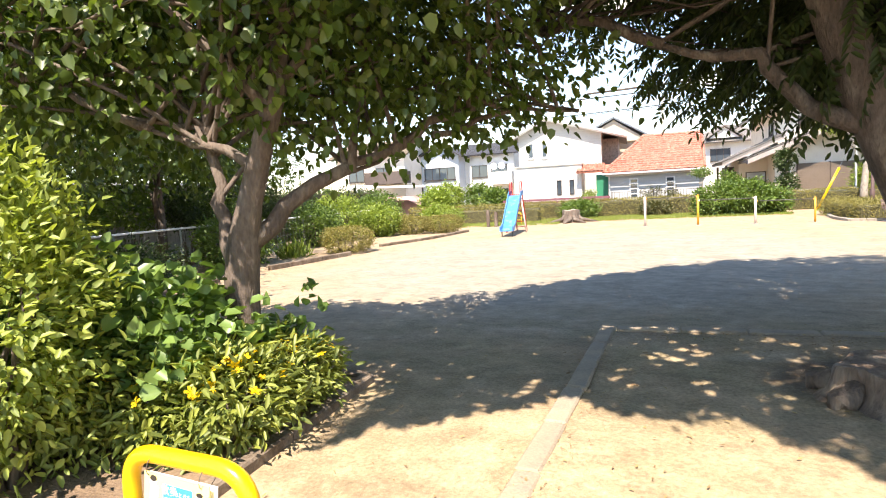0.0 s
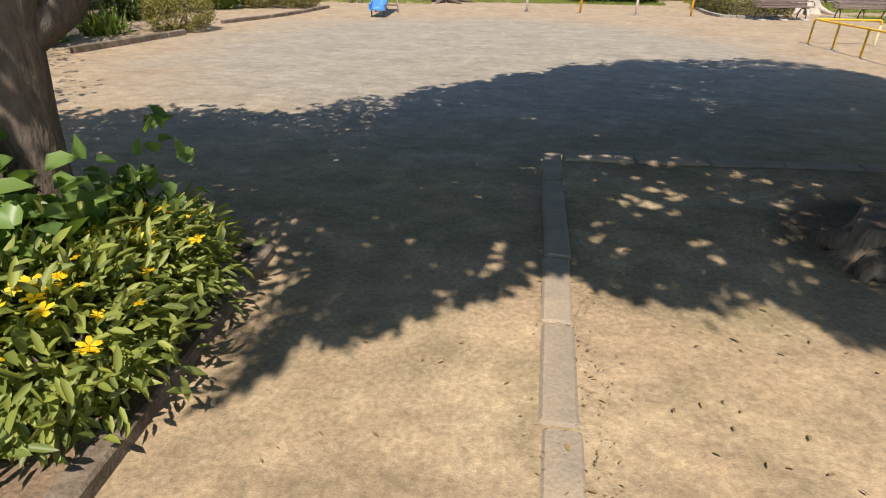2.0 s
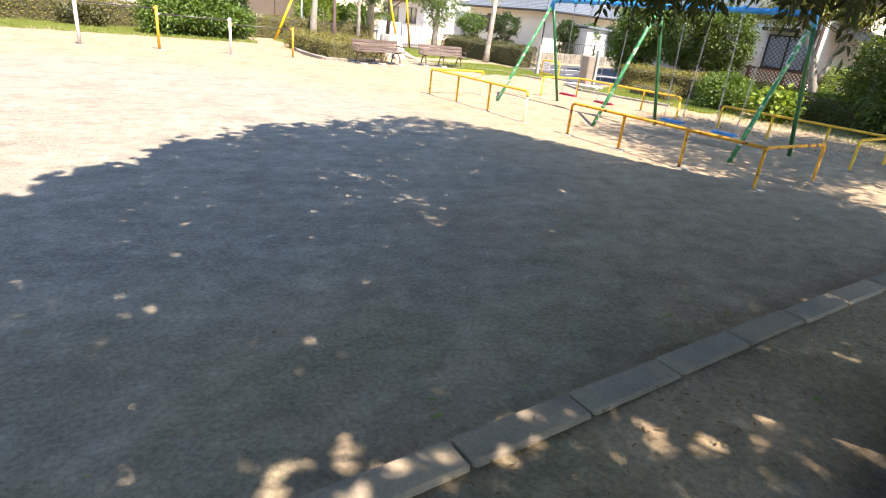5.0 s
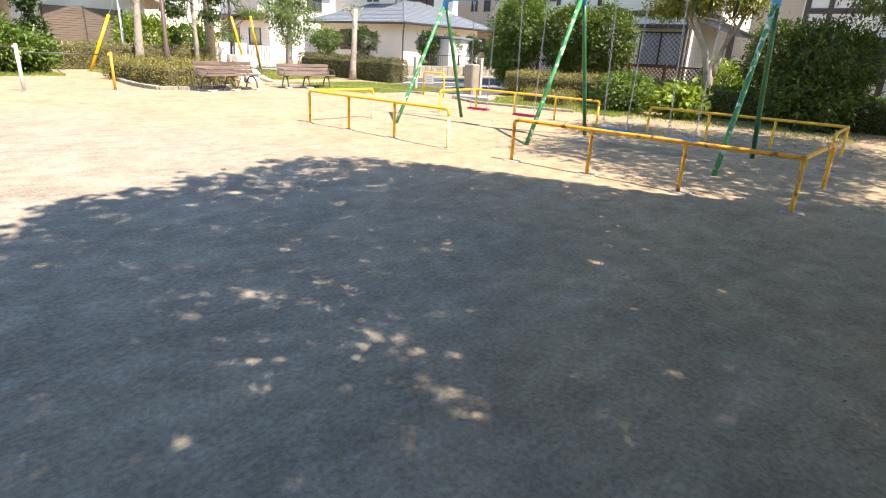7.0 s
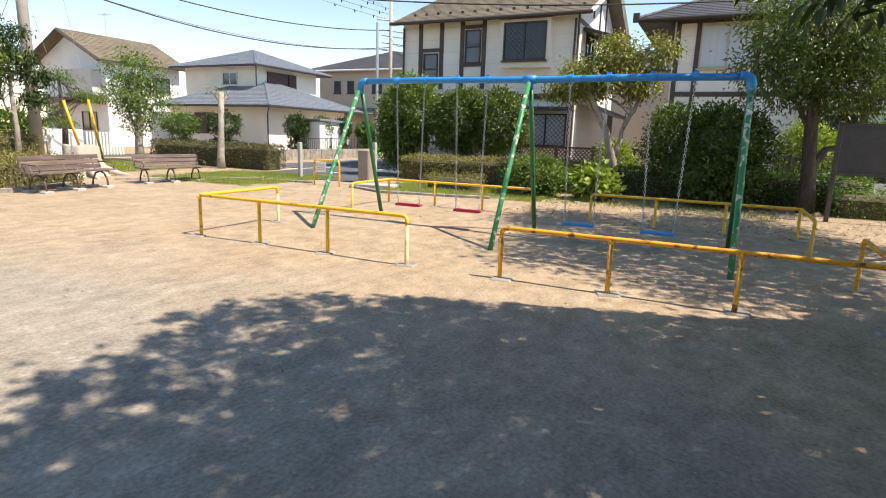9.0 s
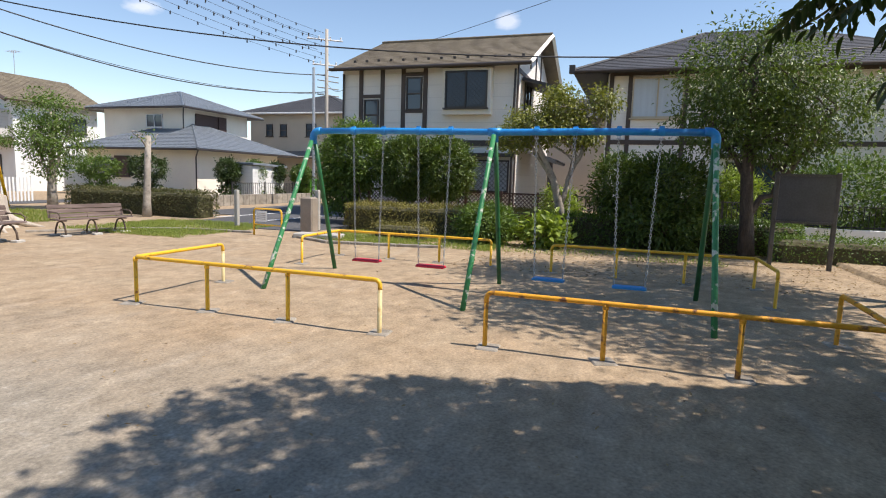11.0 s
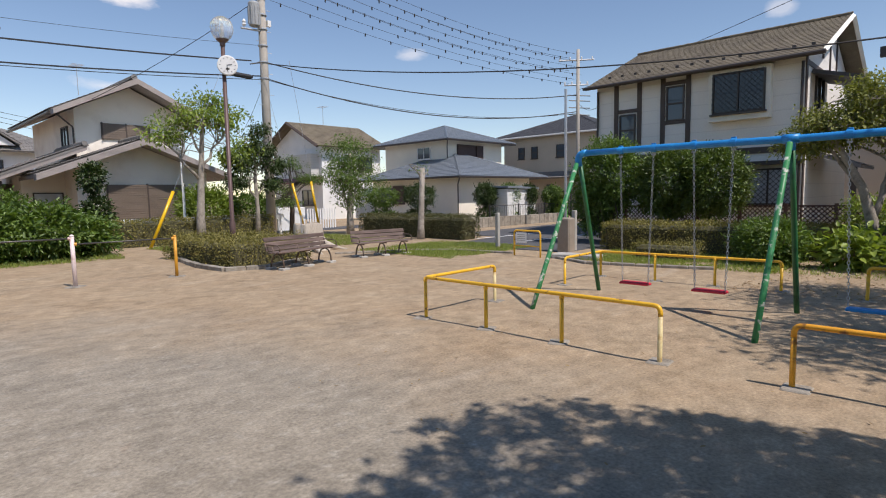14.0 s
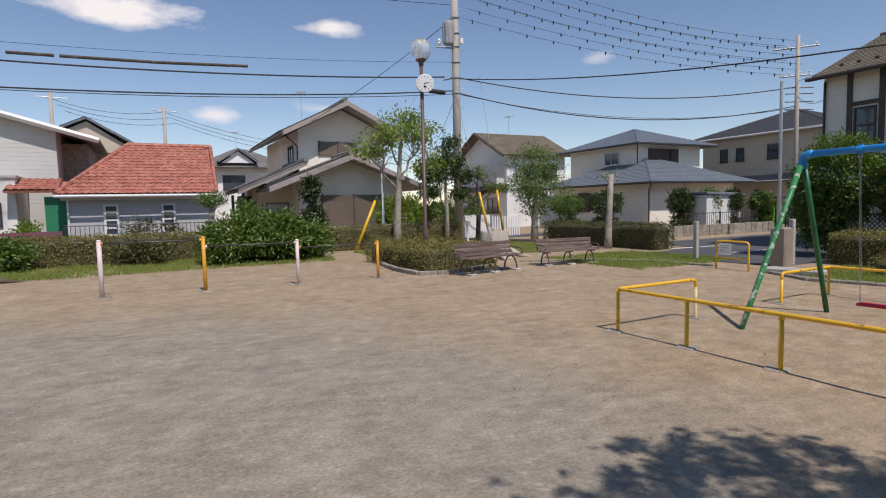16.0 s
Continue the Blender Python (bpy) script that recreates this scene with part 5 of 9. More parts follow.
# ---- big tree with feathered leaves over the terrace ----
def feather_tree():
    rs = RT(21)
    bx, by = 1.72, 4.60
    root = thing("feather_leaf_tree", (bx, by, 0.08), "large dark tree with feathered leaves and flaring roots", "tree")
    Geo().tube([(1.90, 5.02, 0.2), (1.86, 5.02, 0.6), (1.70, 5.0, 1.1), (1.44, 5.0, 1.7), (1.22, 5.0, 2.2), (0.97, 5.0, 2.85), (0.75, 4.95, 3.5), (bx - 1.1, by + 0.3, 4.6), (bx - 0.8, by + 0.5, 6.2)], [0.30, 0.25, 0.235, 0.21, 0.185, 0.15, 0.13, 0.1, 0.04], 16).make("trunk", M_BARK_DARK, root, "", True)
    g = Geo()
    seg = 40
    levels = ((-0.1, 0.42), (0.06, 0.36), (0.16, 0.32), (0.28, 0.295), (0.45, 0.275), (0.62, 0.262), (0.75, 0.25))
    for dz, r in levels:
        for k in range(seg):
            a = 2 * math.pi * k / seg
            w = max(0.0, 1 - dz / 0.75)
            rr = r * (1 + w * (0.16 * math.sin(7 * a + 0.6) + 0.08 * math.sin(13 * a + 2.0) + 0.05 * math.sin(23 * a)) + 0.03 * rs.normal())
            g.v.append((1.90 + rr * math.cos(a), 5.02 + rr * math.sin(a), 0.06 + dz + 0.02 * math.sin(5 * a)))
    for i in range(len(levels) - 1):
        for k in range(seg):
            a, b = i * seg + k, i * seg + (k + 1) % seg
            g.f.append((a, b, b + seg, a + seg))
    g.make("root_flare", M_BARK_DARK, root, "gnarled flaring root base", True)
    ends = []
    for e, r, s in (((-0.3, 5.05, 2.85), 0.085, (1.25, 5.0, 2.0)), ((-2.0, 5.4, 3.2), 0.05, (-0.25, 5.05, 2.84)), ((bx - 2.4, by + 3.2, 4.4), 0.09, (bx - 0.85, by + 0.3, 3.4)), ((bx + 2.9, by + 3.4, 4.6), 0.10, (1.44, 5.0, 1.7)), ((bx + 3.4, by - 0.8, 4.6), 0.09, (1.38, 5.0, 1.85)),
                    ((bx - 1.9, by - 1.3, 5.0), 0.07, (bx - 0.85, by + 0.3, 3.3)), ((bx + 0.8, by + 3.8, 5.6), 0.08, (bx - 0.95, by + 0.3, 4.0)), ((bx + 1.8, by + 0.6, 6.8), 0.06, (bx - 1.05, by + 0.3, 4.6)), ((bx - 1.2, by + 2.2, 6.6), 0.06, (bx - 1.05, by + 0.35, 4.9)), ((bx + 0.2, by + 2.6, 3.4), 0.055, (bx - 0.4, by + 0.35, 2.4)), ((bx + 2.7, by + 4.5, 2.8), 0.04, (bx + 1.4, by + 2.2, 3.6))):
        pts = limb_points(rs, s, e, 8, 0.06, 0.10)
        Geo().tube(pts, taper(r, r * 0.3, 8), 10).make("limb", M_BARK_DARK, root, "", True)
        ends += pts[3:]
    # low blobs on the +x side are added to keep sky light off the ground
    blobs = [((bx - 0.2, by + 1.9, 5.3), (3.6, 3.4, 2.0)), ((bx - 2.1, by + 0.9, 4.7), (2.0, 2.1, 1.2)), ((bx + 2.2, by + 2.2, 4.4), (2.5, 2.6, 1.6)), ((bx + 0.4, by + 3.2, 3.9), (2.6, 2.0, 1.25)), ((bx - 1.8, by + 2.6, 4.6), (2.0, 1.9, 1.2)), ((bx + 3.3, by + 3.8, 4.5), (1.4, 1.3, 1.3)), ((bx - 0.6, by - 0.4, 4.8), (2.3, 1.2, 1.3)), ((bx + 0.4, by - 2.4, 4.2), (2.8, 1.3, 0.8)), ((bx - 2.0, by - 1.9, 4.3), (1.2, 1.0, 0.8)), ((bx + 0.9, by + 1.2, 2.95), (2.4, 1.3, 0.75)), ((bx - 0.1, by + 1.2, 2.85), (1.5, 1.3, 0.8)), ((bx + 2.3, by - 1.4, 4.4), (2.0, 1.6, 0.9)), ((1.6, 8.2, 5.6), (1.9, 1.7, 1.0)), ((bx + 3.0, by + 2.6, 2.7), (1.3, 1.0, 0.55)), ((bx + 2.6, by + 4.4, 2.9), (0.8, 0.6, 0.4)), ((5.6, 5.0, 5.0), (1.8, 1.5, 1.0)), ((4.4, 5.2, 3.3), (1.7, 1.5, 0.7)), ((3.4, 3.4, 3.4), (1.5, 1.2, 0.6)), ((5.4, 2.6, 5.0), (2.2, 1.8, 1.0)), ((bx - 0.6, by + 2.4, 3.1), (1.7, 1.2, 0.7)), ((bx + 3.6, by + 0.2, 4.2), (2.0, 2.0, 1.2)), ((3.9, 8.5, 2.5), (0.9, 0.7, 0.5)), ((3.6, 8.9, 2.35), (0.8, 0.5, 0.35)), ((5.2, 6.0, 3.0), (1.6, 1.6, 1.0)), ((3.2, 7.2, 2.9), (1.4, 1.1, 0.8))]
    tw = Geo()
    for i in range(110):
        s = ends[rs.randint(len(ends))]
        c, r = blobs[rs.randint(len(blobs))]
        e = Vector(c) + Vector(unit(rs.normal(size=(1, 3)))[0] * np.array(r) * rs.uniform(0.4, 0.95))
        if (e - s).length > 2.4:
            e = s + (e - s).normalized() * 2.4
        tw.tube(limb_points(rs, s, e, 5, 0.04, 0.1), taper(0.02, 0.006, 5), 5, False)
    tagged(tw.make("twig_cluster", M_BARK_DARK, root, "", True), "", "", "", "stuff")
    m = 12000
    vol = np.array([r[0] * r[1] * r[2] for c, r in blobs]) ** 0.8
    pick = rs.choice(len(blobs), m, p=vol / vol.sum())
    C, R = np.array([c for c, r in blobs])[pick], np.array([r for c, r in blobs])[pick]
    d = unit(rs.normal(size=(m, 3)))
    P = C + d * R * (0.3 + 0.7 * rs.rand(m, 1) ** 0.55) * (1 + 0.12 * np.sin(d[:, :1] * 9 + 3 * d[:, 1:2]))
    out = unit((P - np.array([bx, by + 1.4, 4.2])) * np.array([1, 1, 0.3]))
    low_left = (P[:, 0] < 0.35) & ((P[:, 1] < 5.4) | (P[:, 0] < -0.8))
    near_rim = (P[:, 0] > bx + 1.6) & (P[:, 1] > by + 1.6)
    ok = (P[:, 2] > np.where(low_left, 3.5, np.where(near_rim, 1.75, 2.05)) + 0.2 * np.sin(P[:, 0] * 2.1) + 0.15 * np.cos(P[:, 1] * 3)) & (P[:, 1] < 10.1)
    P, out = P[ok], out[ok]
    # filler leaves high in the crown, added to cast its whole shade evenly
    k = 7500
    sx = rs.uniform(-2.4, 6.3, k)
    sx = np.where(sx > 5.0, sx + rs.normal(0, 0.55, k), sx)
    lo, hi = edge_at(SHADE_NEAR, sx), edge_at(SHADE_FAR, sx)
    sy = lo + (hi - lo) * rs.rand(k)
    z = 5.9 - 0.07 * (sx - 1.8) ** 2 + rs.normal(0, 0.35, k)
    Q = np.c_[sx + 0.03 * z, sy - 0.64 * z, z]
    P = np.concatenate([P, Q])
    out = np.concatenate([out, unit((Q - np.array([bx, by + 1.4, 4.2])) * np.array([1, 1, 0.3]))])
    m = len(P)
    D = unit(out + rs.normal(0, 0.45, (m, 3)) + np.array([0, 0, -0.35]))
    S = unit(np.cross(D, np.array([0, 0, 1.0]) + rs.normal(0, 0.3, (m, 3))))
    U = np.cross(S, D)
    arrays = []
    ln = rs.uniform(0.26, 0.42, (m, 1))
    for j in range(13):
        t = 0.16 + 0.84 * (j // 2) / 6.0
        sg = 0 if j == 12 else (1 if j % 2 else -1)
        B = P + D * ln * t - np.array([0, 0, 1.0]) * (0.30 * ln * t * t)
        dirn = D * 0.55 + S * sg * 0.85 - U * 0.10 + np.array([0, 0, -0.30]) + rs.normal(0, 0.1, (m, 3)) if sg else D + np.array([0, 0, -0.6])
        nrm, size = U + rs.normal(0, 0.15, (m, 3)), 0.115 * rs.uniform(0.8, 1.15, m)
        stay = leafy(B + unit(dirn) * 0.05)
        arrays.append(leaf_arrays(B[stay], dirn[stay], nrm[stay], size[stay], 0.040, 0.15, 0.22, True))
    leaf_part("crown", arrays, L_WALNUT, root)
    return root


feather_tree()
tn = thing("trunk_notice", (0, 0, 0), "weathered white notice with red print tied to the tree trunk", "sign")
Geo().box((0, 0, 0), (0.30, 0.006, 0.38), None, 0.0).make("board", M_SIGNWHITE, tn)
for k in range(5):
    Geo().box((-0.01, -0.0045, 0.12 - 0.055 * k), (0.22 - 0.03 * (k % 2), 0.001, 0.022), None, 0.0).make("line_of_print", M_SLIDE_RED, tn)
tn.matrix_basis = pose(1.61, 4.79, 0.57, 0, 4, -40)

# an unseen tree beyond the swings, added so its thin crown dapples the ground
tree("thin_crowned_tree", (10.9, 5.0, 0), [((10.9, 5.0, -0.1), 0.2), ((10.95, 5.0, 1.2), 0.15), ((10.9, 5.1, 2.6), 0.12), ((10.8, 5.3, 4.2), 0.06)],
     [((10.9, 5.1, 2.3), (8.2, 5.9, 5.8), 0.07), ((10.9, 5.1, 2.5), (12.8, 6.0, 5.8), 0.07), ((10.85, 5.2, 3.0), (9.2, 7.4, 6.1), 0.06), ((10.9, 5.1, 2.8), (11.3, 7.9, 6.1), 0.06)],
     [((8.2, 5.6, 6.0), (1.8, 1.5, 0.8)), ((10.4, 6.6, 6.2), (2.2, 1.9, 0.9)), ((12.3, 5.8, 6.0), (1.8, 1.6, 0.8)), ((10.4, 4.8, 6.0), (2.2, 1.2, 0.8)), ((8.6, 7.6, 6.2), (1.4, 1.0, 0.6)), ((11.3, 8.3, 6.3), (1.5, 0.9, 0.6))],
     30000, (0.12, 0.06), L_MID, M_BARK, "unseen open-crowned tree beside the swings", 31, spread=0.24, hollow=0.2)

# ---- planting in the bed ----
def flower_mesh():
    g = Geo()
    for k in range(5):
        a = 2 * math.pi * k / 5
        d, s = Vector((math.cos(a), math.sin(a), 0.25)), Vector((-math.sin(a), math.cos(a), 0))
        g.add([Vector((0, 0, 0)), d * 0.018 + s * 0.010, d * 0.034 + s * 0.006 - Vector((0, 0, 0.004)), d * 0.034 - s * 0.006 - Vector((0, 0, 0.004)), d * 0.018 - s * 0.010], [(0, 1, 2, 3, 4)])
    for k in range(8):
        a = 2 * math.pi * k / 8
        d = Vector((math.cos(a) * 0.5, math.sin(a) * 0.5, 1))
        g.add([Vector((0.001, 0, 0)), Vector((-0.001, 0, 0)), d * 0.02], [(0, 1, 2)])
    me = bpy.data.meshes.new("flower")
    me.from_pydata(g.v, [], g.f)
    me.materials.append(L_FLOWER)
    return me


FLOWER = flower_mesh()


def flowering_shrub(c, r, n, seed, label, flowers):
    rs = RT(seed)
    root = shrub("flowering_shrub", c, r, n, (0.095, 0.030), L_HYPER, label, seed, "shrub", None, 10, 0.075, 9, None, 0.6, True, "flowering shrubs")
    for i in range(flowers):
        a, f = rs.uniform(-1.4, 1.1), rs.uniform(0.25, 1.0)
        d = Vector((math.cos(a) * f, math.sin(a) * f, 0))
        h = math.sqrt(max(0.02, 1 - f * f * 0.85))
        p = Vector((c[0] + d.x * r[0] * 1.04, c[1] + d.y * r[1] * 1.04, c[2] + r[2] + h * r[2] * 1.05))
        fl = new("flower", FLOWER)
        fl.parent = root
        s = rs.uniform(0.7, 1.35)
        fl.matrix_basis = Matrix.Translation(p - ORIGIN[root]) @ Euler((rs.uniform(-0.2, 0.9), rs.uniform(0, 0.9), rs.uniform(0, 6))).to_matrix().to_4x4() @ Matrix.Diagonal((s, s, s, 1))
    return root


flowering_shrub((-3.14, 3.40, 0.11), (0.40, 0.46, 0.27), 2300, 41, "yellow-flowered shrub with narrow leaves along the bed kerb", 24)
flowering_shrub((-3.12, 2.82, 0.11), (0.42, 0.46, 0.29), 2400, 42, "yellow-flowered shrub with narrow leaves along the bed kerb", 26)
flowering_shrub((-3.52, 2.68, 0.11), (0.42, 0.42, 0.26), 2100, 43, "yellow-flowered shrub with narrow leaves along the bed kerb", 16)
flowering_shrub((-3.95, 2.62, 0.11), (0.50, 0.5, 0.30), 2500, 44, "yellow-flowered shrub with narrow leaves in the bed", 8)
shrub("heart_leaf_shrub", (-3.75, 3.05, 0.11), (0.7, 0.7, 0.45), 1350, (0.115, 0.10), L_KIWI, "bushy shrub with large heart-shaped leaves", 51, blobs=[((-3.75, 2.9, 0.80), (0.50, 0.45, 0.36)), ((-3.55, 3.25, 0.80), (0.36, 0.36, 0.36)), ((-4.15, 2.65, 0.98), (0.42, 0.45, 0.42)), ((-3.7, 2.6, 0.66), (0.4, 0.3, 0.22))], spread=0.13, per=9, hollow=0.45)
shrub("heart_leaf_shrub", (-3.12, 3.72, 0.11), (0.26, 0.26, 0.4), 150, (0.095, 0.085), L_KIWI, "upright sprig with heart-shaped leaves", 52, blobs=[((-3.05, 3.72, 0.72), (0.10, 0.10, 0.32)), ((-3.2, 3.65, 0.45), (0.24, 0.24, 0.26))], spread=0.05, per=6)
shrub("heart_leaf_shrub", (-4.5, 2.45, 0.11), (0.45, 0.5, 0.45), 480, (0.115, 0.10), L_KIWI, "bushy shrub with large heart-shaped leaves", 53, spread=0.13, per=9, hollow=0.45)
shrub("tall_shrub", (-4.05, 1.95, 0.11), (0.55, 0.6, 1.0), 8500, (0.075, 0.035), L_YELLOWGREEN, "tall light green shrub at the back of the bed", 54, spread=0.10, per=16, stems=12)
shrub("tall_shrub", (-5.6, 3.0, 0.11), (0.75, 0.7, 0.95), 5200, (0.08, 0.04), L_LIGHT, "tall light green shrub at the back of the bed", 55, spread=0.12, per=16, stems=12)
shrub("tall_shrub", (-5.6, 3.9, 0.11), (0.8, 0.5, 0.5), 2600, (0.08, 0.04), L_MID, "low dark shrub at the back of the bed", 56, spread=0.12, per=16)

# ---- dense trees and shrubs along the left side ----
for k, (x, y, h, r, n, lm) in enumerate(((-9.5, 4.6, 3.9, 2.5, 8500, L_MULBERRY), (-11.8, 7.2, 4.2, 2.9, 8500, L_DARK), (-12.6, 11.6, 4.2, 2.7, 8000, L_MULBERRY), (-8.6, 1.2, 3.6, 2.4, 7000, L_DARK), (-14.2, 15.8, 4.0, 2.4, 6500, L_DARK))):
    tree("broadleaf_tree", (x, y, 0), [((x, y, -0.1), 0.17), ((x + 0.1, y, 1.2), 0.12), ((x, y + 0.1, 2.6), 0.1), ((x, y, h + 1), 0.04)],
         [((x, y, 1.4), (x - 1.2, y + 0.8, h), 0.06), ((x, y, 1.6), (x + 1.2, y - 0.6, h), 0.06), ((x, y, 2.0), (x + 0.6, y + 1.3, h + 0.6), 0.05)],
         [((x, y, h), (r, r, r * 0.75)), ((x + 0.9, y + 0.7, h - 1.0), (r * 0.7, r * 0.7, 1.0)), ((x - 0.8, y - 0.6, h - 0.8), (r * 0.8, r * 0.8, 1.2))],
         n, (0.13, 0.085), lm, M_BARK_DARK, "dense broad-leaved tree along the side fence", 60 + k, spread=0.36, hollow=0.45)
for k, (x, y, r, h, lm) in enumerate(((-10.6, 9.0, 0.9, 0.5, L_DARK), (-11.2, 12.8, 1.0, 0.7, L_MID), (-12.2, 18.6, 1.0, 0.8, L_MID), (-12.4, 20.9, 1.1, 0.95, L_LIGHT), (-11.4, 22.8, 0.9, 0.7, L_LIGHT), (-12.8, 25.5, 1.2, 1.0, L_MID), (-10.0, 27.5, 1.0, 0.6, L_LIGHT), (-10.9, 6.9, 0.9, 0.6, L_MID))):
    shrub("garden_shrub", (x, y, 0.0), (r, r, h), 2200, (0.09, 0.05), lm, "loose green shrub along the side fence", 80 + k, spread=0.14, per=14)
for k, (x, y, rx, ry, h) in enumerate(((-9.35, 15.95, 0.85, 0.75, 0.45), (-10.1, 23.6, 0.8, 0.7, 0.42), (-8.75, 24.0, 0.9, 0.8, 0.42), (-11.3, 25.0, 0.8, 0.7, 0.45))):
    shrub("clipped_azalea", (x, y, 0.0), (rx, ry, h), 4200, (0.045, 0.02), L_AZALEA, "clipped rounded azalea bush, olive green", 90 + k, spread=0.05, per=10, hollow=0.85, flat=2 * h * 0.95, group="azaleas")


def blades(name, boxes, n, h, material, label, category, seed, w=0.012):
    rs = RT(seed)
    area = np.array([(b[1] - b[0]) * (b[3] - b[2]) for b in boxes])
    k = rs.choice(len(boxes), n, p=area / area.sum())
    B = np.array(boxes)[k]
    P = np.c_[B[:, 0] + (B[:, 1] - B[:, 0]) * rs.rand(n), B[:, 2] + (B[:, 3] - B[:, 2]) * rs.rand(n), np.zeros(n)]
    clump = np.sin(P[:, 0] * 2.1 + seed) * np.cos(P[:, 1] * 1.7) + 0.6 * np.sin(P[:, 0] * 5 + P[:, 1] * 4)
    ok = clump + rs.normal(0, 0.5, n) > -0.5
    P = P[ok]
    D = np.array([0, 0, 1.0]) + rs.normal(0, 0.45, P.shape)
    s = rs.uniform(0.5, 1.3, len(P))
    ob = leaf_part(name, [leaf_arrays(P, D, rs.normal(0, 1, P.shape), h * s, w, 0.1, 0.25, True)], material, None)
    return tagged(ob, label, category, "", "stuff")


blades("iris_clump", [(-10.9, -10.2, 14.3, 15.1)], 160, 0.55, L_LIGHT, "clump of long strap leaves", "plant", 5, 0.035)
blades("grass", [(-4.2, 6.3, 28.6, 32.4), (7.8, 15.5, 26.5, 31.5), (-10, -4, 27.0, 32)], 60000, 0.12, L_GRASS, "short uneven grass before the back hedge", "grass", 6)
blades("grass", [(11.6, 15.6, 20.6, 24.6), (13.2, 15.8, 13.4, 18.0)], 36000, 0.085, L_GRASS, "short uneven grass beside the playground", "grass", 7)

# ---- hedges ----
hedge("clipped_hedge", -14.0, 13.4, 32.6, 33.5, 0, 0.96, 460, (0.06, 0.034), L_AZALEA, "long clipped hedge along the back of the playground", 101)
hedge("clipped_hedge", 16.45, 17.4, 24.4, 30.6, 0, 0.88, 560, (0.06, 0.034), L_HEDGE, "clipped hedge beside the gate", 102)
hedge("clipped_hedge", 16.0, 17.0, 12.9, 18.6, 0, 0.80, 800, (0.05, 0.028), L_AZALEA, "flat-topped clipped hedge behind the swings", 103)
hedge("clipped_hedge", 16.0, 17.0, 6.6, 12.8, 0, 0.76, 700, (0.055, 0.032), L_MID, "flat-topped clipped hedge behind the swings", 104)
hedge("clipped_hedge", 14.9, 16.0, 2.6, 7.4, 0, 0.55, 380, (0.05, 0.03), L_MID, "low dark hedge by the notice board", 105)
hedge("clipped_hedge", 14.3, 15.0, 15.3, 16.9, 0, 0.42, 600, (0.04, 0.022), L_AZALEA, "small clipped block of hedge on the grass", 106)
hedge("clipped_hedge", 7.0, 9.3, 23.5, 27.6, 0, 0.62, 800, (0.05, 0.028), L_AZALEA, "low clipped planting round the lamp post", 107, bumpy=0.10)
hedge("clipped_hedge", -12.5, -5.2, 29.6, 30.5, 0, 0.85, 240, (0.055, 0.03), L_AZALEA, "clipped hedge at the far corner", 108)
shrub("broad_bush", (4.1, 30.0, 0), (1.5, 1.0, 0.72), 5200, (0.13, 0.055), L_MID, "broad leafy bush behind the exercise bars", 111, blobs=[((3.4, 30.0, 0.75), (1.1, 0.9, 0.7)), ((4.7, 30.0, 0.85), (1.2, 0.9, 0.75)), ((5.7, 30.2, 0.65), (0.8, 0.8, 0.6))], spread=0.15, per=12)
shrub("broad_bush", (-3.4, 32.0, 0), (1.0, 0.7, 0.5), 2200, (0.11, 0.05), L_MID, "leafy bush at the end of the grass", 112, spread=0.13, per=12)
shrub("broad_bush", (0.6, 31.8, 0), (0.8, 0.6, 0.35), 1500, (0.09, 0.045), L_HEDGE, "low bush before the hedge", 113, spread=0.1, per=12)
shrub("lime_bush", (14.9, 13.9, 0), (0.75, 0.75, 0.5), 3200, (0.075, 0.03), L_MID, "bright lime green bush by the hedge", 114, spread=0.1, per=12, hollow=0.4)
shrub("young_bush", (14.8, 12.4, 0), (0.5, 0.5, 0.38), 420, (0.14, 0.08), L_LIGHT, "young large-leaved bush by the hedge", 115, spread=0.12, per=8)
shrub("tall_trimmed_bush", (18.0, 16.7, 0), (0.9, 1.5, 1.4), 15000, (0.075, 0.035), L_BUSH, "tall rounded trimmed bush before the timbered house", 116, blobs=[((18.0, 16.2, 1.9), (0.8, 0.95, 0.95)), ((18.0, 17.4, 1.9), (0.8, 0.95, 0.95))], spread=0.10, per=14, hollow=0.8)
shrub("tall_trimmed_bush", (18.0, 19.4, 0), (0.8, 1.0, 1.5), 9000, (0.085, 0.04), L_MID, "tall loose green bush before the timbered house", 117, blobs=[((18.0, 19.4, 2.2), (0.8, 1.1, 1.15)), ((18.1, 19.9, 1.2), (0.7, 0.7, 0.8))], spread=0.14, per=14, hollow=0.6)
shrub("dark_bush", (15.6, 10.0, 0), (1.0, 1.5, 1.1), 9500, (0.085, 0.038), L_BUSH, "tall dark green bush behind the swings", 118, blobs=[((16.2, 10.7, 1.55), (0.85, 0.8, 0.8)), ((15.9, 9.6, 1.45), (1.0, 1.0, 0.85)), ((15.4, 9.7, 0.7), (0.8, 0.9, 0.65))], spread=0.12, per=14)

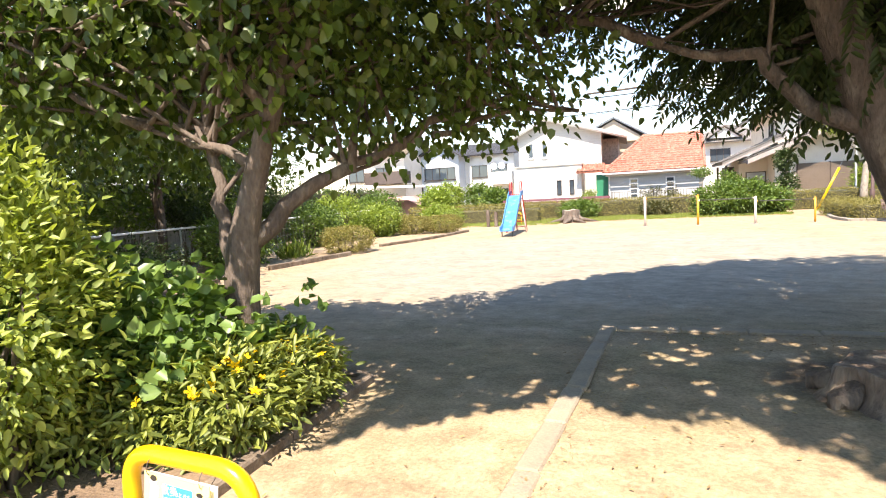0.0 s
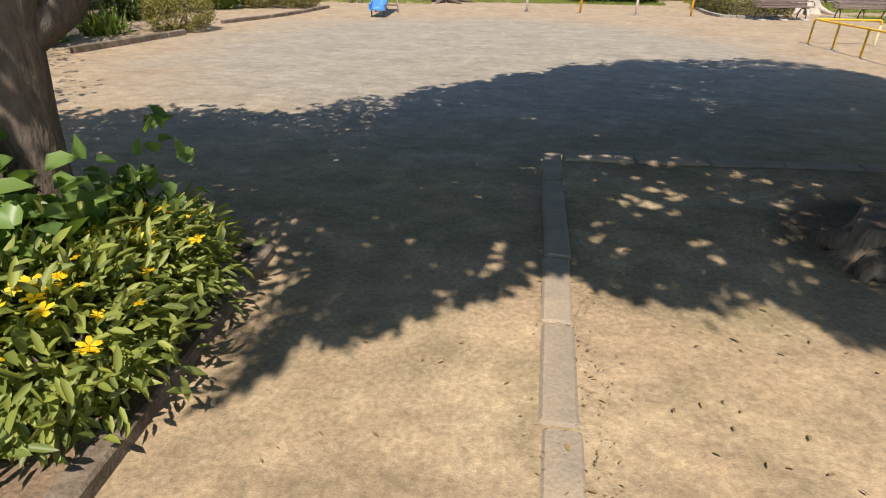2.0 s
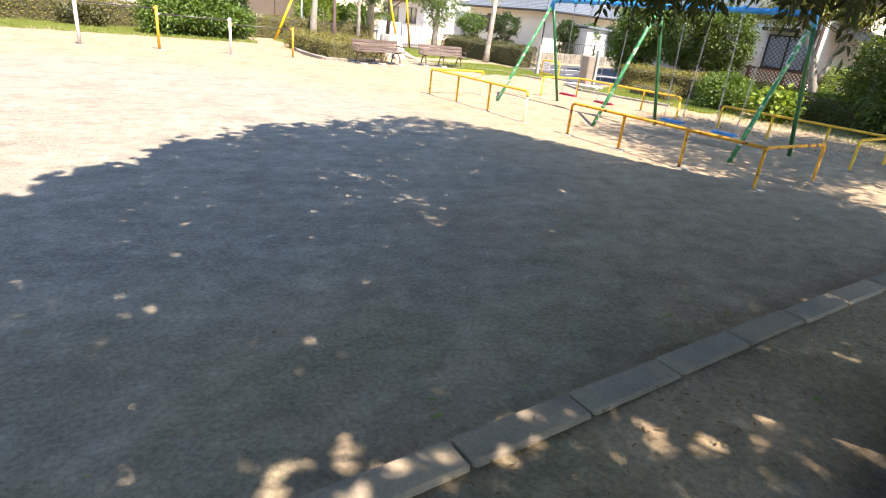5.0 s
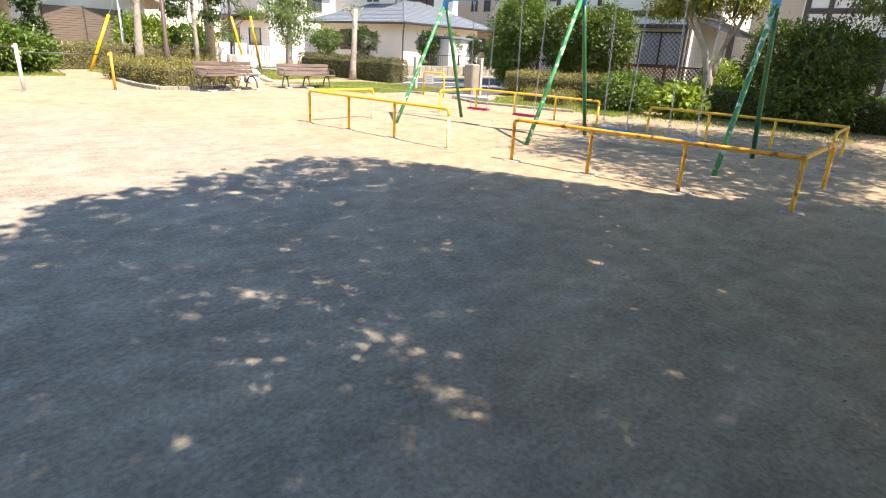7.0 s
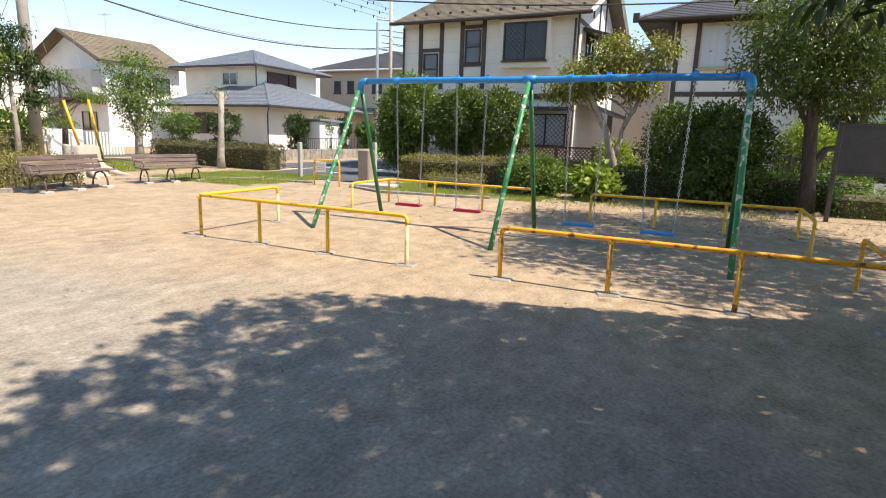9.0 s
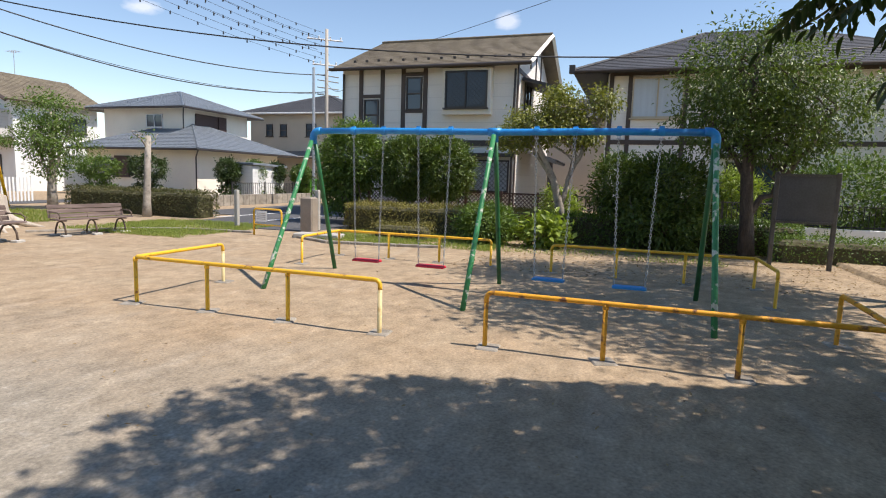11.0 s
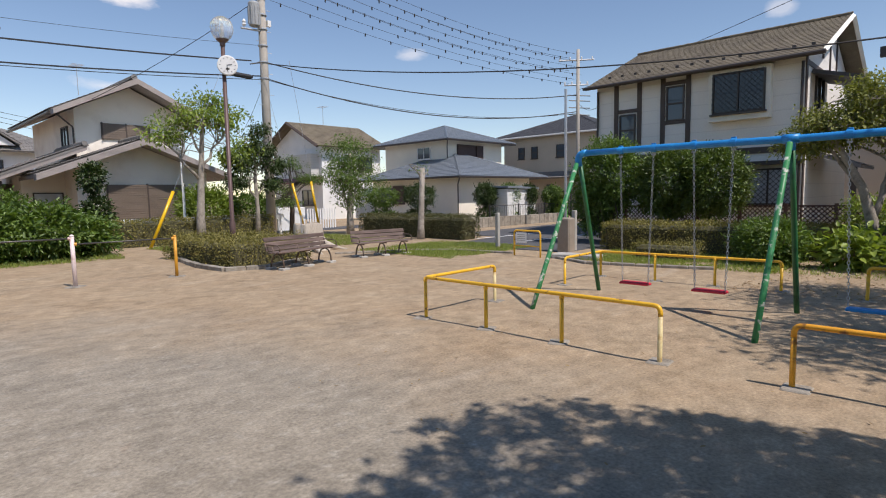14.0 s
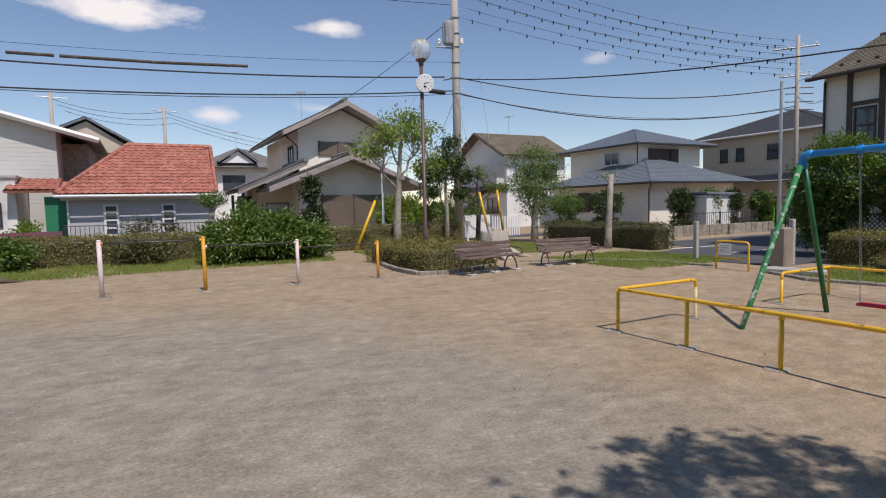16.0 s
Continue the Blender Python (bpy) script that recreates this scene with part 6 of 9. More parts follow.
# ---- trees round the playground ----
tree("light_green_tree", (16.4, 12.2, 0), [((16.4, 12.2, -0.1), 0.17), ((16.4, 12.2, 0.35), 0.13), ((16.3, 12.25, 0.9), 0.12), ((16.15, 12.45, 1.7), 0.085), ((16.0, 12.9, 2.6), 0.06), ((16.0, 13.2, 3.3), 0.03)],
     [((16.3, 12.25, 0.95), (16.5, 11.7, 2.7), 0.075), ((16.2, 12.4, 1.5), (16.3, 13.3, 2.9), 0.06), ((16.45, 11.85, 2.2), (16.6, 11.2, 3.6), 0.05), ((16.0, 12.9, 2.5), (16.2, 13.6, 3.3), 0.035)],
     [((16.2, 13.0, 3.0), (0.9, 0.75, 0.5)), ((16.3, 12.3, 3.5), (0.8, 0.65, 0.55)), ((16.5, 11.3, 3.75), (0.5, 0.4, 0.35)), ((16.2, 13.6, 2.75), (0.6, 0.5, 0.35)), ((16.5, 11.8, 2.9), (0.5, 0.45, 0.35))],
     6400, (0.095, 0.046), L_OLIVE, M_BARK_PALE, "olive green garden tree with pale forked trunks", 121, spread=0.14, hollow=0.3)
tree("dark_evergreen_tree", (15.5, 7.85, 0), [((15.5, 7.85, -0.1), 0.2), ((15.5, 7.9, 0.8), 0.15), ((15.45, 8.0, 1.9), 0.13), ((15.5, 8.0, 3.5), 0.07), ((15.5, 8.0, 4.8), 0.03)],
     [((15.5, 7.9, 0.9), (15.6, 7.0, 2.4), 0.09), ((15.5, 8.0, 1.8), (15.3, 9.0, 3.2), 0.06), ((15.45, 7.2, 1.9), (15.6, 6.3, 3.4), 0.06), ((15.5, 8.0, 2.6), (15.0, 8.4, 4.4), 0.05)],
     [((15.5, 8.1, 4.1), (1.6, 1.5, 1.2)), ((15.4, 8.7, 3.1), (1.2, 1.0, 0.8)), ((15.6, 6.7, 3.4), (1.3, 1.2, 0.9)), ((15.4, 7.4, 2.7), (1.0, 1.0, 0.6))],
     13000, (0.10, 0.042), L_BUSH, M_BARK_DARK, "dark evergreen tree beside the notice board", 122, spread=0.18, hollow=0.4)
tree("sparse_tree", (10.1, 32.3, 0), [((10.1, 32.3, -0.1), 0.2), ((10.1, 32.3, 0.9), 0.16), ((10.2, 32.3, 2.4), 0.12), ((10.3, 32.2, 4.2), 0.07), ((10.4, 32.2, 5.2), 0.03)],
     [((10.2, 32.3, 2.4), (8.6, 32.2, 4.0), 0.06), ((10.2, 32.3, 2.8), (11.4, 32.1, 4.6), 0.06), ((10.3, 32.3, 3.4), (9.4, 32.6, 5.3), 0.05)],
     [((9.9, 32.2, 4.7), (1.1, 0.9, 0.55)), ((11.1, 32.2, 4.9), (0.8, 0.7, 0.5)), ((8.9, 32.2, 4.1), (0.8, 0.6, 0.35)), ((10.6, 32.2, 5.4), (0.8, 0.7, 0.4)), ((11.6, 32.2, 3.6), (0.8, 0.7, 0.6))],
     3000, (0.13, 0.07), L_LIGHT, M_BARK_PALE, "sparse pale-trunked tree by the back hedge", 123, spread=0.17, hollow=0.2, twigs=30)
tree("dark_evergreen_tree", (12.45, 32.3, 0), [((12.45, 32.3, -0.1), 0.11), ((12.5, 32.3, 1.2), 0.085), ((12.45, 32.3, 2.4), 0.07), ((12.5, 32.3, 4.3), 0.03)],
     [((12.5, 32.3, 1.5), (11.7, 32.2, 2.9), 0.04), ((12.5, 32.3, 1.8), (13.4, 32.2, 3.0), 0.04), ((12.48, 32.3, 2.4), (12.0, 32.2, 3.9), 0.035), ((12.48, 32.3, 2.8), (13.1, 32.2, 4.2), 0.03)],
     [((12.4, 32.2, 3.9), (0.6, 0.6, 0.3)), ((11.8, 32.2, 3.1), (0.6, 0.6, 0.32)), ((13.2, 32.2, 3.1), (0.6, 0.6, 0.3)), ((12.6, 32.1, 4.5), (0.4, 0.4, 0.3)), ((11.6, 32.2, 2.4), (0.45, 0.45, 0.25)), ((13.1, 32.2, 2.3), (0.5, 0.5, 0.22)), ((12.9, 32.2, 3.7), (0.55, 0.5, 0.25))],
     3600, (0.14, 0.055), L_DARK, M_BARK_PALE, "dark evergreen tree with a pale stem by the utility pole", 124, spread=0.13, hollow=0.3, twigs=30)
tree("layered_garden_pine", (15.2, 34.2, 0), [((15.2, 34.2, -0.1), 0.13), ((15.3, 34.2, 1.5), 0.1), ((15.2, 34.2, 3.6), 0.04)],
     [((15.3, 34.2, 1.6), (14.2, 34.0, 2.0), 0.04), ((15.3, 34.2, 2.2), (16.3, 34.0, 2.6), 0.04)],
     [((14.4, 34.0, 2.1), (0.9, 0.7, 0.22)), ((16.1, 34.0, 2.6), (0.8, 0.7, 0.22)), ((15.2, 34.1, 3.3), (0.8, 0.7, 0.3)), ((14.8, 34.0, 1.5), (0.9, 0.7, 0.22))],
     3200, (0.09, 0.03), L_MID, M_BARK_DARK, "garden pine clipped into flat layers", 125, spread=0.1, hollow=0.2)
tree("round_green_tree", (16.4, 31.2, 0), [((16.4, 31.2, -0.1), 0.2), ((16.4, 31.2, 0.8), 0.15), ((16.5, 31.2, 2.2), 0.1), ((16.5, 31.2, 3.8), 0.04)],
     [((16.4, 31.2, 1.0), (15.7, 31.1, 2.8), 0.06), ((16.4, 31.2, 1.2), (17.3, 31.1, 3.0), 0.06)],
     [((16.4, 31.1, 3.6), (1.1, 0.95, 0.8)), ((15.8, 31.1, 2.6), (0.9, 0.8, 0.6)), ((17.1, 31.1, 2.6), (1.0, 0.8, 0.7)), ((16.5, 31.1, 1.8), (0.8, 0.7, 0.6))],
     5200, (0.10, 0.05), L_MID, M_BARK_PALE, "round-headed green tree by the hedge", 126, spread=0.16, hollow=0.35)
for k, (x, y, h, label) in enumerate(((16.0, 26.2, 2.75, "bare topped trunk of a cut-back tree"), (2.95, 33.9, 2.2, "bare topped trunk of a young street tree"))):
    tree("topped_tree", (x, y, 0), [((x, y, -0.1), 0.17), ((x + 0.02, y, 0.5), 0.13), ((x + 0.08, y, 1.4), 0.11), ((x + 0.16, y, h), 0.10)],
         [((x + 0.1, y, h - 0.4), (x - 0.5, y, h + 0.1), 0.03), ((x + 0.14, y, h - 0.5), (x + 0.6, y, h + 0.1), 0.03)], [((x + 0.1, y, h), (0.45, 0.4, 0.18))], 40 if k == 0 else 700, (0.09, 0.05), L_MID, M_BARK_PALE, label, 127 + k, twigs=4, spread=0.12, per=8)


# ---- great bleached stump by the benches, and two more stumps ----
def stump(name, x, y, z, r, h, label, seed, bark, roots=7, reach=1.0, top=None):
    rs = RT(seed)
    root = thing(name, (x, y, z), label, "tree stump")
    g = Geo()
    seg = 28
    levels = ((-0.08, 1.5), (0.0, 1.36), (0.12 * h, 1.2), (0.3 * h, 1.07), (0.6 * h, 1.0), (0.95 * h, 0.98), (h, 0.94))
    flute = rs.uniform(0, 6.28, 4)
    for dz, f in levels:
        for k in range(seg):
            a = 2 * math.pi * k / seg
            rr = r * f * (1 + (0.05 + 0.1 * max(0, 1 - dz / h)) * math.sin(5 * a + flute[0]) + 0.04 * math.sin(9 * a + flute[1]))
            g.v.append((x + rr * math.cos(a), y + rr * math.sin(a), z + dz + 0.03 * math.sin(3 * a + flute[2]) * (dz / h)))
    for i in range(len(levels) - 1):
        for k in range(seg):
            a, b = i * seg + k, i * seg + (k + 1) % seg
            g.f.append((a, b, b + seg, a + seg))
    g.make("bole", bark, root, "", True)
    t = Geo()
    e = len(levels) - 1
    rim = [Vector(g.v[e * seg + k]) for k in range(seg)]
    cen = sum(rim, Vector()) / seg
    t.add(rim + [cen.lerp(p, 0.5) - Vector((0, 0, 0.012)) for p in rim] + [cen - Vector((0, 0, 0.02))], [(k, (k + 1) % seg, seg + (k + 1) % seg, seg + k) for k in range(seg)] + [(seg + k, seg + (k + 1) % seg, 2 * seg) for k in range(seg)])
    t.make("cut_face", top or M_STUMPTOP, root)
    for k in range(roots):
        a = 2 * math.pi * k / roots + rs.uniform(-0.25, 0.25)
        d = Vector((math.cos(a), math.sin(a), 0))
        s = d.cross(Vector((0, 0, 1))) * rs.uniform(-0.2, 0.2)
        ln = reach * rs.uniform(0.6, 1.2)
        c = Vector((x, y, z))
        Geo().tube([c + d * r * 0.8 + Vector((0, 0, h * 0.55)), c + d * r * 1.15 + Vector((0, 0, h * 0.25)), c + d * (r * 1.3 + ln * 0.4) + s * ln + Vector((0, 0, 0.08)), c + d * (r * 1.3 + ln) + s * 2 * ln + Vector((0, 0, -0.02))], [r * 0.22, r * 0.27, r * 0.17, r * 0.06], 8).make("root", bark, root, "", True)
    return root


stump("bleached_stump", 10.85, 26.05, 0, 0.44, 0.86, "large bleached tree stump with spreading roots by the benches", 141, M_STUMP, 8, 1.0)
stump("old_stump", -3.5, 28.6, 0, 0.42, 0.62, "large brown tree stump near the slide", 142, M_BARK, 7, 0.8)

stump("root_stump", 1.18, 4.42, 0.06, 0.36, 0.26, "low fluted weathered stump beside the big tree", 143, M_STUMP_BROWN, 5, 0.06, M_STUMP_BROWN)

# ---- fallen leaves and litter ----
def fallen(n, box, size, material, label, seed, near=None):
    rs = RT(seed)
    P = np.c_[rs.uniform(box[0], box[1], n), rs.uniform(box[2], box[3], n), np.zeros(n)]
    if near is not None:
        P[:, 0] = near(P[:, 1]) + np.abs(rs.normal(0, 0.10, n)) * rs.choice([-1, 1], n)
    P[:, 2] = [ground_height(x, y) + 0.012 for x, y in P[:, :2]]
    D = rs.normal(0, 1, (n, 3)) * np.array([1, 1, 0.15])
    N = np.array([0, 0, 1.0]) + rs.normal(0, 0.25, (n, 3))
    s = rs.uniform(0.5, 1.2, n)
    return tagged(leaf_part("fallen_leaves", [leaf_arrays(P, D, N, size * s, size * 0.4 * s, 0.25, -0.1, True)], material, None), label, "leaf litter", "", "stuff")


fallen(520, (-2.6, 3.5, 0.6, 9.0), 0.032, L_DRY, "scattered dry brown leaves on the sand", 151)
fallen(800, (0, 1, 0.5, 6.0), 0.020, L_DRY, "dry leaf crumbs gathered along the kerb", 152, lambda y: -1.27 + 0.085 * y)
blades("grass", [(13.4, 15.9, 8.5, 13.4)], 2600, 0.07, L_GRASS, "thin worn grass under the trees", "grass", 8)
fallen(2600, (10.8, 15.9, 5.5, 13.6), 0.06, L_DRY, "brown leaf litter under the trees behind the swings", 155)
fallen(300, (3, 12, 7.5, 16), 0.04, L_DRY, "scattered dry brown leaves on the sand", 153)
fallen(420, (-0.6, 4.0, 5.75, 6.16), 0.035, L_DRY, "dry brown leaves caught along the cross kerb", 156)
fallen(160, (-1.2, 3.2, 2.0, 5.8), 0.05, L_DRY, "curled brown leaves and twigs on the terrace", 157)
fallen(26, (-0.5, 3.5, 5.6, 6.9), 0.07, L_LIGHT, "a few fresh yellow-green fallen leaves", 154)

# ---- timber-framed house behind the swings ----
def timbered_house():
    hs = thing("timbered_house", (24.8, 17.9, 0), "two-storey ivory panelled house with dark brown timber trims", "house")
    x0, x1, y0, y1, ez = 21.0, 28.8, 14.55, 21.42, 5.72
    g = Geo()
    g.box(((x0 + x1) / 2, (y0 + y1) / 2, ez / 2), (x1 - x0, y1 - y0, ez))
    g.make("wall", M_PANEL, hs)
    g = Geo()
    prism(g, [(x0 + 0.01, ez), (x1 - 0.01, ez), ((x0 + x1) / 2 + 0.1, 7.38)], "y", y0 + 0.004, y1 - 0.004)
    g.make("gable_wall", M_PANEL, hs)
    rx = (x0 + x1) / 2 + 0.1
    g = Geo()
    roof_plane(g, (x0 - 0.55, y1 + 0.22, 5.62), (x0 - 0.55, y0 - 0.55, 5.62), (rx, y1 + 0.22, 7.58), (rx, y0 - 0.55, 7.58), 0.45, 0.22, 0.0, 0.014)
    roof_plane(g, (x1 + 0.55, y0 - 0.55, 5.62), (x1 + 0.55, y1 + 0.22, 5.62), (rx, y0 - 0.55, 7.58), (rx, y1 + 0.22, 7.58), 0.45, 0.22, 0.0, 0.014)
    roof = g.make("roof", M_SLATE_BROWN, hs)
    cap = Geo()
    ridge_caps(cap, (rx, y0 - 0.55, 7.61), (rx, y1 + 0.22, 7.61), 0.07)
    cap.make("ridge", M_SLATE_BROWN, roof)
    for k in range(14):
        Geo().box((x0 - 0.1, y0 - 0.2 + 0.5 * k, 5.95), (0.05, 0.1, 0.08)).make("snow_guard", M_FRAME_D, roof)
    Geo().tube([(x0 - 0.62, y0 - 0.6, 5.58), (x0 - 0.62, y1 + 0.25, 5.58)], 0.06, 8).make("gutter", M_FRAME_D, hs)
    for y in (y0 - 0.55,):
        b = Geo()
        for a, c in (((x0 - 0.6, y, 5.58), (rx, y, 7.53)), ((rx, y, 7.53), (x1 + 0.6, y, 5.58))):
            b.tube([a, c], 0.09, 4)
        b.make("barge_board", M_IVORY, hs)
    for y, z0, z1 in ((20.62, 3.2, 5.7), (19.72, 3.2, 5.7), (18.86, 3.2, 5.7), (17.98, 3.2, 5.7)):
        trim(hs, "timber_post", (x0, y, (z0 + z1) / 2), 0.16, z1 - z0, "x-", M_TIMBER)
    for y, z, w in ((20.17, 4.65, 0.74), (18.42, 4.08, 0.72), (18.42, 5.42, 0.72)):
        trim(hs, "timber_rail", (x0, y, z), w, 0.13, "x-", M_TIMBER)
    trim(hs, "string_course", (x0, 17.9, 2.92), 6.7, 0.2, "x-", M_TIMBER, 0.05)
    window(hs, (x0, 20.17, 3.95), 0.62, 1.15, "x-", M_FRAME_D, M_GLASS, 1, False, False, 1)
    window(hs, (x0, 18.42, 4.72), 0.62, 1.2, "x-", M_FRAME_D, M_GLASS, 1, False, False, 1)
    bay = Geo()
    slab(bay, (x0, 16.3, 4.72), 1.8, 1.62, 0.35, "x-")
    bay.make("bay_box", M_IVORY, hs, "projecting bay window box")
    window(hs, (x0 - 0.35, 16.3, 4.78), 1.55, 1.28, "x-", M_FRAME_D, M_GLASS, 2, True, True, 0, "bay window with a diamond grille")
    trim(hs, "bay_hood", (x0 - 0.3, 16.3, 5.58), 2.0, 0.06, "x-", M_FRAME_D, 0.25)
    window(hs, (x0, 15.45, 1.75), 1.5, 1.15, "x-", M_FRAME_D, M_CURTAIN, 2, True, True, 0, "window with a diamond grille")
    trim(hs, "window_hood", (x0, 15.45, 2.5), 1.9, 0.12, "x-", M_FRAME_D, 0.3)
    downpipe(hs, [(x0 - 0.05, y0 + 0.06, 5.5), (x0 - 0.08, y0 + 0.06, 3.0), (x0 - 0.08, y0 + 0.06, 0.1)])
    downpipe(hs, [(x0 - 0.05, y1 - 0.06, 5.5), (x0 - 0.08, y1 - 0.06, 3.0), (x0 - 0.08, y1 - 0.06, 0.1)])
    # side porch and balcony on the gable end
    trim(hs, "corner_post", (x0 + 0.1, y0, 2.9), 0.18, 5.7, "y-", M_TIMBER)
    for k, z in enumerate((3.0, 5.5)):
        trim(hs, "side_rail", (23.0, y0, z), 3.6, 0.14, "y-", M_TIMBER)
    for k in range(3):
        trim(hs, "gable_stud", (23.4 + 1.2 * k, y0, 6.4), 0.12, 1.4 if k else 0.9, "y-", M_TIMBER)
    window(hs, (23.0, y0, 4.6), 1.2, 1.5, "y-", M_FRAME_D, M_GLASS, 2, False, False)
    Geo().box((23.0, y0 - 0.5, 3.45), (2.0, 1.0, 0.12)).make("balcony_floor", M_TIMBER, hs)
    for k in range(13):
        Geo().tube([(22.05 + 0.158 * k, y0 - 0.97, 3.5), (22.05 + 0.158 * k, y0 - 0.97, 4.3)], 0.012, 5).make("baluster", M_FRAME_D, hs)
    Geo().tube([(22.0, y0 - 0.97, 4.33), (24.0, y0 - 0.97, 4.33)], 0.025, 6).make("balcony_rail", M_FRAME_D, hs)
    g = Geo()
    roof_plane(g, (21.7, y0 - 1.3, 5.0), (24.4, y0 - 1.3, 5.0), (21.7, y0 - 0.05, 5.35), (24.4, y0 - 0.05, 5.35), 0.3, 0.2, 0.0, 0.01)
    g.make("balcony_canopy", M_SLATE_DARK, hs)
    g = Geo()
    roof_plane(g, (21.6, y0 - 1.4, 2.35), (24.6, y0 - 1.4, 2.35), (21.6, y0 - 0.05, 2.85), (24.6, y0 - 0.05, 2.85), 0.27, 0.25, 0.02, 0.015)
    g.make("porch_roof", M_TILE_GREY, hs)
    Geo().box((21.8, y0 - 1.2, 1.2), (0.16, 0.16, 2.4)).make("porch_post", M_TIMBER, hs)
    return hs


timbered_house()


def slate_house():
    hs = thing("slate_roofed_house", (26.5, 7.0, 0), "two-storey off-white house with a dark slate hipped roof", "house")
    x0, x1, y0, y1, ez = 22.5, 31.0, 1.0, 11.55, 5.5
    Geo().box(((x0 + x1) / 2, (y0 + y1) / 2, ez / 2), (x1 - x0, y1 - y0, ez)).make("wall", M_PANEL, hs)
    ex0, ex1, ey0, ey1, rz = x0 - 0.75, x1 + 0.75, y0 - 0.75, y1 + 1.2, 7.75
    ra, rb = ((ex0 + ex1) / 2, ey1 - 4.6, rz), ((ex0 + ex1) / 2, ey0 + 4.4, rz)
    g = Geo()
    roof_plane(g, (ex0, ey1, ez), (ex0, ey0, ez), ra, rb, 0.45, 0.22, 0.0, 0.014)
    roof_plane(g, (ex1, ey0, ez), (ex1, ey1, ez), rb, ra, 0.45, 0.22, 0.0, 0.014)
    roof_plane(g, (ex1, ey1, ez), (ex0, ey1, ez), ra, ra, 0.45, 0.22, 0.0, 0.014)
    roof_plane(g, (ex0, ey0, ez), (ex1, ey0, ez), rb, rb, 0.45, 0.22, 0.0, 0.014)
    roof = g.make("roof", M_SLATE_DARK, hs)
    cap = Geo()
    ridge_caps(cap, (ex0, ey1, ez + 0.03), ra, 0.06)
    ridge_caps(cap, ra, rb, 0.06)
    cap.make("ridge", M_SLATE_DARK, roof)
    Geo().tube([(ex0 - 0.05, ey1 + 0.05, ez - 0.03), (ex0 - 0.05, ey0, ez - 0.03)], 0.06, 8).make("gutter", M_FRAME_D, hs)
    Geo().box((ex0 - 0.02, ey1, ez + 0.05), (0.2, 0.2, 0.28)).make("gutter_box", M_FRAME_D, hs)
    for y in (11.42, 10.78, 8.95):
        trim(hs, "timber_post", (x0, y, 2.9), 0.15, 5.4, "x-", M_TIMBER)
    for z in (3.1, 5.5):
        trim(hs, "timber_rail", (x0, 6.3, z), 10.3, 0.16, "x-", M_TIMBER, 0.036)
    window(hs, (x0, 9.85, 4.65), 1.7, 1.4, "x-", mat("beige_window_frame", (0.5, 0.42, 0.3), 0.5, 0.05), M_CURTAIN, 2, False, True, 0, "sliding window with pale curtains")
    window(hs, (x0, 6.4, 4.6), 1.7, 1.3, "x-", M_FRAME_D, M_GLASS, 2)
    window(hs, (x0, 9.9, 1.7), 1.7, 1.3, "x-", M_FRAME_D, M_GLASS, 2)
    window(hs, (x0, 6.6, 1.5), 1.8, 1.9, "x-", M_FRAME_D, M_GLASS, 2)
    trim(hs, "window_hood", (x0, 6.6, 2.65), 2.2, 0.12, "x-", M_TIMBER, 0.3)
    trim(hs, "meter_box", (x0, 8.3, 1.9), 0.3, 0.2, "x-", M_CONC2, 0.12)
    return hs


slate_house()

# ---- blue-tiled house with its low wing, beyond the gate ----
def tiled_hip(g, x0, x1, y0, y1, ez, rz, tile=0.27):
    """A hipped roof over a rectangle; the ridge runs along its longer side."""
    w, d = x1 - x0, y1 - y0
    s = min(w, d) / 2
    if w >= d:
        ra, rb = (x0 + s, (y0 + y1) / 2, rz), (x1 - s, (y0 + y1) / 2, rz)
    else:
        ra, rb = ((x0 + x1) / 2, y0 + s, rz), ((x0 + x1) / 2, y1 - s, rz)
    A, B, C, D = (x0, y0, ez), (x1, y0, ez), (x1, y1, ez), (x0, y1, ez)
    if w >= d:
        faces = ((A, B, ra, rb), (C, D, rb, ra), (B, C, rb, rb), (D, A, ra, ra))
        hips = ((A, ra), (D, ra), (B, rb), (C, rb))
    else:
        faces = ((A, B, ra, ra), (C, D, rb, rb), (B, C, ra, rb), (D, A, rb, ra))
        hips = ((A, ra), (B, ra), (C, rb), (D, rb))
    for f in faces:
        roof_plane(g, *f, tile, 0.27, 0.03, 0.02)
    return hips, (ra, rb)


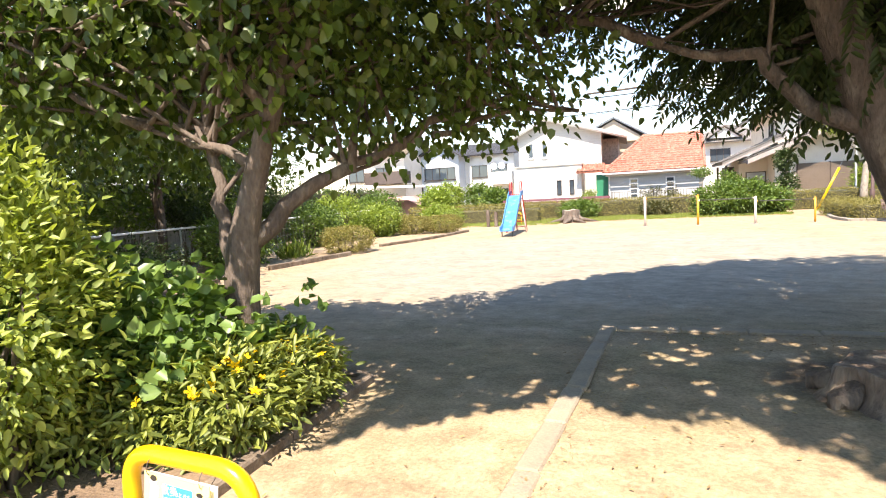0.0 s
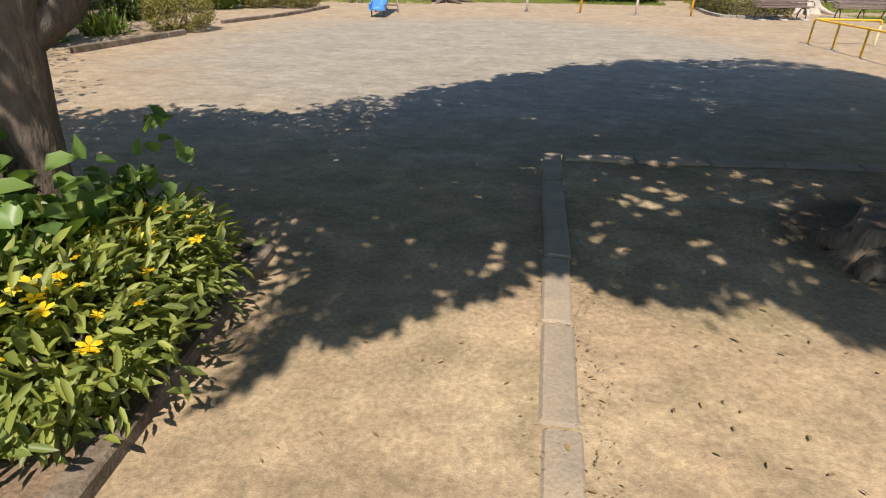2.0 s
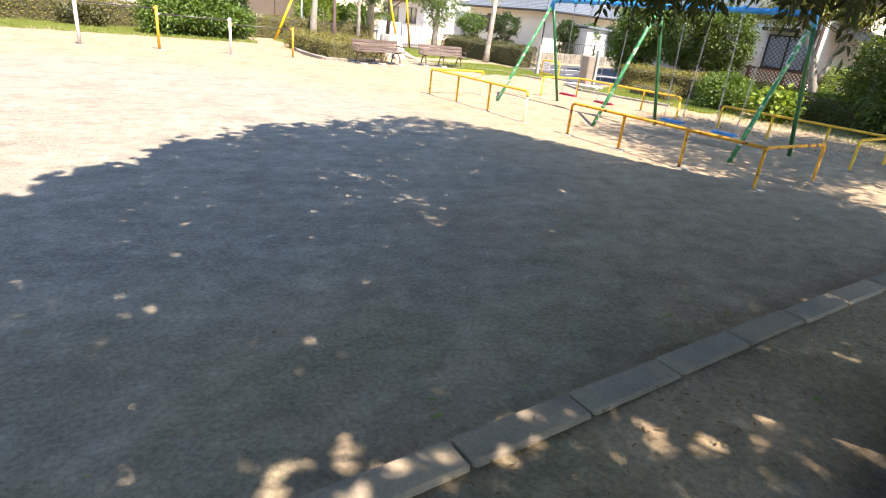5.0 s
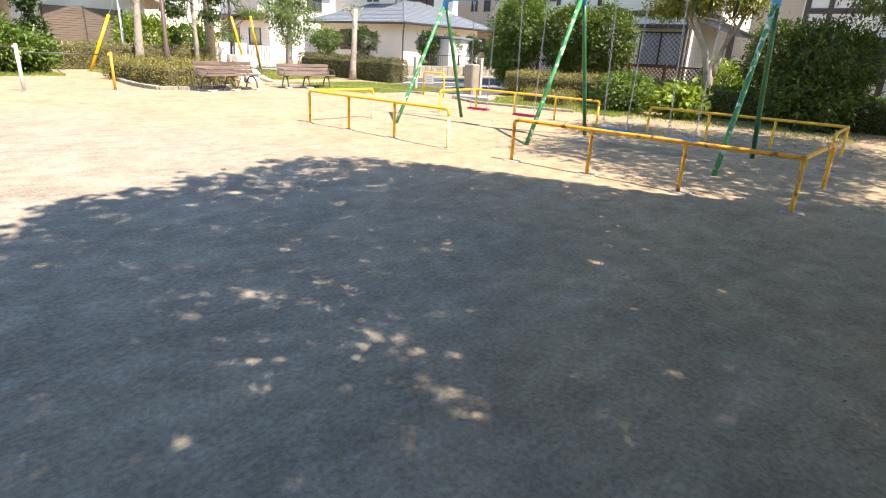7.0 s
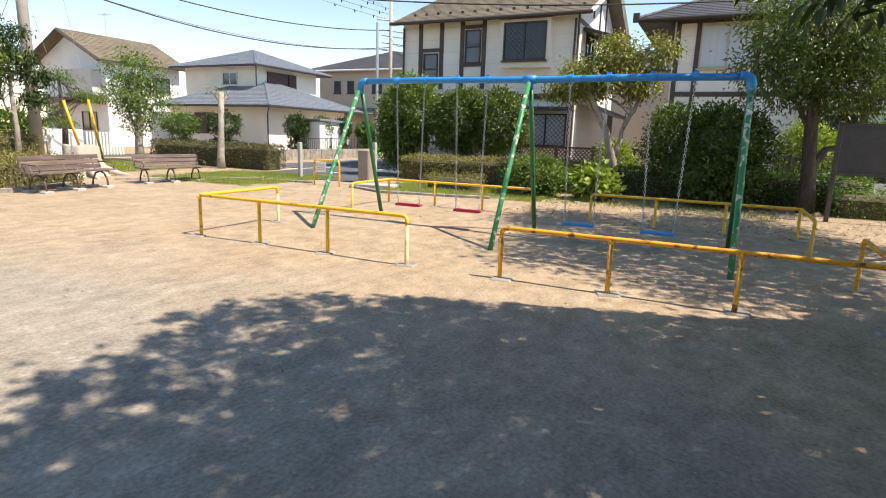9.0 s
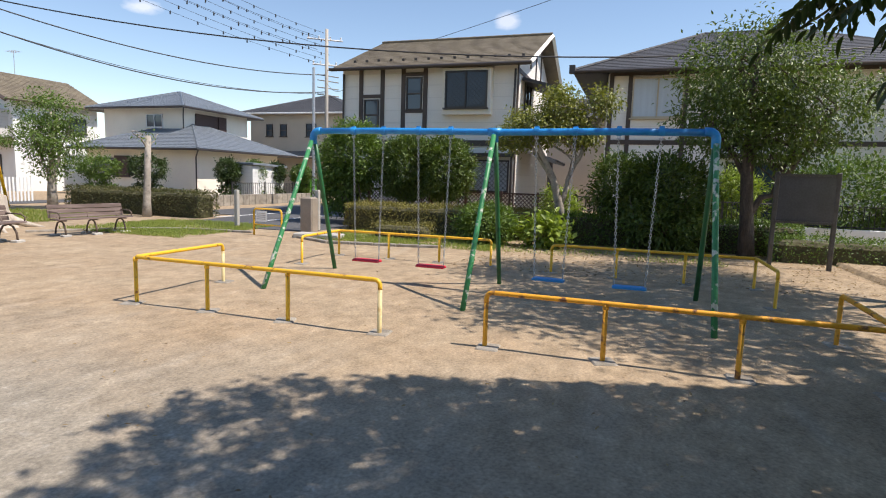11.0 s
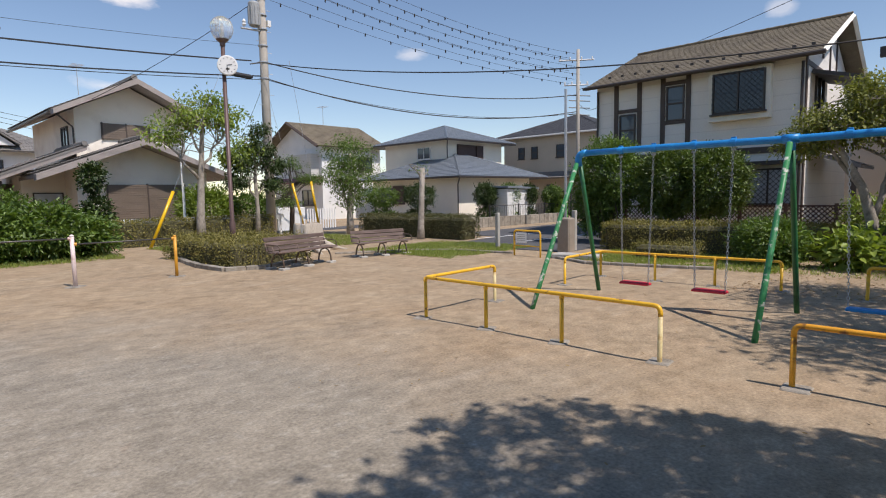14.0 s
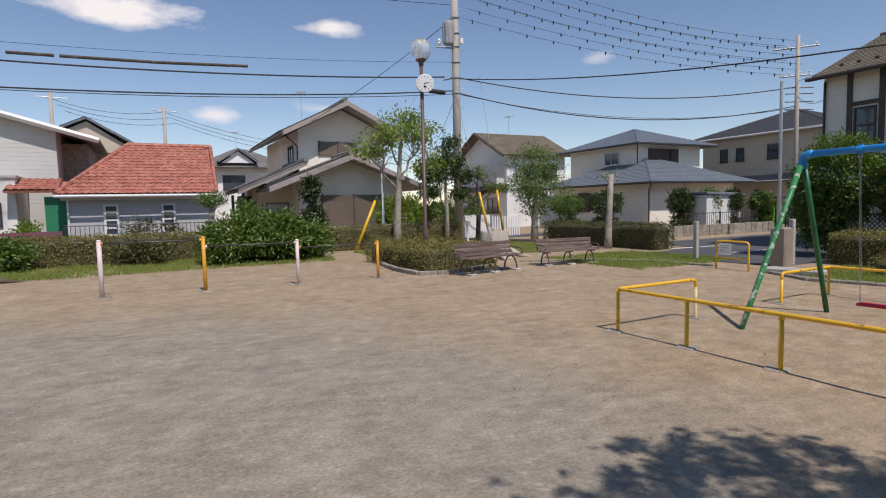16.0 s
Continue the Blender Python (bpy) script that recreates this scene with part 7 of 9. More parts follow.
def blue_tiled_house():
    hs = thing("blue_tiled_house", (31.5, 39, 0), "cream two-storey house with blue-grey tiled hipped roofs", "house")
    Geo().box((33.0, 41.0, 2.8), (6.2, 6.6, 5.6)).make("wall", M_IVORY, hs)
    Geo().box((31.2, 38.6, 1.45), (7.8, 8.4, 2.9)).make("low_wall", M_IVORY, hs)
    g = Geo()
    hips, rr = tiled_hip(g, 29.1, 36.9, 36.9, 45.0, 5.55, 7.0)
    top = g.make("roof", M_TILE_BLUE, hs)
    c = Geo()
    for a, b in hips + (rr,):
        ridge_caps(c, a, b, 0.09)
    c.make("ridge", M_TILE_BLUE, top)
    g = Geo()
    hips, rr = tiled_hip(g, 26.4, 36.0, 33.4, 43.4, 2.85, 4.75)
    low = g.make("lower_roof", M_TILE_BLUE, hs)
    c = Geo()
    for a, b in hips + (rr,):
        ridge_caps(c, a, b, 0.09)
    c.make("ridge", M_TILE_BLUE, low)
    for pts in ([(29.1, 45.0, 5.5), (29.1, 36.9, 5.5), (36.9, 36.9, 5.5)], [(26.4, 43.4, 2.8), (26.4, 33.4, 2.8), (36.0, 33.4, 2.8)]):
        Geo().tube(pts, 0.055, 7).make("gutter", M_FRAME_D, hs)
    window(hs, (29.9, 40.0, 4.75), 1.35, 0.85, "x-", M_FRAME_W, M_GLASS, 2)
    sh = Geo()
    slab(sh, (31.9, 37.7, 4.75), 2.0, 1.1, 0.1, "y-")
    sh.make("shutter", M_DARKSHUTTER, hs, "dark brown closed shutters")
    sh = Geo()
    slab(sh, (33.3, 37.7, 4.72), 0.75, 1.15, 0.18, "y-")
    sh.make("shutter_box", M_DARKSHUTTER, hs)
    for y, w in ((41.2, 2.0), (38.9, 0.9)):
        window(hs, (27.3, y, 1.75), w, 1.0, "x-", M_FRAME_D, M_GLASS, 2, False, False)
    sh = Geo()
    slab(sh, (27.3, 39.9, 1.75), 1.1, 1.3, 0.14, "x-")
    sh.make("shutter", M_DARKSHUTTER, hs)
    window(hs, (30.6, 34.4, 1.7), 1.5, 1.0, "y-", M_FRAME_D, M_GLASS, 2)
    window(hs, (33.4, 34.4, 1.5), 1.8, 1.4, "y-", M_FRAME_D, M_GLASS, 2)
    downpipe(hs, [(29.3, 37.1, 5.45), (29.85, 37.65, 5.1), (29.85, 37.65, 3.6)])
    downpipe(hs, [(26.6, 33.6, 2.75), (27.25, 34.35, 2.4), (27.25, 34.35, 0.1)])
    return hs


blue_tiled_house()
shed = thing("garden_shed", (28.6, 31.2, 0), "white metal garden shed with a grey roof", "shed")
Geo().box((28.6, 31.2, 1.0), (2.9, 1.6, 2.0)).make("wall", lined_mat("white_corrugated_wall", (0.74, 0.74, 0.72), 0.2, 0.6, 0.5, 2, 0.04, 0.8), shed)
Geo().box((28.6, 31.2, 2.06), (3.2, 1.9, 0.12), Matrix.Rotation(0.03, 3, "Y"), 0.02).make("roof", M_TILE_BLUE, shed)

# ---- beige house beyond ----
bh = thing("beige_house", (44, 34, 0), "beige two-storey house with a dark hipped roof", "house")
Geo().box((44.0, 35.5, 3.2), (9.0, 9.0, 6.4)).make("wall", M_BEIGE, bh)
g = Geo()
hips, rr = tiled_hip(g, 38.8, 49.2, 30.3, 40.7, 6.3, 8.3)
r = g.make("roof", M_SLATE_DARK, bh)
g = Geo()
for a, b in hips:
    ridge_caps(g, a, b, 0.09)
g.make("ridge", M_SLATE_DARK, r)
g = Geo()
roof_plane(g, (38.5, 40.4, 2.9), (38.5, 30.6, 2.9), (39.5, 40.4, 3.4), (39.5, 30.6, 3.4), 0.3, 0.25, 0.02, 0.015)
g.make("skirt_roof", M_TILE_GREY, bh)
g = Geo()
for pts in ([(38.8, 40.7, 6.25), (38.8, 30.3, 6.25), (49.2, 30.3, 6.25)],):
    Geo().tube(pts, 0.07, 7).make("gutter", M_FRAME_W, bh)
for y, z, w, h in ((38.2, 5.0, 0.6, 0.95), (36.9, 5.0, 0.6, 0.95), (34.4, 5.0, 0.9, 1.0), (37.2, 1.9, 0.7, 1.0), (35.4, 1.9, 0.7, 1.0)):
    window(bh, (39.5, y, z), w, h, "x-", M_FRAME_D, M_GLASS, 1, False, True, 1)
for x in (41.0, 43.0):
    window(bh, (x, 31.0, 5.0), 0.9, 1.0, "y-", M_FRAME_D, M_GLASS, 1, False, True, 1)

# ---- white gabled house ----
wg = thing("white_gabled_house", (29.5, 50.5, 0), "white two-storey house with a brown gabled roof", "house")
Geo().box((28.7, 50.5, 2.9), (5.8, 7.0, 5.8)).make("wall", M_WHITE, wg)
g = Geo()
prism(g, [(47.0, 5.8), (54.0, 5.8), (50.5, 7.55)], "x", 25.804, 31.596)
g.make("gable_wall", M_WHITE, wg)
g = Geo()
roof_plane(g, (25.0, 46.3, 5.6), (32.2, 46.3, 5.6), (25.0, 50.5, 7.72), (32.2, 50.5, 7.72), 0.45, 0.25, 0.0, 0.015)
roof_plane(g, (32.2, 54.7, 5.6), (25.0, 54.7, 5.6), (32.2, 50.5, 7.72), (25.0, 50.5, 7.72), 0.45, 0.25, 0.0, 0.015)
g.make("roof", M_SLATE_BROWN, wg)
g = Geo()
for a in (46.3, 54.7):
    g.tube([(25.0, a, 5.5), (25.0, 50.5, 7.62)], 0.12, 4)
g.make("barge_board", M_TIMBER, wg)
window(wg, (25.8, 50.6, 4.5), 1.1, 1.2, "x-", M_FRAME_D, M_GLASS, 2)
bal = Geo()
slab(bal, (25.8, 48.7, 4.2), 2.6, 1.7, 0.7, "x-")
bal.make("balcony", M_SIDING, wg)
g = Geo()
roof_plane(g, (24.9, 54.0, 2.9), (24.9, 47.0, 2.9), (25.8, 54.0, 3.3), (25.8, 47.0, 3.3), 0.45, 0.25, 0.0, 0.015)
g.make("skirt_roof", M_MAT_WINE, wg)
for y in (52.0, 49.0):
    window(wg, (25.8, y, 1.7), 1.6, 1.2, "x-", M_FRAME_D, M_GLASS, 2)
window(wg, (30.0, 47.0, 4.4), 1.4, 1.0, "y-", M_FRAME_D, M_GLASS, 2)

# ---- cream house with stepped gables ----
def cream_house():
    hs = thing("cream_gabled_house", (11.3, 45, 0), "cream stucco house with stepped grey-tiled gables", "house")
    Geo().box((11.2, 47.0, 2.6), (5.2, 9.0, 5.2)).make("wall", M_CREAM, hs)
    g = Geo()
    prism(g, [(8.6, 5.2), (13.8, 5.2), (13.8, 6.2), (11.15, 7.48), (8.6, 6.24)], "y", 42.5, 51.5)
    g.make("gable_wall", M_CREAM, hs)
    g = Geo()
    roof_plane(g, (7.5, 52.0, 6.0), (7.5, 41.7, 6.0), (11.15, 52.0, 7.8), (11.15, 41.7, 7.8), 0.27, 0.27, 0.045, 0.03)
    roof_plane(g, (14.8, 41.7, 6.0), (14.8, 52.0, 6.0), (11.15, 41.7, 7.8), (11.15, 52.0, 7.8), 0.27, 0.27, 0.045, 0.03)
    top = g.make("roof", M_TILE_GREY, hs)
    c = Geo()
    ridge_caps(c, (11.15, 41.6, 7.88), (11.15, 52.0, 7.88), 0.15)
    c.make("ridge", M_TILE_GREY, top)
    for a in (7.5, 14.8):
        g = Geo()
        s = 1 if a < 11 else -1
        prism(g, [(a, 5.72), (a, 5.97), (11.15, 7.77), (11.15, 7.50)], "y", 41.72, 41.2)
        g.make("barge_board", M_BARGE, hs)
        g = Geo()
        prism(g, [(a, 5.80), (a + s * 0.02, 5.95), (11.15, 7.74), (11.15, 7.58)], "y", 41.9, 51.9)
        g.make("soffit", M_BARGE, hs)
        Geo().tube([(a - s * 0.06, 41.75, 5.86), (a - s * 0.06, 51.9, 5.86)], 0.06, 7).make("gutter", M_FRAME_D, hs)
    Geo().box((10.85, 41.3, 1.5), (5.9, 2.6, 3.0)).make("front_wall", M_CREAM, hs)
    g = Geo()
    prism(g, [(7.9, 3.0), (13.8, 3.0), (13.8, 3.1), (10.55, 4.34), (7.9, 3.3)], "y", 40.0, 42.6)
    g.make("front_gable", M_CREAM, hs)
    g = Geo()
    roof_plane(g, (6.2, 43.0, 2.90), (6.2, 39.3, 2.90), (10.55, 43.0, 4.6), (10.55, 39.3, 4.6), 0.27, 0.27, 0.045, 0.03)
    roof_plane(g, (14.9, 39.3, 2.90), (14.9, 43.0, 2.90), (10.55, 39.3, 4.6), (10.55, 43.0, 4.6), 0.27, 0.27, 0.045, 0.03)
    low = g.make("front_roof", M_TILE_GREY, hs)
    c = Geo()
    ridge_caps(c, (10.55, 39.2, 4.68), (10.55, 42.4, 4.68), 0.15)
    c.make("ridge", M_TILE_GREY, low)
    for a in (6.2, 14.9):
        g = Geo()
        prism(g, [(a, 2.62), (a, 2.87), (10.55, 4.57), (10.55, 4.30)], "y", 39.32, 38.8)
        g.make("barge_board", M_BARGE, hs)
        g = Geo()
        prism(g, [(a, 2.70), (a, 2.85), (10.55, 4.54), (10.55, 4.38)], "y", 39.5, 42.4)
        g.make("soffit", M_BARGE, hs)
    Geo().box((7.35, 44.9, 1.6), (2.3, 5.8, 3.2)).make("side_wall", M_CREAM, hs)
    g = Geo()
    roof_plane(g, (4.95, 45.5, 2.84), (4.95, 40.3, 2.84), (8.55, 45.5, 4.35), (8.55, 40.3, 4.35), 0.27, 0.27, 0.045, 0.03)
    pr = g.make("porch_roof", M_TILE_GREY, hs)
    c = Geo()
    ridge_caps(c, (8.4, 40.25, 4.36), (8.4, 45.5, 4.36), 0.12)
    c.make("ridge", M_TILE_GREY, pr)
    g = Geo()
    prism(g, [(4.97, 2.58), (4.97, 2.80), (8.5, 4.30), (8.5, 4.06)], "y", 40.32, 40.5)
    g.make("barge_board", M_BARGE, hs)
    g = Geo()
    prism(g, [(4.97, 2.66), (4.97, 2.78), (8.5, 4.26), (8.5, 4.10)], "y", 40.5, 45.4)
    g.make("soffit", M_BARGE, hs)
    for x, y in ((5.25, 40.7), (5.25, 44.6)):
        Geo().box((x, y, 1.3), (0.14, 0.14, 2.7)).make("porch_post", M_TIMBER, hs)
    Geo().box((5.9, 44.6, 1.3), (0.6, 1.5, 2.6)).make("porch_wall", M_TIMBER, hs)
    for x, z, w, h, y in ((10.86, 5.21, 2.2, 0.78, 42.5), (10.85, 1.65, 3.5, 1.65, 40.0)):
        g = Geo()
        slab(g, (x, y, z), w, h, 0.09, "y-")
        sh = g.make("shutter", M_SHUTTER, hs, "closed brown louvred shutters")
        for o in (-w / 2, 0, w / 2):
            f = Geo()
            slab(f, (x + o, y, z), 0.06, h + 0.08, 0.12, "y-")
            f.make("shutter_post", M_TIMBER, sh)
        for k in range(int(h / 0.11)):
            f = Geo()
            slab(f, (x, y, z - h / 2 + 0.055 + 0.11 * k), w - 0.08, 0.03, 0.105, "y-")
            f.make("louvre", M_SHUTTER, sh)
    window(hs, (7.2, 42.0, 1.5), 1.2, 1.3, "y-", M_FRAME_D, M_CURTAIN, 1, False, True)
    window(hs, (8.6, 44.3, 5.0), 1.2, 1.0, "x-", M_FRAME_D, M_GLASS, 2)
    downpipe(hs, [(7.6, 41.25, 5.75), (8.5, 42.4, 5.3), (8.5, 42.4, 4.4)])
    return hs


cream_house()

# ---- red-tiled bungalow ----
rh = thing("red_tiled_house", (0.7, 41, 0), "low grey-sided house with a red clay tiled roof", "house")
Geo().box((0.72, 41.5, 1.3), (5.5, 7.0, 2.6)).make("wall", M_GREYSIDING, rh)
g = Geo()
roof_plane(g, (-2.32, 37.45, 2.55), (3.68, 37.45, 2.55), (0.22, 41.8, 5.0), (3.95, 41.8, 5.0), 0.26, 0.30, 0.045, 0.03)
roof_plane(g, (-2.32, 46.0, 2.55), (-2.32, 37.45, 2.55), (0.22, 41.8, 5.0), (0.22, 41.8, 5.0), 0.26, 0.30, 0.045, 0.03)
roof_plane(g, (3.68, 46.0, 2.55), (-2.32, 46.0, 2.55), (3.95, 41.8, 5.0), (0.22, 41.8, 5.0), 0.26, 0.30, 0.045, 0.03)
r = g.make("roof", M_TILE_RED, rh)
for a, b, w in (((0.22, 41.8, 5.05), (3.95, 41.8, 5.05), 0.12), ((-2.32, 37.45, 2.6), (0.22, 41.8, 5.05), 0.11), ((3.65, 37.45, 2.62), (3.92, 41.8, 5.05), 0.09)):
    a, b = Vector(a), Vector(b)
    n = int((b - a).length / 0.35)
    for k in range(n):
        Geo().tube([a.lerp(b, k / n), a.lerp(b, (k + 1) / n)], [w, w * 0.88], 8).make("ridge_tile", M_TILE_RED, r)
g = Geo()
prism(g, [(38.05, 2.6), (44.95, 2.6), (41.8, 4.8)], "x", 3.2, 3.46)
g.make("gable_wall", M_GREYSIDING, rh)
Geo().tube([(-2.36, 37.38, 2.48), (3.72, 37.38, 2.48)], 0.06, 8).make("gutter", M_FRAME_W, rh)
trim(rh, "eave_board", (0.70, 37.9, 2.42), 5.8, 0.2, "y-", M_FRAME_W, 0.05)
for x in (-0.47, 1.70):
    window(rh, (x, 38.0, 1.48), 0.55, 1.32, "y-", M_FRAME_W, M_GLASS, 1, False, True, 3, "white-barred narrow window", 0.08)
downpipe(rh, [(-1.98, 37.95, 2.4), (-1.98, 37.95, 0.1)], M_FRAME_W)
downpipe(rh, [(3.42, 37.95, 2.4), (3.42, 37.95, 0.1)], M_FRAME_W)
Geo().box((-2.45, 38.6, 1.25), (0.75, 0.1, 2.5)).make("door", M_GREEN_DOOR, rh, "green front door")
g = Geo()
roof_plane(g, (-4.1, 38.2, 2.75), (-2.3, 38.2, 2.75), (-4.0, 40.0, 3.3), (-1.9, 40.0, 3.3), 0.26, 0.30, 0.045, 0.03)
g.make("porch_roof", M_TILE_RED, rh)

# ---- tall white house beside it ----
wh = thing("white_sided_house", (-6, 44, 0), "tall pale house with board siding and a low gable", "house")
g = Geo()
prism(g, [(-8.5, 0), (-2.6, 0), (-2.6, 5.65), (-6.45, 6.75), (-8.5, 5.75)], "y", 41.5, 49)
g.make("wall", M_SIDING, wh)
g = Geo()
roof_plane(g, (-0.9, 41.0, 5.22), (-0.9, 49.5, 5.22), (-6.45, 41.0, 6.85), (-6.45, 49.5, 6.85), 0.45, 0.3, 0.0, 0.015)
roof_plane(g, (-9.0, 49.5, 5.6), (-9.0, 41.0, 5.6), (-6.45, 49.5, 6.85), (-6.45, 41.0, 6.85), 0.45, 0.3, 0.0, 0.015)
g.make("roof", M_TILE_GREY, wh)
g = Geo()
g.tube([(-0.9, 41.0, 5.12), (-6.45, 41.0, 6.75), (-9.0, 41.0, 5.5)], 0.13, 4)
g.make("barge_board", M_WHITE, wh)
g = Geo()
g.box((-2.05, 46.0, 2.6), (1.1, 5.0, 5.2))
g.make("recessed_wall", M_BARK_PALE, wh)
Geo().box((-6.1, 40.2, 1.65), (4.6, 2.6, 3.3)).make("annexe_wall", M_STAINWHITE, wh, "weather-stained white annexe wall")
Geo().box((-6.1, 40.2, 3.34), (4.75, 2.75, 0.1)).make("annexe_coping", M_CONC2, wh)
for x in (-4.45, -5.3):
    window(wh, (x, 38.9, 1.8), 0.32, 1.0, "y-", M_FRAME_D, M_GLASS, 1, False, False)
for x in (-7.6, -6.6):
    window(wh, (x, 41.5, 4.6), 0.4, 1.1, "y-", M_FRAME_W, M_GLASS, 1, False, True)
# a second roof behind
bk = thing("grey_roofed_house", (2, 56, 0), "grey-roofed house behind, with a small gable", "house")
Geo().box((-2.4, 53.0, 2.7), (6.2, 6.0, 5.4)).make("wall", M_BEIGE, bk)
g = Geo()
roof_plane(g, (1.25, 49.3, 5.5), (1.25, 56.7, 5.5), (-1.95, 49.3, 7.42), (-1.95, 56.7, 7.42))
roof_plane(g, (-6.0, 56.7, 5.5), (-6.0, 49.3, 5.5), (-1.95, 56.7, 7.42), (-1.95, 49.3, 7.42))
g.make("roof", M_TILE_BLUE, bk)
g = Geo()
prism(g, [(-5.5, 5.4), (0.7, 5.4), (-1.95, 7.2)], "y", 49.6, 56.4)
g.make("gable_wall", M_BEIGE, bk)
b2 = thing("grey_roofed_house", (9, 62, 0), "white house behind with a hipped dark tiled roof", "house")
Geo().box((8.6, 64.0, 2.75), (7.0, 6.0, 5.5)).make("wall", M_WHITE, b2)
g = Geo()
tiled_hip(g, 4.3, 12.9, 60.2, 67.8, 5.4, 7.3)
g.make("roof", M_TILE_GREY, b2)
g = Geo()
roof_plane(g, (6.3, 60.0, 5.9), (6.3, 62.5, 5.9), (7.9, 60.0, 7.0), (7.9, 62.5, 7.0))
roof_plane(g, (9.5, 62.5, 5.9), (9.5, 60.0, 5.9), (7.9, 62.5, 7.0), (7.9, 60.0, 7.0))
g.make("dormer_roof", M_TILE_GREY, b2)
g = Geo()
prism(g, [(6.6, 5.8), (9.2, 5.8), (7.9, 6.8)], "y", 60.3, 62.4)
g.make("dormer_gable", M_WHITE, b2)
window(b2, (7.6, 61.0, 4.2), 1.8, 1.2, "y-", M_FRAME_D, M_GLASS, 3)

# ---- houses beyond the far left corner ----
def plain_house(x, y, w, d, h, rise, wall, roof, label, axis="x", wins=((0.3, 0.7), (0.7, 0.7), (0.3, 0.28), (0.7, 0.28))):
    hs = thing("far_house", (x, y, 0), label, "house")
    Geo().box((x, y, h / 2), (w, d, h)).make("wall", wall, hs)
    g = Geo()
    if axis == "x":
        roof_plane(g, (x - w / 2 - 0.5, y - d / 2 - 0.6, h - 0.1), (x + w / 2 + 0.5, y - d / 2 - 0.6, h - 0.1), (x - w / 2 - 0.5, y, h + rise), (x + w / 2 + 0.5, y, h + rise), 0.35, 0.3, 0.02, 0.015)
        roof_plane(g, (x + w / 2 + 0.5, y + d / 2 + 0.6, h - 0.1), (x - w / 2 - 0.5, y + d / 2 + 0.6, h - 0.1), (x + w / 2 + 0.5, y, h + rise), (x - w / 2 - 0.5, y, h + rise), 0.35, 0.3, 0.02, 0.015)
        p = Geo()
        prism(p, [(y - d / 2, h), (y + d / 2, h), (y, h + rise - 0.15)], "x", x - w / 2 + 0.004, x + w / 2 - 0.004)
    else:
        roof_plane(g, (x - w / 2 - 0.5, y + d / 2 + 0.6, h - 0.1), (x - w / 2 - 0.5, y - d / 2 - 0.6, h - 0.1), (x, y + d / 2 + 0.6, h + rise), (x, y - d / 2 - 0.6, h + rise), 0.35, 0.3, 0.02, 0.015)
        roof_plane(g, (x + w / 2 + 0.5, y - d / 2 - 0.6, h - 0.1), (x + w / 2 + 0.5, y + d / 2 + 0.6, h - 0.1), (x, y - d / 2 - 0.6, h + rise), (x, y + d / 2 + 0.6, h + rise), 0.35, 0.3, 0.02, 0.015)
        p = Geo()
        prism(p, [(x - w / 2, h), (x + w / 2, h), (x, h + rise - 0.15)], "y", y - d / 2 + 0.004, y + d / 2 - 0.004)
    g.make("roof", roof, hs)
    p.make("gable_wall", wall, hs)
    for fx, fz in wins:
        window(hs, (x - w / 2 + w * fx, y - d / 2, h * fz), 1.5, 1.1, "y-", M_FRAME_D, M_GLASS, 2)
    return hs


h1 = plain_house(-12.9, 53.5, 4.6, 7, 5.3, 1.2, M_WHITE, M_SLATE_DARK, "white two-storey house with a balcony and dishes")
Geo().box((-11.6, 49.4, 3.0), (2.0, 1.2, 1.1)).make("balcony", M_WHITE, h1)
for k in range(2):
    g = Geo()
    g.lathe((0, 0, 0), [(0.02, 0), (0.2, 0.03), (0.3, 0.09), (0.31, 0.1)], 14)
    m = pose(-12.2 + 0.7 * k, 48.8, 4.0, 70, 0, 20)
    g.v = [tuple(m @ Vector(v)) for v in g.v]
    g.make("satellite_dish", M_WHITE, h1)
plain_house(-17.0, 51.0, 3.6, 6, 5.2, 1.1, mat("pale_blue_siding", (0.52, 0.58, 0.64), 0.7, 0.06, 0.8, 30), M_SLATE_DARK, "pale blue-grey two-storey house", "y")
h3 = plain_house(-22.0, 47.0, 6.5, 6, 5.4, 1.4, M_CREAM, M_SLATE_BROWN, "cream two-storey house with a brown roof")
Geo().box((-20.0, 43.2, 3.4), (3.6, 1.4, 1.0)).make("balcony", M_TIMBER, h3)
plain_house(38.5, 13.0, 7.0, 8.0, 5.4, 1.5, M_BEIGE, M_SLATE_DARK, "beige house seen between its neighbours", "y")
cp = thing("carport", (-18.0, 40.0, 0), "white carport with a thin flat roof", "carport")
Geo().box((-18.0, 40.0, 2.55), (6.5, 4.4, 0.14), Matrix.Rotation(0.03, 3, "Y"), 0.03).make("roof", M_WHITE, cp)
for x in (-21.0, -15.0):
    for y in (38.1, 41.9):
        Geo().box((x, y, 1.25), (0.1, 0.1, 2.5)).make("post", M_FRAME_D, cp)
cc = thing("covered_car", (-16.4, 37.5, 0), "parked car under a faded pink-brown cover", "car")
g = Geo()
prof = [(-2.1, 0.25), (-2.15, 0.8), (-1.5, 1.15), (-0.9, 1.75), (0.8, 1.8), (1.5, 1.4), (2.1, 1.2), (2.15, 0.25)]
for k, (s, f) in enumerate(((-0.9, 0.82), (-0.8, 1.0), (0.8, 1.0), (0.9, 0.82))):
    g.v += [(-16.4 + x, 37.5 + s, 0.25 + (z - 0.25) * f) for x, z in prof]
n = len(prof)
for k in range(3):
    g.f += [(k * n + i, k * n + i + 1, (k + 1) * n + i + 1, (k + 1) * n + i) for i in range(n - 1)]
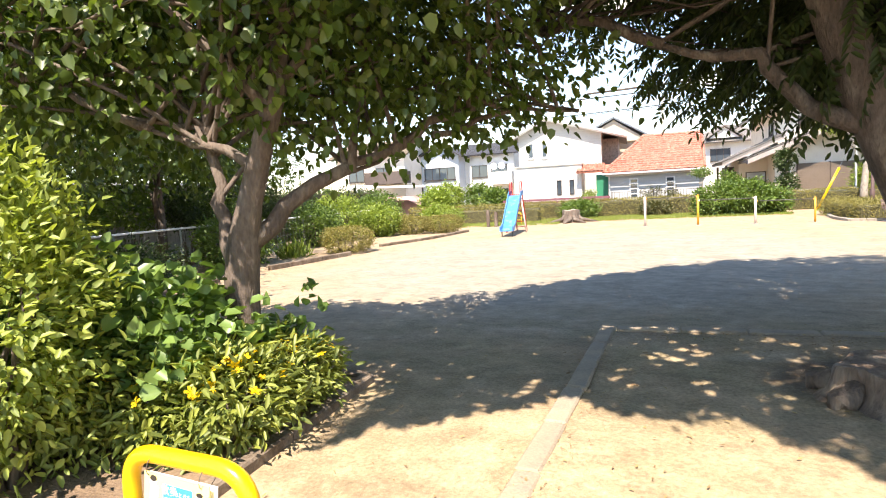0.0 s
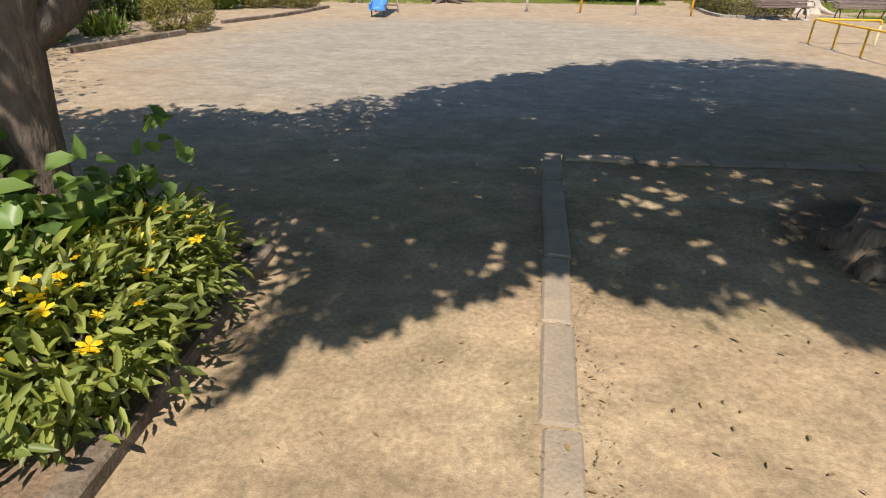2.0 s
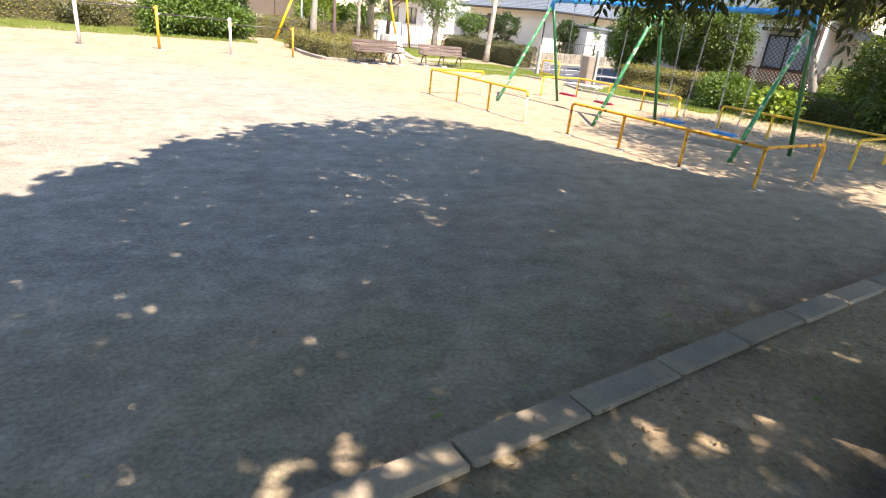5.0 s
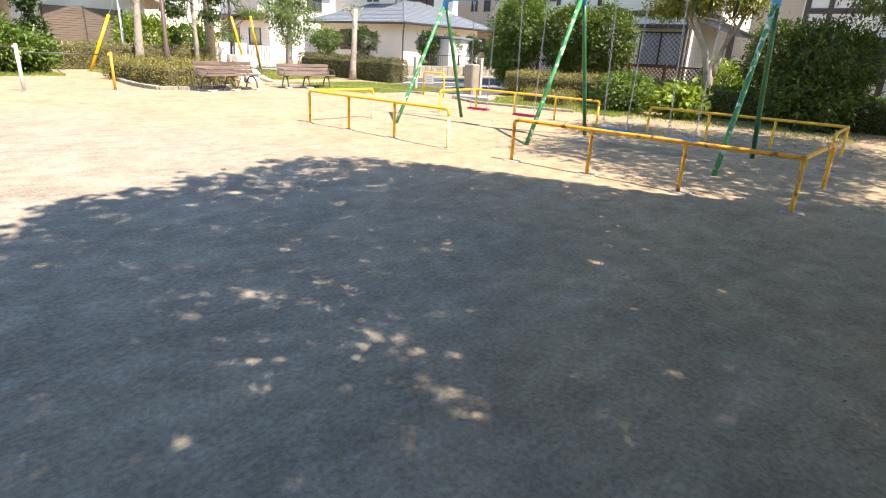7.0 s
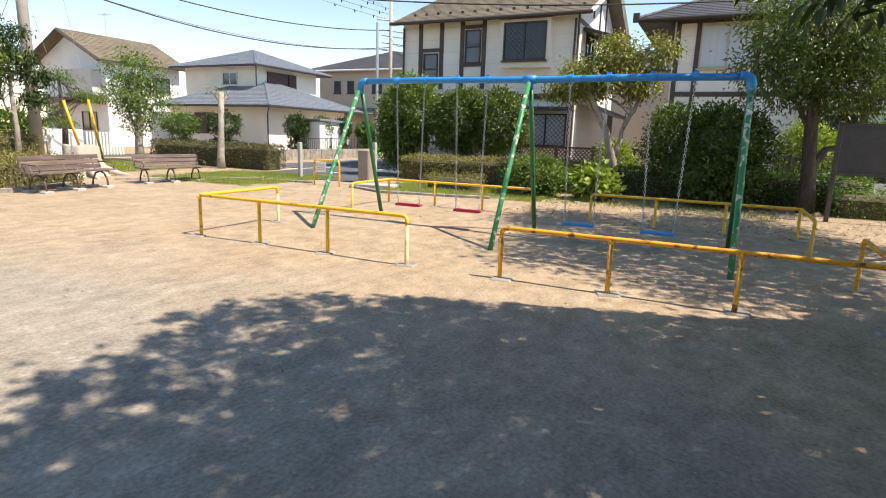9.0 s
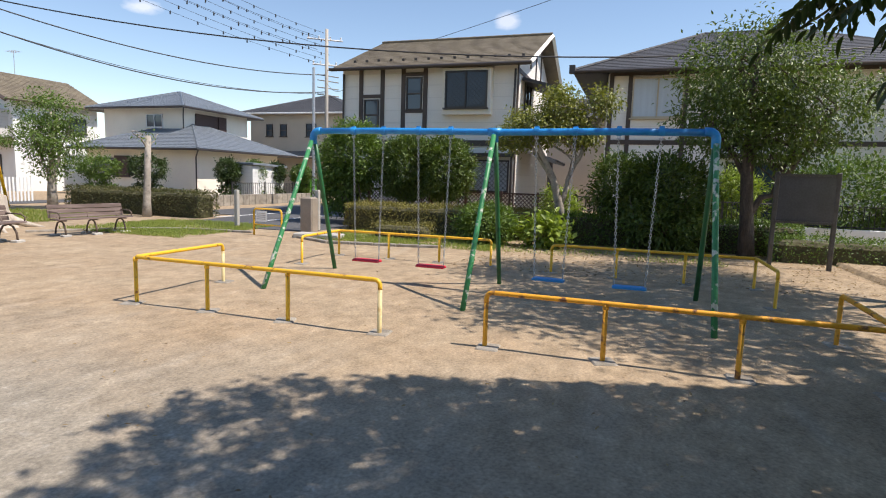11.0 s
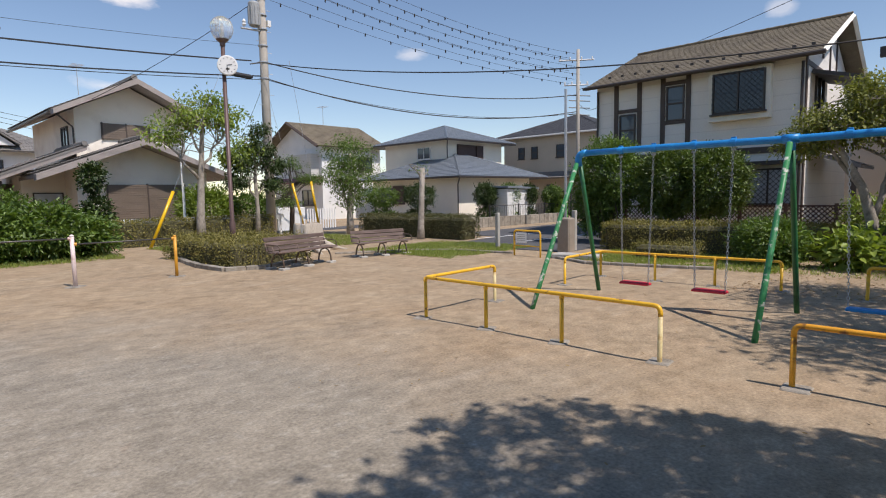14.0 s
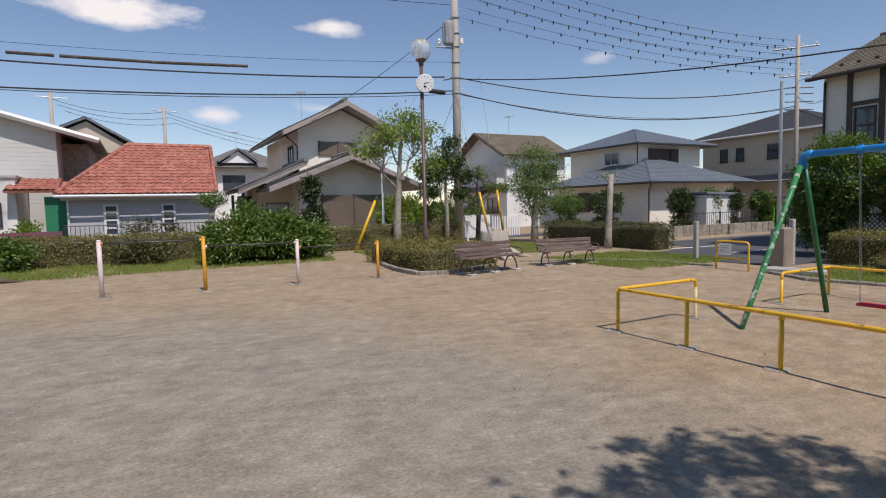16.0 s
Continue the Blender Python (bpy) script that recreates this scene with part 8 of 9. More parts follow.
g.f += [tuple(range(n)), tuple(range(3 * n, 4 * n))]
g.make("car_cover", mat("pink_brown_tarpaulin", (0.42, 0.25, 0.22), 0.7, 0.15, 2.0, 20.0, 0.3), cc, "", True)
for x in (-17.8, -15.1):
    for y in (36.75, 38.25):
        Geo().tube([(x, y - 0.1, 0.3), (x, y + 0.1, 0.3)], 0.3, 16).make("wheel", M_BLACK, cc)
for k, (x, y, h, r) in enumerate(((-14.5, 42.5, 1.3, 1.2), (-11.8, 42.0, 1.2, 1.1), (-10.2, 40.5, 0.9, 0.8), (-20.5, 34.0, 1.2, 1.2), (-13.0, 35.2, 1.1, 1.0), (-9.3, 36.8, 0.9, 0.8))):
    shrub("garden_shrub", (x, y, 0), (r, r, h), 1800, (0.14, 0.08), L_MID if k % 2 else L_LIGHT, "green garden shrub beyond the corner", 160 + k, spread=0.18, per=12)

# ---- gardens of the houses ----
for k, (x, y, h, r) in enumerate(((26.6, 31.6, 1.05, 0.6), (28.0, 30.9, 1.0, 0.55), (29.5, 30.6, 0.95, 0.5), (30.7, 29.6, 0.8, 0.55), (24.0, 34.5, 1.1, 0.9), (22.4, 36.0, 0.9, 0.9))):
    shrub("clipped_garden_tree", (x, y, 0), (r, r, h), 2200, (0.10, 0.05), L_MID if k % 2 else L_DARK, "clipped round-headed garden tree", 170 + k, blobs=[((x, y, 1.2 + h * 0.45), (r, r, h * 0.62)), ((x, y, 0.5), (r * 0.8, r * 0.8, 0.45))], spread=0.10, per=12)
shrub("column_shrub", (7.9, 37.6, 0), (0.45, 0.45, 1.6), 1500, (0.12, 0.06), L_DARK, "narrow upright shrub by the cream house", 180, blobs=[((7.9, 37.6, 2.7), (0.4, 0.4, 0.55)), ((8.0, 37.6, 1.3), (0.5, 0.4, 0.6))], spread=0.12, per=10)
shrub("bamboo_bush", (12.6, 37.4, 0), (1.4, 0.9, 1.1), 3200, (0.16, 0.05), L_LIGHT, "feathery light green bush before the cream house", 181, spread=0.2, per=14)
shrub("garden_shrub", (14.6, 37.2, 0), (1.2, 0.9, 1.0), 2200, (0.12, 0.06), L_MID, "green garden shrub before the cream house", 182, spread=0.16, per=12)
shrub("garden_shrub", (-3.2, 36.6, 0), (0.5, 0.45, 0.7), 900, (0.1, 0.05), L_LIGHT, "small yellow-green shrub by the green door", 183, spread=0.12, per=10)
shrub("garden_shrub", (1.0, 36.4, 0), (1.1, 0.4, 0.75), 700, (0.1, 0.05), L_HEDGE, "thin bare shrub before the grey house", 184, spread=0.16, per=8)
shrub("garden_shrub", (5.0, 38.0, 0), (0.6, 0.6, 1.1), 1400, (0.11, 0.05), L_MID, "green shrub between the houses", 185, spread=0.14, per=12)
shrub("garden_shrub", (18.9, 12.6, 0), (0.5, 0.6, 0.75), 1600, (0.07, 0.035), L_LIGHT, "yellow-green shrub by the lattice fence", 186, spread=0.1, per=12)
shrub("garden_shrub", (20.3, 4.6, 0), (1.1, 1.8, 1.3), 5200, (0.09, 0.04), L_MID, "tall shrub before the slate-roofed house", 187, spread=0.16, per=14)
shrub("garden_shrub", (20.6, 7.4, 0), (0.8, 0.7, 1.1), 2600, (0.09, 0.04), L_LIGHT, "light green shrub before the slate-roofed house", 188, spread=0.14, per=14)
tree("broadleaf_tree", (22.0, 0.2, 0), [((22.0, 0.2, -0.1), 0.17), ((22.0, 0.2, 2.0), 0.12), ((22.0, 0.2, 4.0), 0.05)], [((22, 0.2, 1.8), (21.2, 1.0, 3.5), 0.06)], [((21.6, 0.6, 3.6), (1.8, 1.8, 1.6))], 4200, (0.12, 0.06), L_MID, M_BARK_DARK, "leafy tree beyond the notice board", 189)

# ---- utility poles, lamp post, wires ----
def utility_pole(x, y, h, r, label, arms=()):
    root = thing("utility_pole", (x, y, 0), label, "utility pole")
    Geo().tube([(x, y, -0.2), (x, y, h * 0.5), (x, y, h)], [r, r * 0.86, r * 0.72], 16).make("pole_shaft", M_POLE, root, "", True)
    for z, a, ln in arms:
        d = Vector((math.cos(a), math.sin(a), 0))
        c = Vector((x, y, z)) + d * 0.1
        Geo().tube([c - d * ln, c + d * ln], 0.045, 6).make("cross_arm", M_STEEL, root)
        for s in (-0.9, -0.3, 0.35, 0.92):
            p = c + d * ln * s
            Geo().lathe((p.x, p.y, p.z + 0.04), [(0.03, 0), (0.055, 0.05), (0.03, 0.07), (0.05, 0.12), (0.02, 0.16)], 8).make("insulator", M_FRAME_W, root)
    return root


P1 = Vector((13.83, 33.6, 0))
pole_a = utility_pole(P1.x, P1.y, 13.2, 0.21, "tall concrete utility pole with a transformer and step bolts", ((12.4, 0.9, 0.9), (11.6, 0.9, 0.8)))
for k in range(20):
    z, s = 2.2 + 0.45 * k, 1 if k % 2 else -1
    Geo().tube([(P1.x + s * 0.15, P1.y - 0.05, z), (P1.x + s * 0.36, P1.y - 0.08, z)], 0.010, 5).make("step_bolt", M_STEEL, pole_a)
for z in (6.9, 7.6, 8.3, 9.0, 9.6, 10.3):
    Geo().lathe((P1.x, P1.y, z), [(0.205, 0), (0.215, 0.01), (0.215, 0.06), (0.205, 0.07)], 14).make("steel_band", M_STEEL, pole_a)
tf = Geo().lathe((P1.x - 0.42, P1.y - 0.12, 9.05), [(0.18, 0), (0.24, 0.04), (0.24, 0.95), (0.2, 1.02), (0.06, 1.06)], 16).make("transformer", M_CERAMIC, pole_a, "grey finned transformer can")
for k in range(10):
    a = 2 * math.pi * k / 10
    Geo().box((P1.x - 0.42 + 0.25 * math.cos(a), P1.y - 0.12 + 0.25 * math.sin(a), 9.5), (0.03, 0.03, 0.7)).make("cooling_fin", M_CERAMIC, tf)
Geo().tube([(P1.x - 0.2, P1.y - 0.1, 8.92), (P1.x - 1.1, P1.y - 0.2, 8.86)], 0.04, 6).make("side_arm", M_STEEL, pole_a)
Geo().lathe((P1.x - 0.95, P1.y - 0.2, 8.95), [(0.05, 0), (0.09, 0.08), (0.05, 0.13), (0.08, 0.2), (0.03, 0.3)], 8).make("insulator", M_FRAME_W, pole_a)
Geo().tube([(P1.x, P1.y, 7.65), (P1.x - 0.7, P1.y - 0.1, 7.45)], 0.03, 6).make("cable_bracket", M_DARKRAIL, pole_a)
Geo().box((P1.x + 0.25, P1.y - 0.1, 9.3), (0.16, 0.16, 0.26)).make("switch_box", M_FRAME_W, pole_a)
P2 = Vector((30.4, 27.7, 0))
pole_b = utility_pole(P2.x, P2.y, 9.9, 0.125, "far concrete utility pole with crowded cross arms", ((9.3, 2.2, 1.0), (7.9, 2.2, 0.7)))
for k, z in enumerate((6.2, 6.6, 7.0, 7.3)):
    Geo().tube([(P2.x - 0.5, P2.y + 0.3, z), (P2.x + 0.7, P2.y - 0.4, z)], 0.03, 5).make("bracket", M_DARKRAIL, pole_b)
utility_pole(-5.9, 70.0, 12.4, 0.2, "far utility pole over the rooftops", ((12.0, 0.2, 1.1),))
utility_pole(2.9, 71.0, 11.9, 0.2, "far utility pole over the rooftops", ((11.5, 0.2, 1.1),))
steel = thing("steel_mast", (26.6, 26.2, 0), "slim galvanised steel mast", "mast")
Geo().tube([(26.6, 26.2, -0.1), (26.6, 26.2, 7.0)], 0.07, 10).make("mast_tube", M_STEEL, steel)


def wire(a, b, sag, r=0.014, n=28, tags=0, name="overhead_wire", label="single black overhead wire between poles"):
    a, b = Vector(a), Vector(b)
    pts = [a.lerp(b, i / n) - Vector((0, 0, 4 * sag * (i / n) * (1 - i / n))) for i in range(n + 1)]
    root = thing(name, a, label, "wire")
    Geo().tube(pts, r, 5).make("cable", M_BLACK, root)
    for k in range(tags):
        p = pts[0].lerp(pts[0], 0)
        f = (k + 0.5) / tags
        i = min(n - 1, int(f * n))
        p = pts[i].lerp(pts[i + 1], f * n - i)
        Geo().lathe((p.x, p.y, p.z - 0.13), [(0.012, 0), (0.035, 0.03), (0.035, 0.13), (0.012, 0.17)], 6).make("wire_marker", M_BLACK, root)
    return root


W = (-26.0, 33.6)
wire((P1.x - 0.6, P1.y, 7.62), (W[0], W[1], 8.0), 1.05, 0.03)
wire((P1.x, P1.y, 7.05), (W[0], W[1], 7.0), 1.15, 0.028)
wire((P1.x, P1.y, 6.9), (W[0], W[1], 6.9), 1.1, 0.014)
wire((P1.x, P1.y, 8.35), (W[0], W[1], 8.3), 1.0, 0.008)
wire((P1.x, P1.y, 10.9), (W[0], W[1], 11.2), 0.9, 0.012)
wire((P1.x, P1.y, 12.4), (W[0], W[1], 12.4), 1.0, 0.010)
sl = thing("wire_sleeve", (0.9, 33.6, 7.1), "brown protective sleeve on the overhead wire", "cable sleeve")
Geo().tube([(-2.9, 33.55, 7.02), (-1.6, 33.55, 7.05)], 0.055, 8).make("sleeve", M_BARK_DARK, sl)
Geo().tube([(-1.45, 33.55, 7.05), (1.5, 33.55, 7.12), (4.6, 33.55, 7.28)], 0.055, 8).make("sleeve", M_BARK_DARK, sl)
cb = thing("cable_closure", (12.75, 33.5, 6.95), "black cable splice box hung on the wires", "cable box")
Geo().tube([(12.3, 33.5, 6.92), (12.4, 33.5, 6.92), (13.1, 33.5, 6.90), (13.2, 33.5, 6.90)], [0.05, 0.10, 0.10, 0.05], 10).make("splice_case", M_BLACK, cb)
wire((P1.x + 0.1, P1.y, 7.65), (P2.x, P2.y, 7.35), 0.75, 0.026)
wire((P1.x + 0.1, P1.y, 6.95), (P2.x, P2.y, 6.4), 0.95, 0.026)
wire((P1.x + 0.1, P1.y, 6.9), (P2.x, P2.y, 6.3), 0.8, 0.012)
wire((P1.x + 0.1, P1.y, 7.6), (21.5, -6.0, 6.8), 2.0, 0.022)
wire((P2.x, P2.y, 7.6), (17.5, -2.0, 11.5), 0.6, 0.012)
for k in range(8):
    z1, z2 = 10.4 + 0.36 * k, 8.0 + 0.24 * k
    ox = 0.25 * (k % 3)
    wire((P1.x + 0.2 + ox, P1.y - ox, z1), (P2.x - 0.3 + ox, P2.y + 0.4 - ox, z2), 0.45 + 0.03 * k, 0.009, 28, 13, "overhead_line", "thin power line hung with small dark bird markers")
wire((P1.x, P1.y, 10.4), (8.4, 42.3, 6.1), 0.25, 0.014)
wire((P1.x, P1.y, 6.9), (16.5, 42.0, 5.0), 0.3, 0.010)
wire((P2.x, P2.y, 6.9), (21.1, 21.1, 5.2), 0.4, 0.012)
for dx in (0, 0.5, 1.0):
    wire((-5.9 + dx, 70, 11.9 - dx), (2.9 + dx, 71, 11.4 - dx), 0.6, 0.02)
    wire((2.9 + dx, 71, 11.4 - dx), (24.0, 72, 9.0 - dx), 1.2, 0.02)

lp = thing("lamp_post", (8.32, 26.0, 0), "brown lamp post with a ribbed glass globe and a clock", "lamp post")
Geo().tube([(8.32, 26.0, -0.1), (8.32, 26.0, 1.0), (8.32, 26.0, 1.05), (8.32, 26.0, 5.95)], [0.085, 0.085, 0.06, 0.055], 14).make("post", M_BROWNPOLE, lp, "", True)
Geo().lathe((8.32, 26.0, 5.9), [(0.06, 0), (0.075, 0.03), (0.075, 0.1), (0.16, 0.17), (0.17, 0.2)], 16).make("globe_seat", M_BROWNPOLE, lp)
gm = bpy.data.materials.new("ribbed_clear_glass")
gn, gl, gb = nodes_of(gm)
gb.inputs["Base Color"].default_value = (0.92, 0.95, 0.96, 1)
gb.inputs["Roughness"].default_value = 0.12
gb.inputs["Transmission Weight"].default_value = 0.75
gb.inputs["IOR"].default_value = 1.2
glob = Geo()
seg = 48
prof = [(0.15, 6.08), (0.23, 6.16), (0.285, 6.28), (0.30, 6.40), (0.28, 6.52), (0.21, 6.63), (0.10, 6.70), (0.02, 6.72)]
for r, z in prof:
    for k in range(seg):
        a = 2 * math.pi * k / seg
        rr = r * (1 + 0.03 * (k % 2))
        glob.v.append((8.32 + rr * math.cos(a), 26.0 + rr * math.sin(a), z))
for i in range(len(prof) - 1):
    for k in range(seg):
        a, b = i * seg + k, i * seg + (k + 1) % seg
        glob.f.append((a, b, b + seg, a + seg))
glob.make("globe", gm, lp, "ribbed clear glass globe")
Geo().lathe((8.32, 26.0, 6.1), [(0.03, 0), (0.05, 0.05), (0.05, 0.3), (0.02, 0.4)], 10).make("bulb", M_FRAME_W, lp)


def clock_face():
    m = Matrix.Translation((8.36, 25.86, 5.37)) @ Euler((radians(90), 0, radians(-22))).to_matrix().to_4x4()
    def put(g, name, material, parent, label=""):
        g.v = [tuple(m @ Vector(v)) for v in g.v]
        return g.make(name, material, parent, label)
    dial = put(Geo().lathe((0, 0, -0.05), [(0.26, 0), (0.27, 0.02), (0.27, 0.09), (0.25, 0.10)], 32), "clock", M_FRAME_W, lp, "round white clock")
    for k in range(12):
        a = 2 * math.pi * k / 12
        put(Geo().box((0.2 * math.cos(a), 0.2 * math.sin(a), 0.053), (0.035, 0.012, 0.006), Matrix.Rotation(a, 3, "Z")), "hour_mark", M_SIGNBLACK, dial)
    put(Geo().box((0.055, 0.012, 0.056), (0.13, 0.018, 0.006), Matrix.Rotation(0.2, 3, "Z")), "hour_hand", M_SIGNBLACK, dial)
    put(Geo().box((-0.01, -0.08, 0.060), (0.014, 0.19, 0.006), Matrix.Rotation(0.05, 3, "Z")), "minute_hand", M_SIGNBLACK, dial)
    put(Geo().box((0.0, -0.10, 0.054), (0.09, 0.045, 0.006)), "printed_plate", M_SIGNBLACK, dial)


clock_face()

# ---- yellow guards on guy wires ----
for (x, y, a, b) in ((7.9, 31.4, (7.88, 31.4, -0.05), (8.80, 31.4, 2.0)), (15.45, 33.4, (15.45, 33.4, 0.0), (14.85, 33.4, 2.35)), (16.3, 33.4, (16.25, 33.4, 0.0), (15.85, 33.4, 2.45))):
    gw = thing("guy_wire_guard", (x, y, 0), "slanting yellow plastic guard on a guy wire", "guy wire guard", "guy wire guards")
    A, B = Vector(a), Vector(b)
    Geo().tube([A, B], 0.055, 10).make("guard_tube", M_YELLOW_CLEAN, gw, "", True)
    Geo().tube([B, B + (B - A) * 2.2], 0.008, 5).make("guy_wire", M_STEEL, gw)
tp = thing("water_pipe", (10.2, 25.4, 0), "thin upright steel pipe by the stump", "pipe")
Geo().tube([(10.2, 25.4, -0.05), (10.2, 25.4, 1.15)], 0.022, 8).make("pipe_upright", M_STEEL, tp)

# ---- gate ----
hoop("gate_hoop", (13.27, 19.72), (13.2, 18.83), 0.69, 0.024, 0.10, M_YELLOW, "yellow hoop barrier in the gateway with a faded notice", 0.28, 0.0)
gb_ = thing("faded_notice", (13.2, 19.45, 0.5), "faded white notice on the gate barrier", "sign")
Geo().box((13.215, 19.45, 0.5), (0.012, 0.34, 0.28)).make("board", M_SIGNWHITE, gb_)
for k in range(4):
    Geo().box((13.206, 19.45, 0.58 - 0.05 * k), (0.004, 0.26, 0.016)).make("line_of_print", M_CONC2, gb_)
for k, (x, y, h) in enumerate(((14.69, 21.4, 1.1), (15.2, 19.0, 1.17))):
    st = thing("gate_stake", (x, y, 0), "weathered concrete stake at the gateway", "post", "gate stakes")
    Geo().box((x, y, h / 2 - 0.05), (0.12, 0.12, h + 0.1), None, 0.015).make("stake", M_CONC2, st)
pl = thing("stone_pillar", (14.75, 19.0, 0), "brownish stone name pillar at the gateway", "pillar")
Geo().box((14.75, 19.0, 0.48), (0.34, 0.40, 1.0), None, 0.04).make("pillar_block", mat("brown_stone", (0.30, 0.25, 0.20), 0.8, 0.15, 3.0, 40.0, 0.2), pl)
sb = thing("step_slab", (13.55, 17.95, 0), "pale concrete slab at the gateway", "slab")
Geo().box((13.55, 17.95, 0.05), (0.5, 1.2, 0.14), Matrix.Rotation(0.15, 3, "Z"), 0.02).make("slab_block", M_CONC2, sb)
kerb_line("lane_wall", [(18.6, 29.6), (22.0, 28.9), (30.0, 28.6)], 0.18, 0.52, 0.45, "low concrete block wall along the lane", 71)
for k in range(2):
    flat_patch("road_marking", [(17.0 + 0.02 * k, 22.0 + 2.2 * k), (21.0, 21.7 + 2.2 * k), (21.0, 21.82 + 2.2 * k), (17.02, 22.12 + 2.2 * k)], 0.026, M_WHITE, "white painted line on the lane", "road marking", 0.004)
cab = thing("recycling_shelter", (31.5, 29.7, 0), "dark-roofed shelter with a green recycling box", "shelter")
Geo().box((31.5, 29.7, 1.78), (1.1, 1.5, 0.12), None, 0.02).make("roof", M_FENCE_BLACK, cab)
for dx, dy in ((-0.45, -0.65), (0.45, -0.65), (-0.45, 0.65), (0.45, 0.65)):
    Geo().box((31.5 + dx, 29.7 + dy, 0.87), (0.07, 0.07, 1.74)).make("post", M_FENCE_BLACK, cab)
bx_ = Geo().box((31.5, 29.7, 0.68), (0.7, 1.0, 1.4), None, 0.04).make("box", mat("bright_green_plastic", (0.10, 0.36, 0.04), 0.5, 0.06, 2.0, 30.0, 0.02), cab, "bright green box")
Geo().box((31.14, 29.7, 0.95), (0.02, 0.6, 0.4), None, 0.0).make("hatch", M_FENCE_BLACK, bx_)

# ---- fences ----
def bar_fence(name, a, b, z0, z1, pitch, material, label, rail=0.03, bar=0.011):
    a, b = Vector((*a, 0)), Vector((*b, 0))
    root = thing(name, (a.x, a.y, 0), label, "fence", "", "structure")
    n = int((b - a).length / pitch)
    for z in (z0 + 0.06, z1 - 0.03):
        Geo().tube([a + Vector((0, 0, z)), b + Vector((0, 0, z))], rail * 0.6, 6).make("rail", material, root)
    me = None
    for i in range(n + 1):
        p = a.lerp(b, i / n)
        if i % 16 == 0:
            Geo().box((p.x, p.y, z1 / 2), (0.06, 0.06, z1 + 0.05)).make("post", material, root)
            continue
        if me is None:
            g = Geo().tube([(0, 0, z0), (0, 0, z1 - 0.02)], bar, 5)
            me = bpy.data.meshes.new("baluster")
            me.from_pydata(g.v, [], g.f)
            me.materials.append(material)
        o = new("baluster", me)
        o.parent = root
        o.location = p - ORIGIN[root]
    return root


bar_fence("bar_fence", (-1.7, 34.1), (4.3, 34.1), 0.55, 1.36, 0.14, M_FENCE_BLACK, "black barred fence before the grey-sided house")
bar_fence("bar_fence", (19.35, 12.1), (19.35, 1.5), 0.55, 1.2, 0.13, M_FENCE_BLACK, "black barred fence on a low white wall")
bar_fence("bar_fence", (24.5, 29.6), (34.5, 29.4), 0.35, 1.1, 0.16, M_FENCE_BLACK, "black barred fence of the blue-tiled house")
lw = thing("garden_wall", (19.35, 6.3, 0), "low white rendered garden wall", "wall", "", "structure")
Geo().box((19.35, 6.3, 0.27), (0.16, 9.9, 0.56), None, 0.02).make("wall_body", M_WHITE, lw)
lw = thing("garden_wall", (1.2, 34.1, 0), "low grey block garden wall", "wall", "", "structure")
Geo().box((1.3, 34.1, 0.27), (6.2, 0.16, 0.56), None, 0.02).make("wall_body", M_CONC2, lw)
wf = thing("board_fence", (-4.5, 34.1, 0), "wine-coloured horizontal board fence", "fence", "", "structure")
for k in range(6):
    Geo().box((-5.0, 34.1, 0.35 + 0.15 * k), (6.4, 0.03, 0.13)).make("board", M_MAT_WINE, wf)
for k in range(5):
    Geo().box((-8.1 + 1.55 * k, 34.13, 0.6), (0.06, 0.06, 1.2)).make("post", M_FENCE_BLACK, wf)
wr = thing("guard_barrier", (10, 34.2, 0), "white steel guard barrier along the lane", "barrier")
Geo().box((10.0, 34.2, 0.86), (9.6, 0.05, 0.24), None, 0.02).make("barrier_beam", M_WHITE, wr)
for k in range(6):
    Geo().tube([(5.4 + 1.85 * k, 34.25, -0.1), (5.4 + 1.85 * k, 34.25, 0.95)], 0.055, 10).make("post", M_WHITE, wr)
pk = thing("picket_fence", (18.0, 36.5, 0), "short white picket fence and gate wall", "fence", "", "structure")
Geo().box((16.6, 36.5, 0.6), (1.6, 0.15, 1.2), None, 0.02).make("wall_panel", M_WHITE, pk)
for k in range(12):
    Geo().box((17.6 + 0.16 * k, 36.5, 0.55), (0.09, 0.03, 1.1), None, 0.01).make("picket", M_WHITE, pk)
tl = thing("thin_white_pole", (10.6, 35.0, 0), "thin white pole by the lane", "pole")
Geo().tube([(10.6, 35.0, -0.1), (10.6, 35.0, 2.4)], 0.035, 8).make("pole_tube", M_WHITE, tl)


def lattice_fence():
    root = thing("lattice_fence", (19.5, 16.3, 0), "dark brown diagonal lattice fence behind the hedge", "fence", "", "structure")
    y = 12.2
    while y < 20.2:
        g = Geo()
        w, z0, z1 = 1.15, 0.35, 1.18
        h = z1 - z0
        k = int((w + h) / 0.13)
        for i in range(k):
            for sg in (1, -1):
                a0 = -h + (w + h) * i / k
                pa, pb = max(a0, 0), min(a0 + h, w)
                if pb - pa < 0.03:
                    continue
                za, zb = (pa - a0), (pb - a0)
                if sg < 0:
                    za, zb = h - za, h - zb
                g.tube([(19.5 + 0.012 * sg, y + pa, z0 + za), (19.5 + 0.012 * sg, y + pb, z0 + zb)], 0.014, 4)
        g.make("lattice_panel", M_LATTICE, root)
        for z in (z0, z1):
            Geo().box((19.5, y + w / 2, z), (0.05, w, 0.05)).make("frame_rail", M_LATTICE, root)
        Geo().box((19.5, y - 0.03, 0.62), (0.09, 0.09, 1.26)).make("post", M_LATTICE, root)
        y += 1.22
    Geo().box((19.55, 16.3, 0.17), (0.14, 8.4, 0.36)).make("base_wall", M_TIMBER, root)
    return root


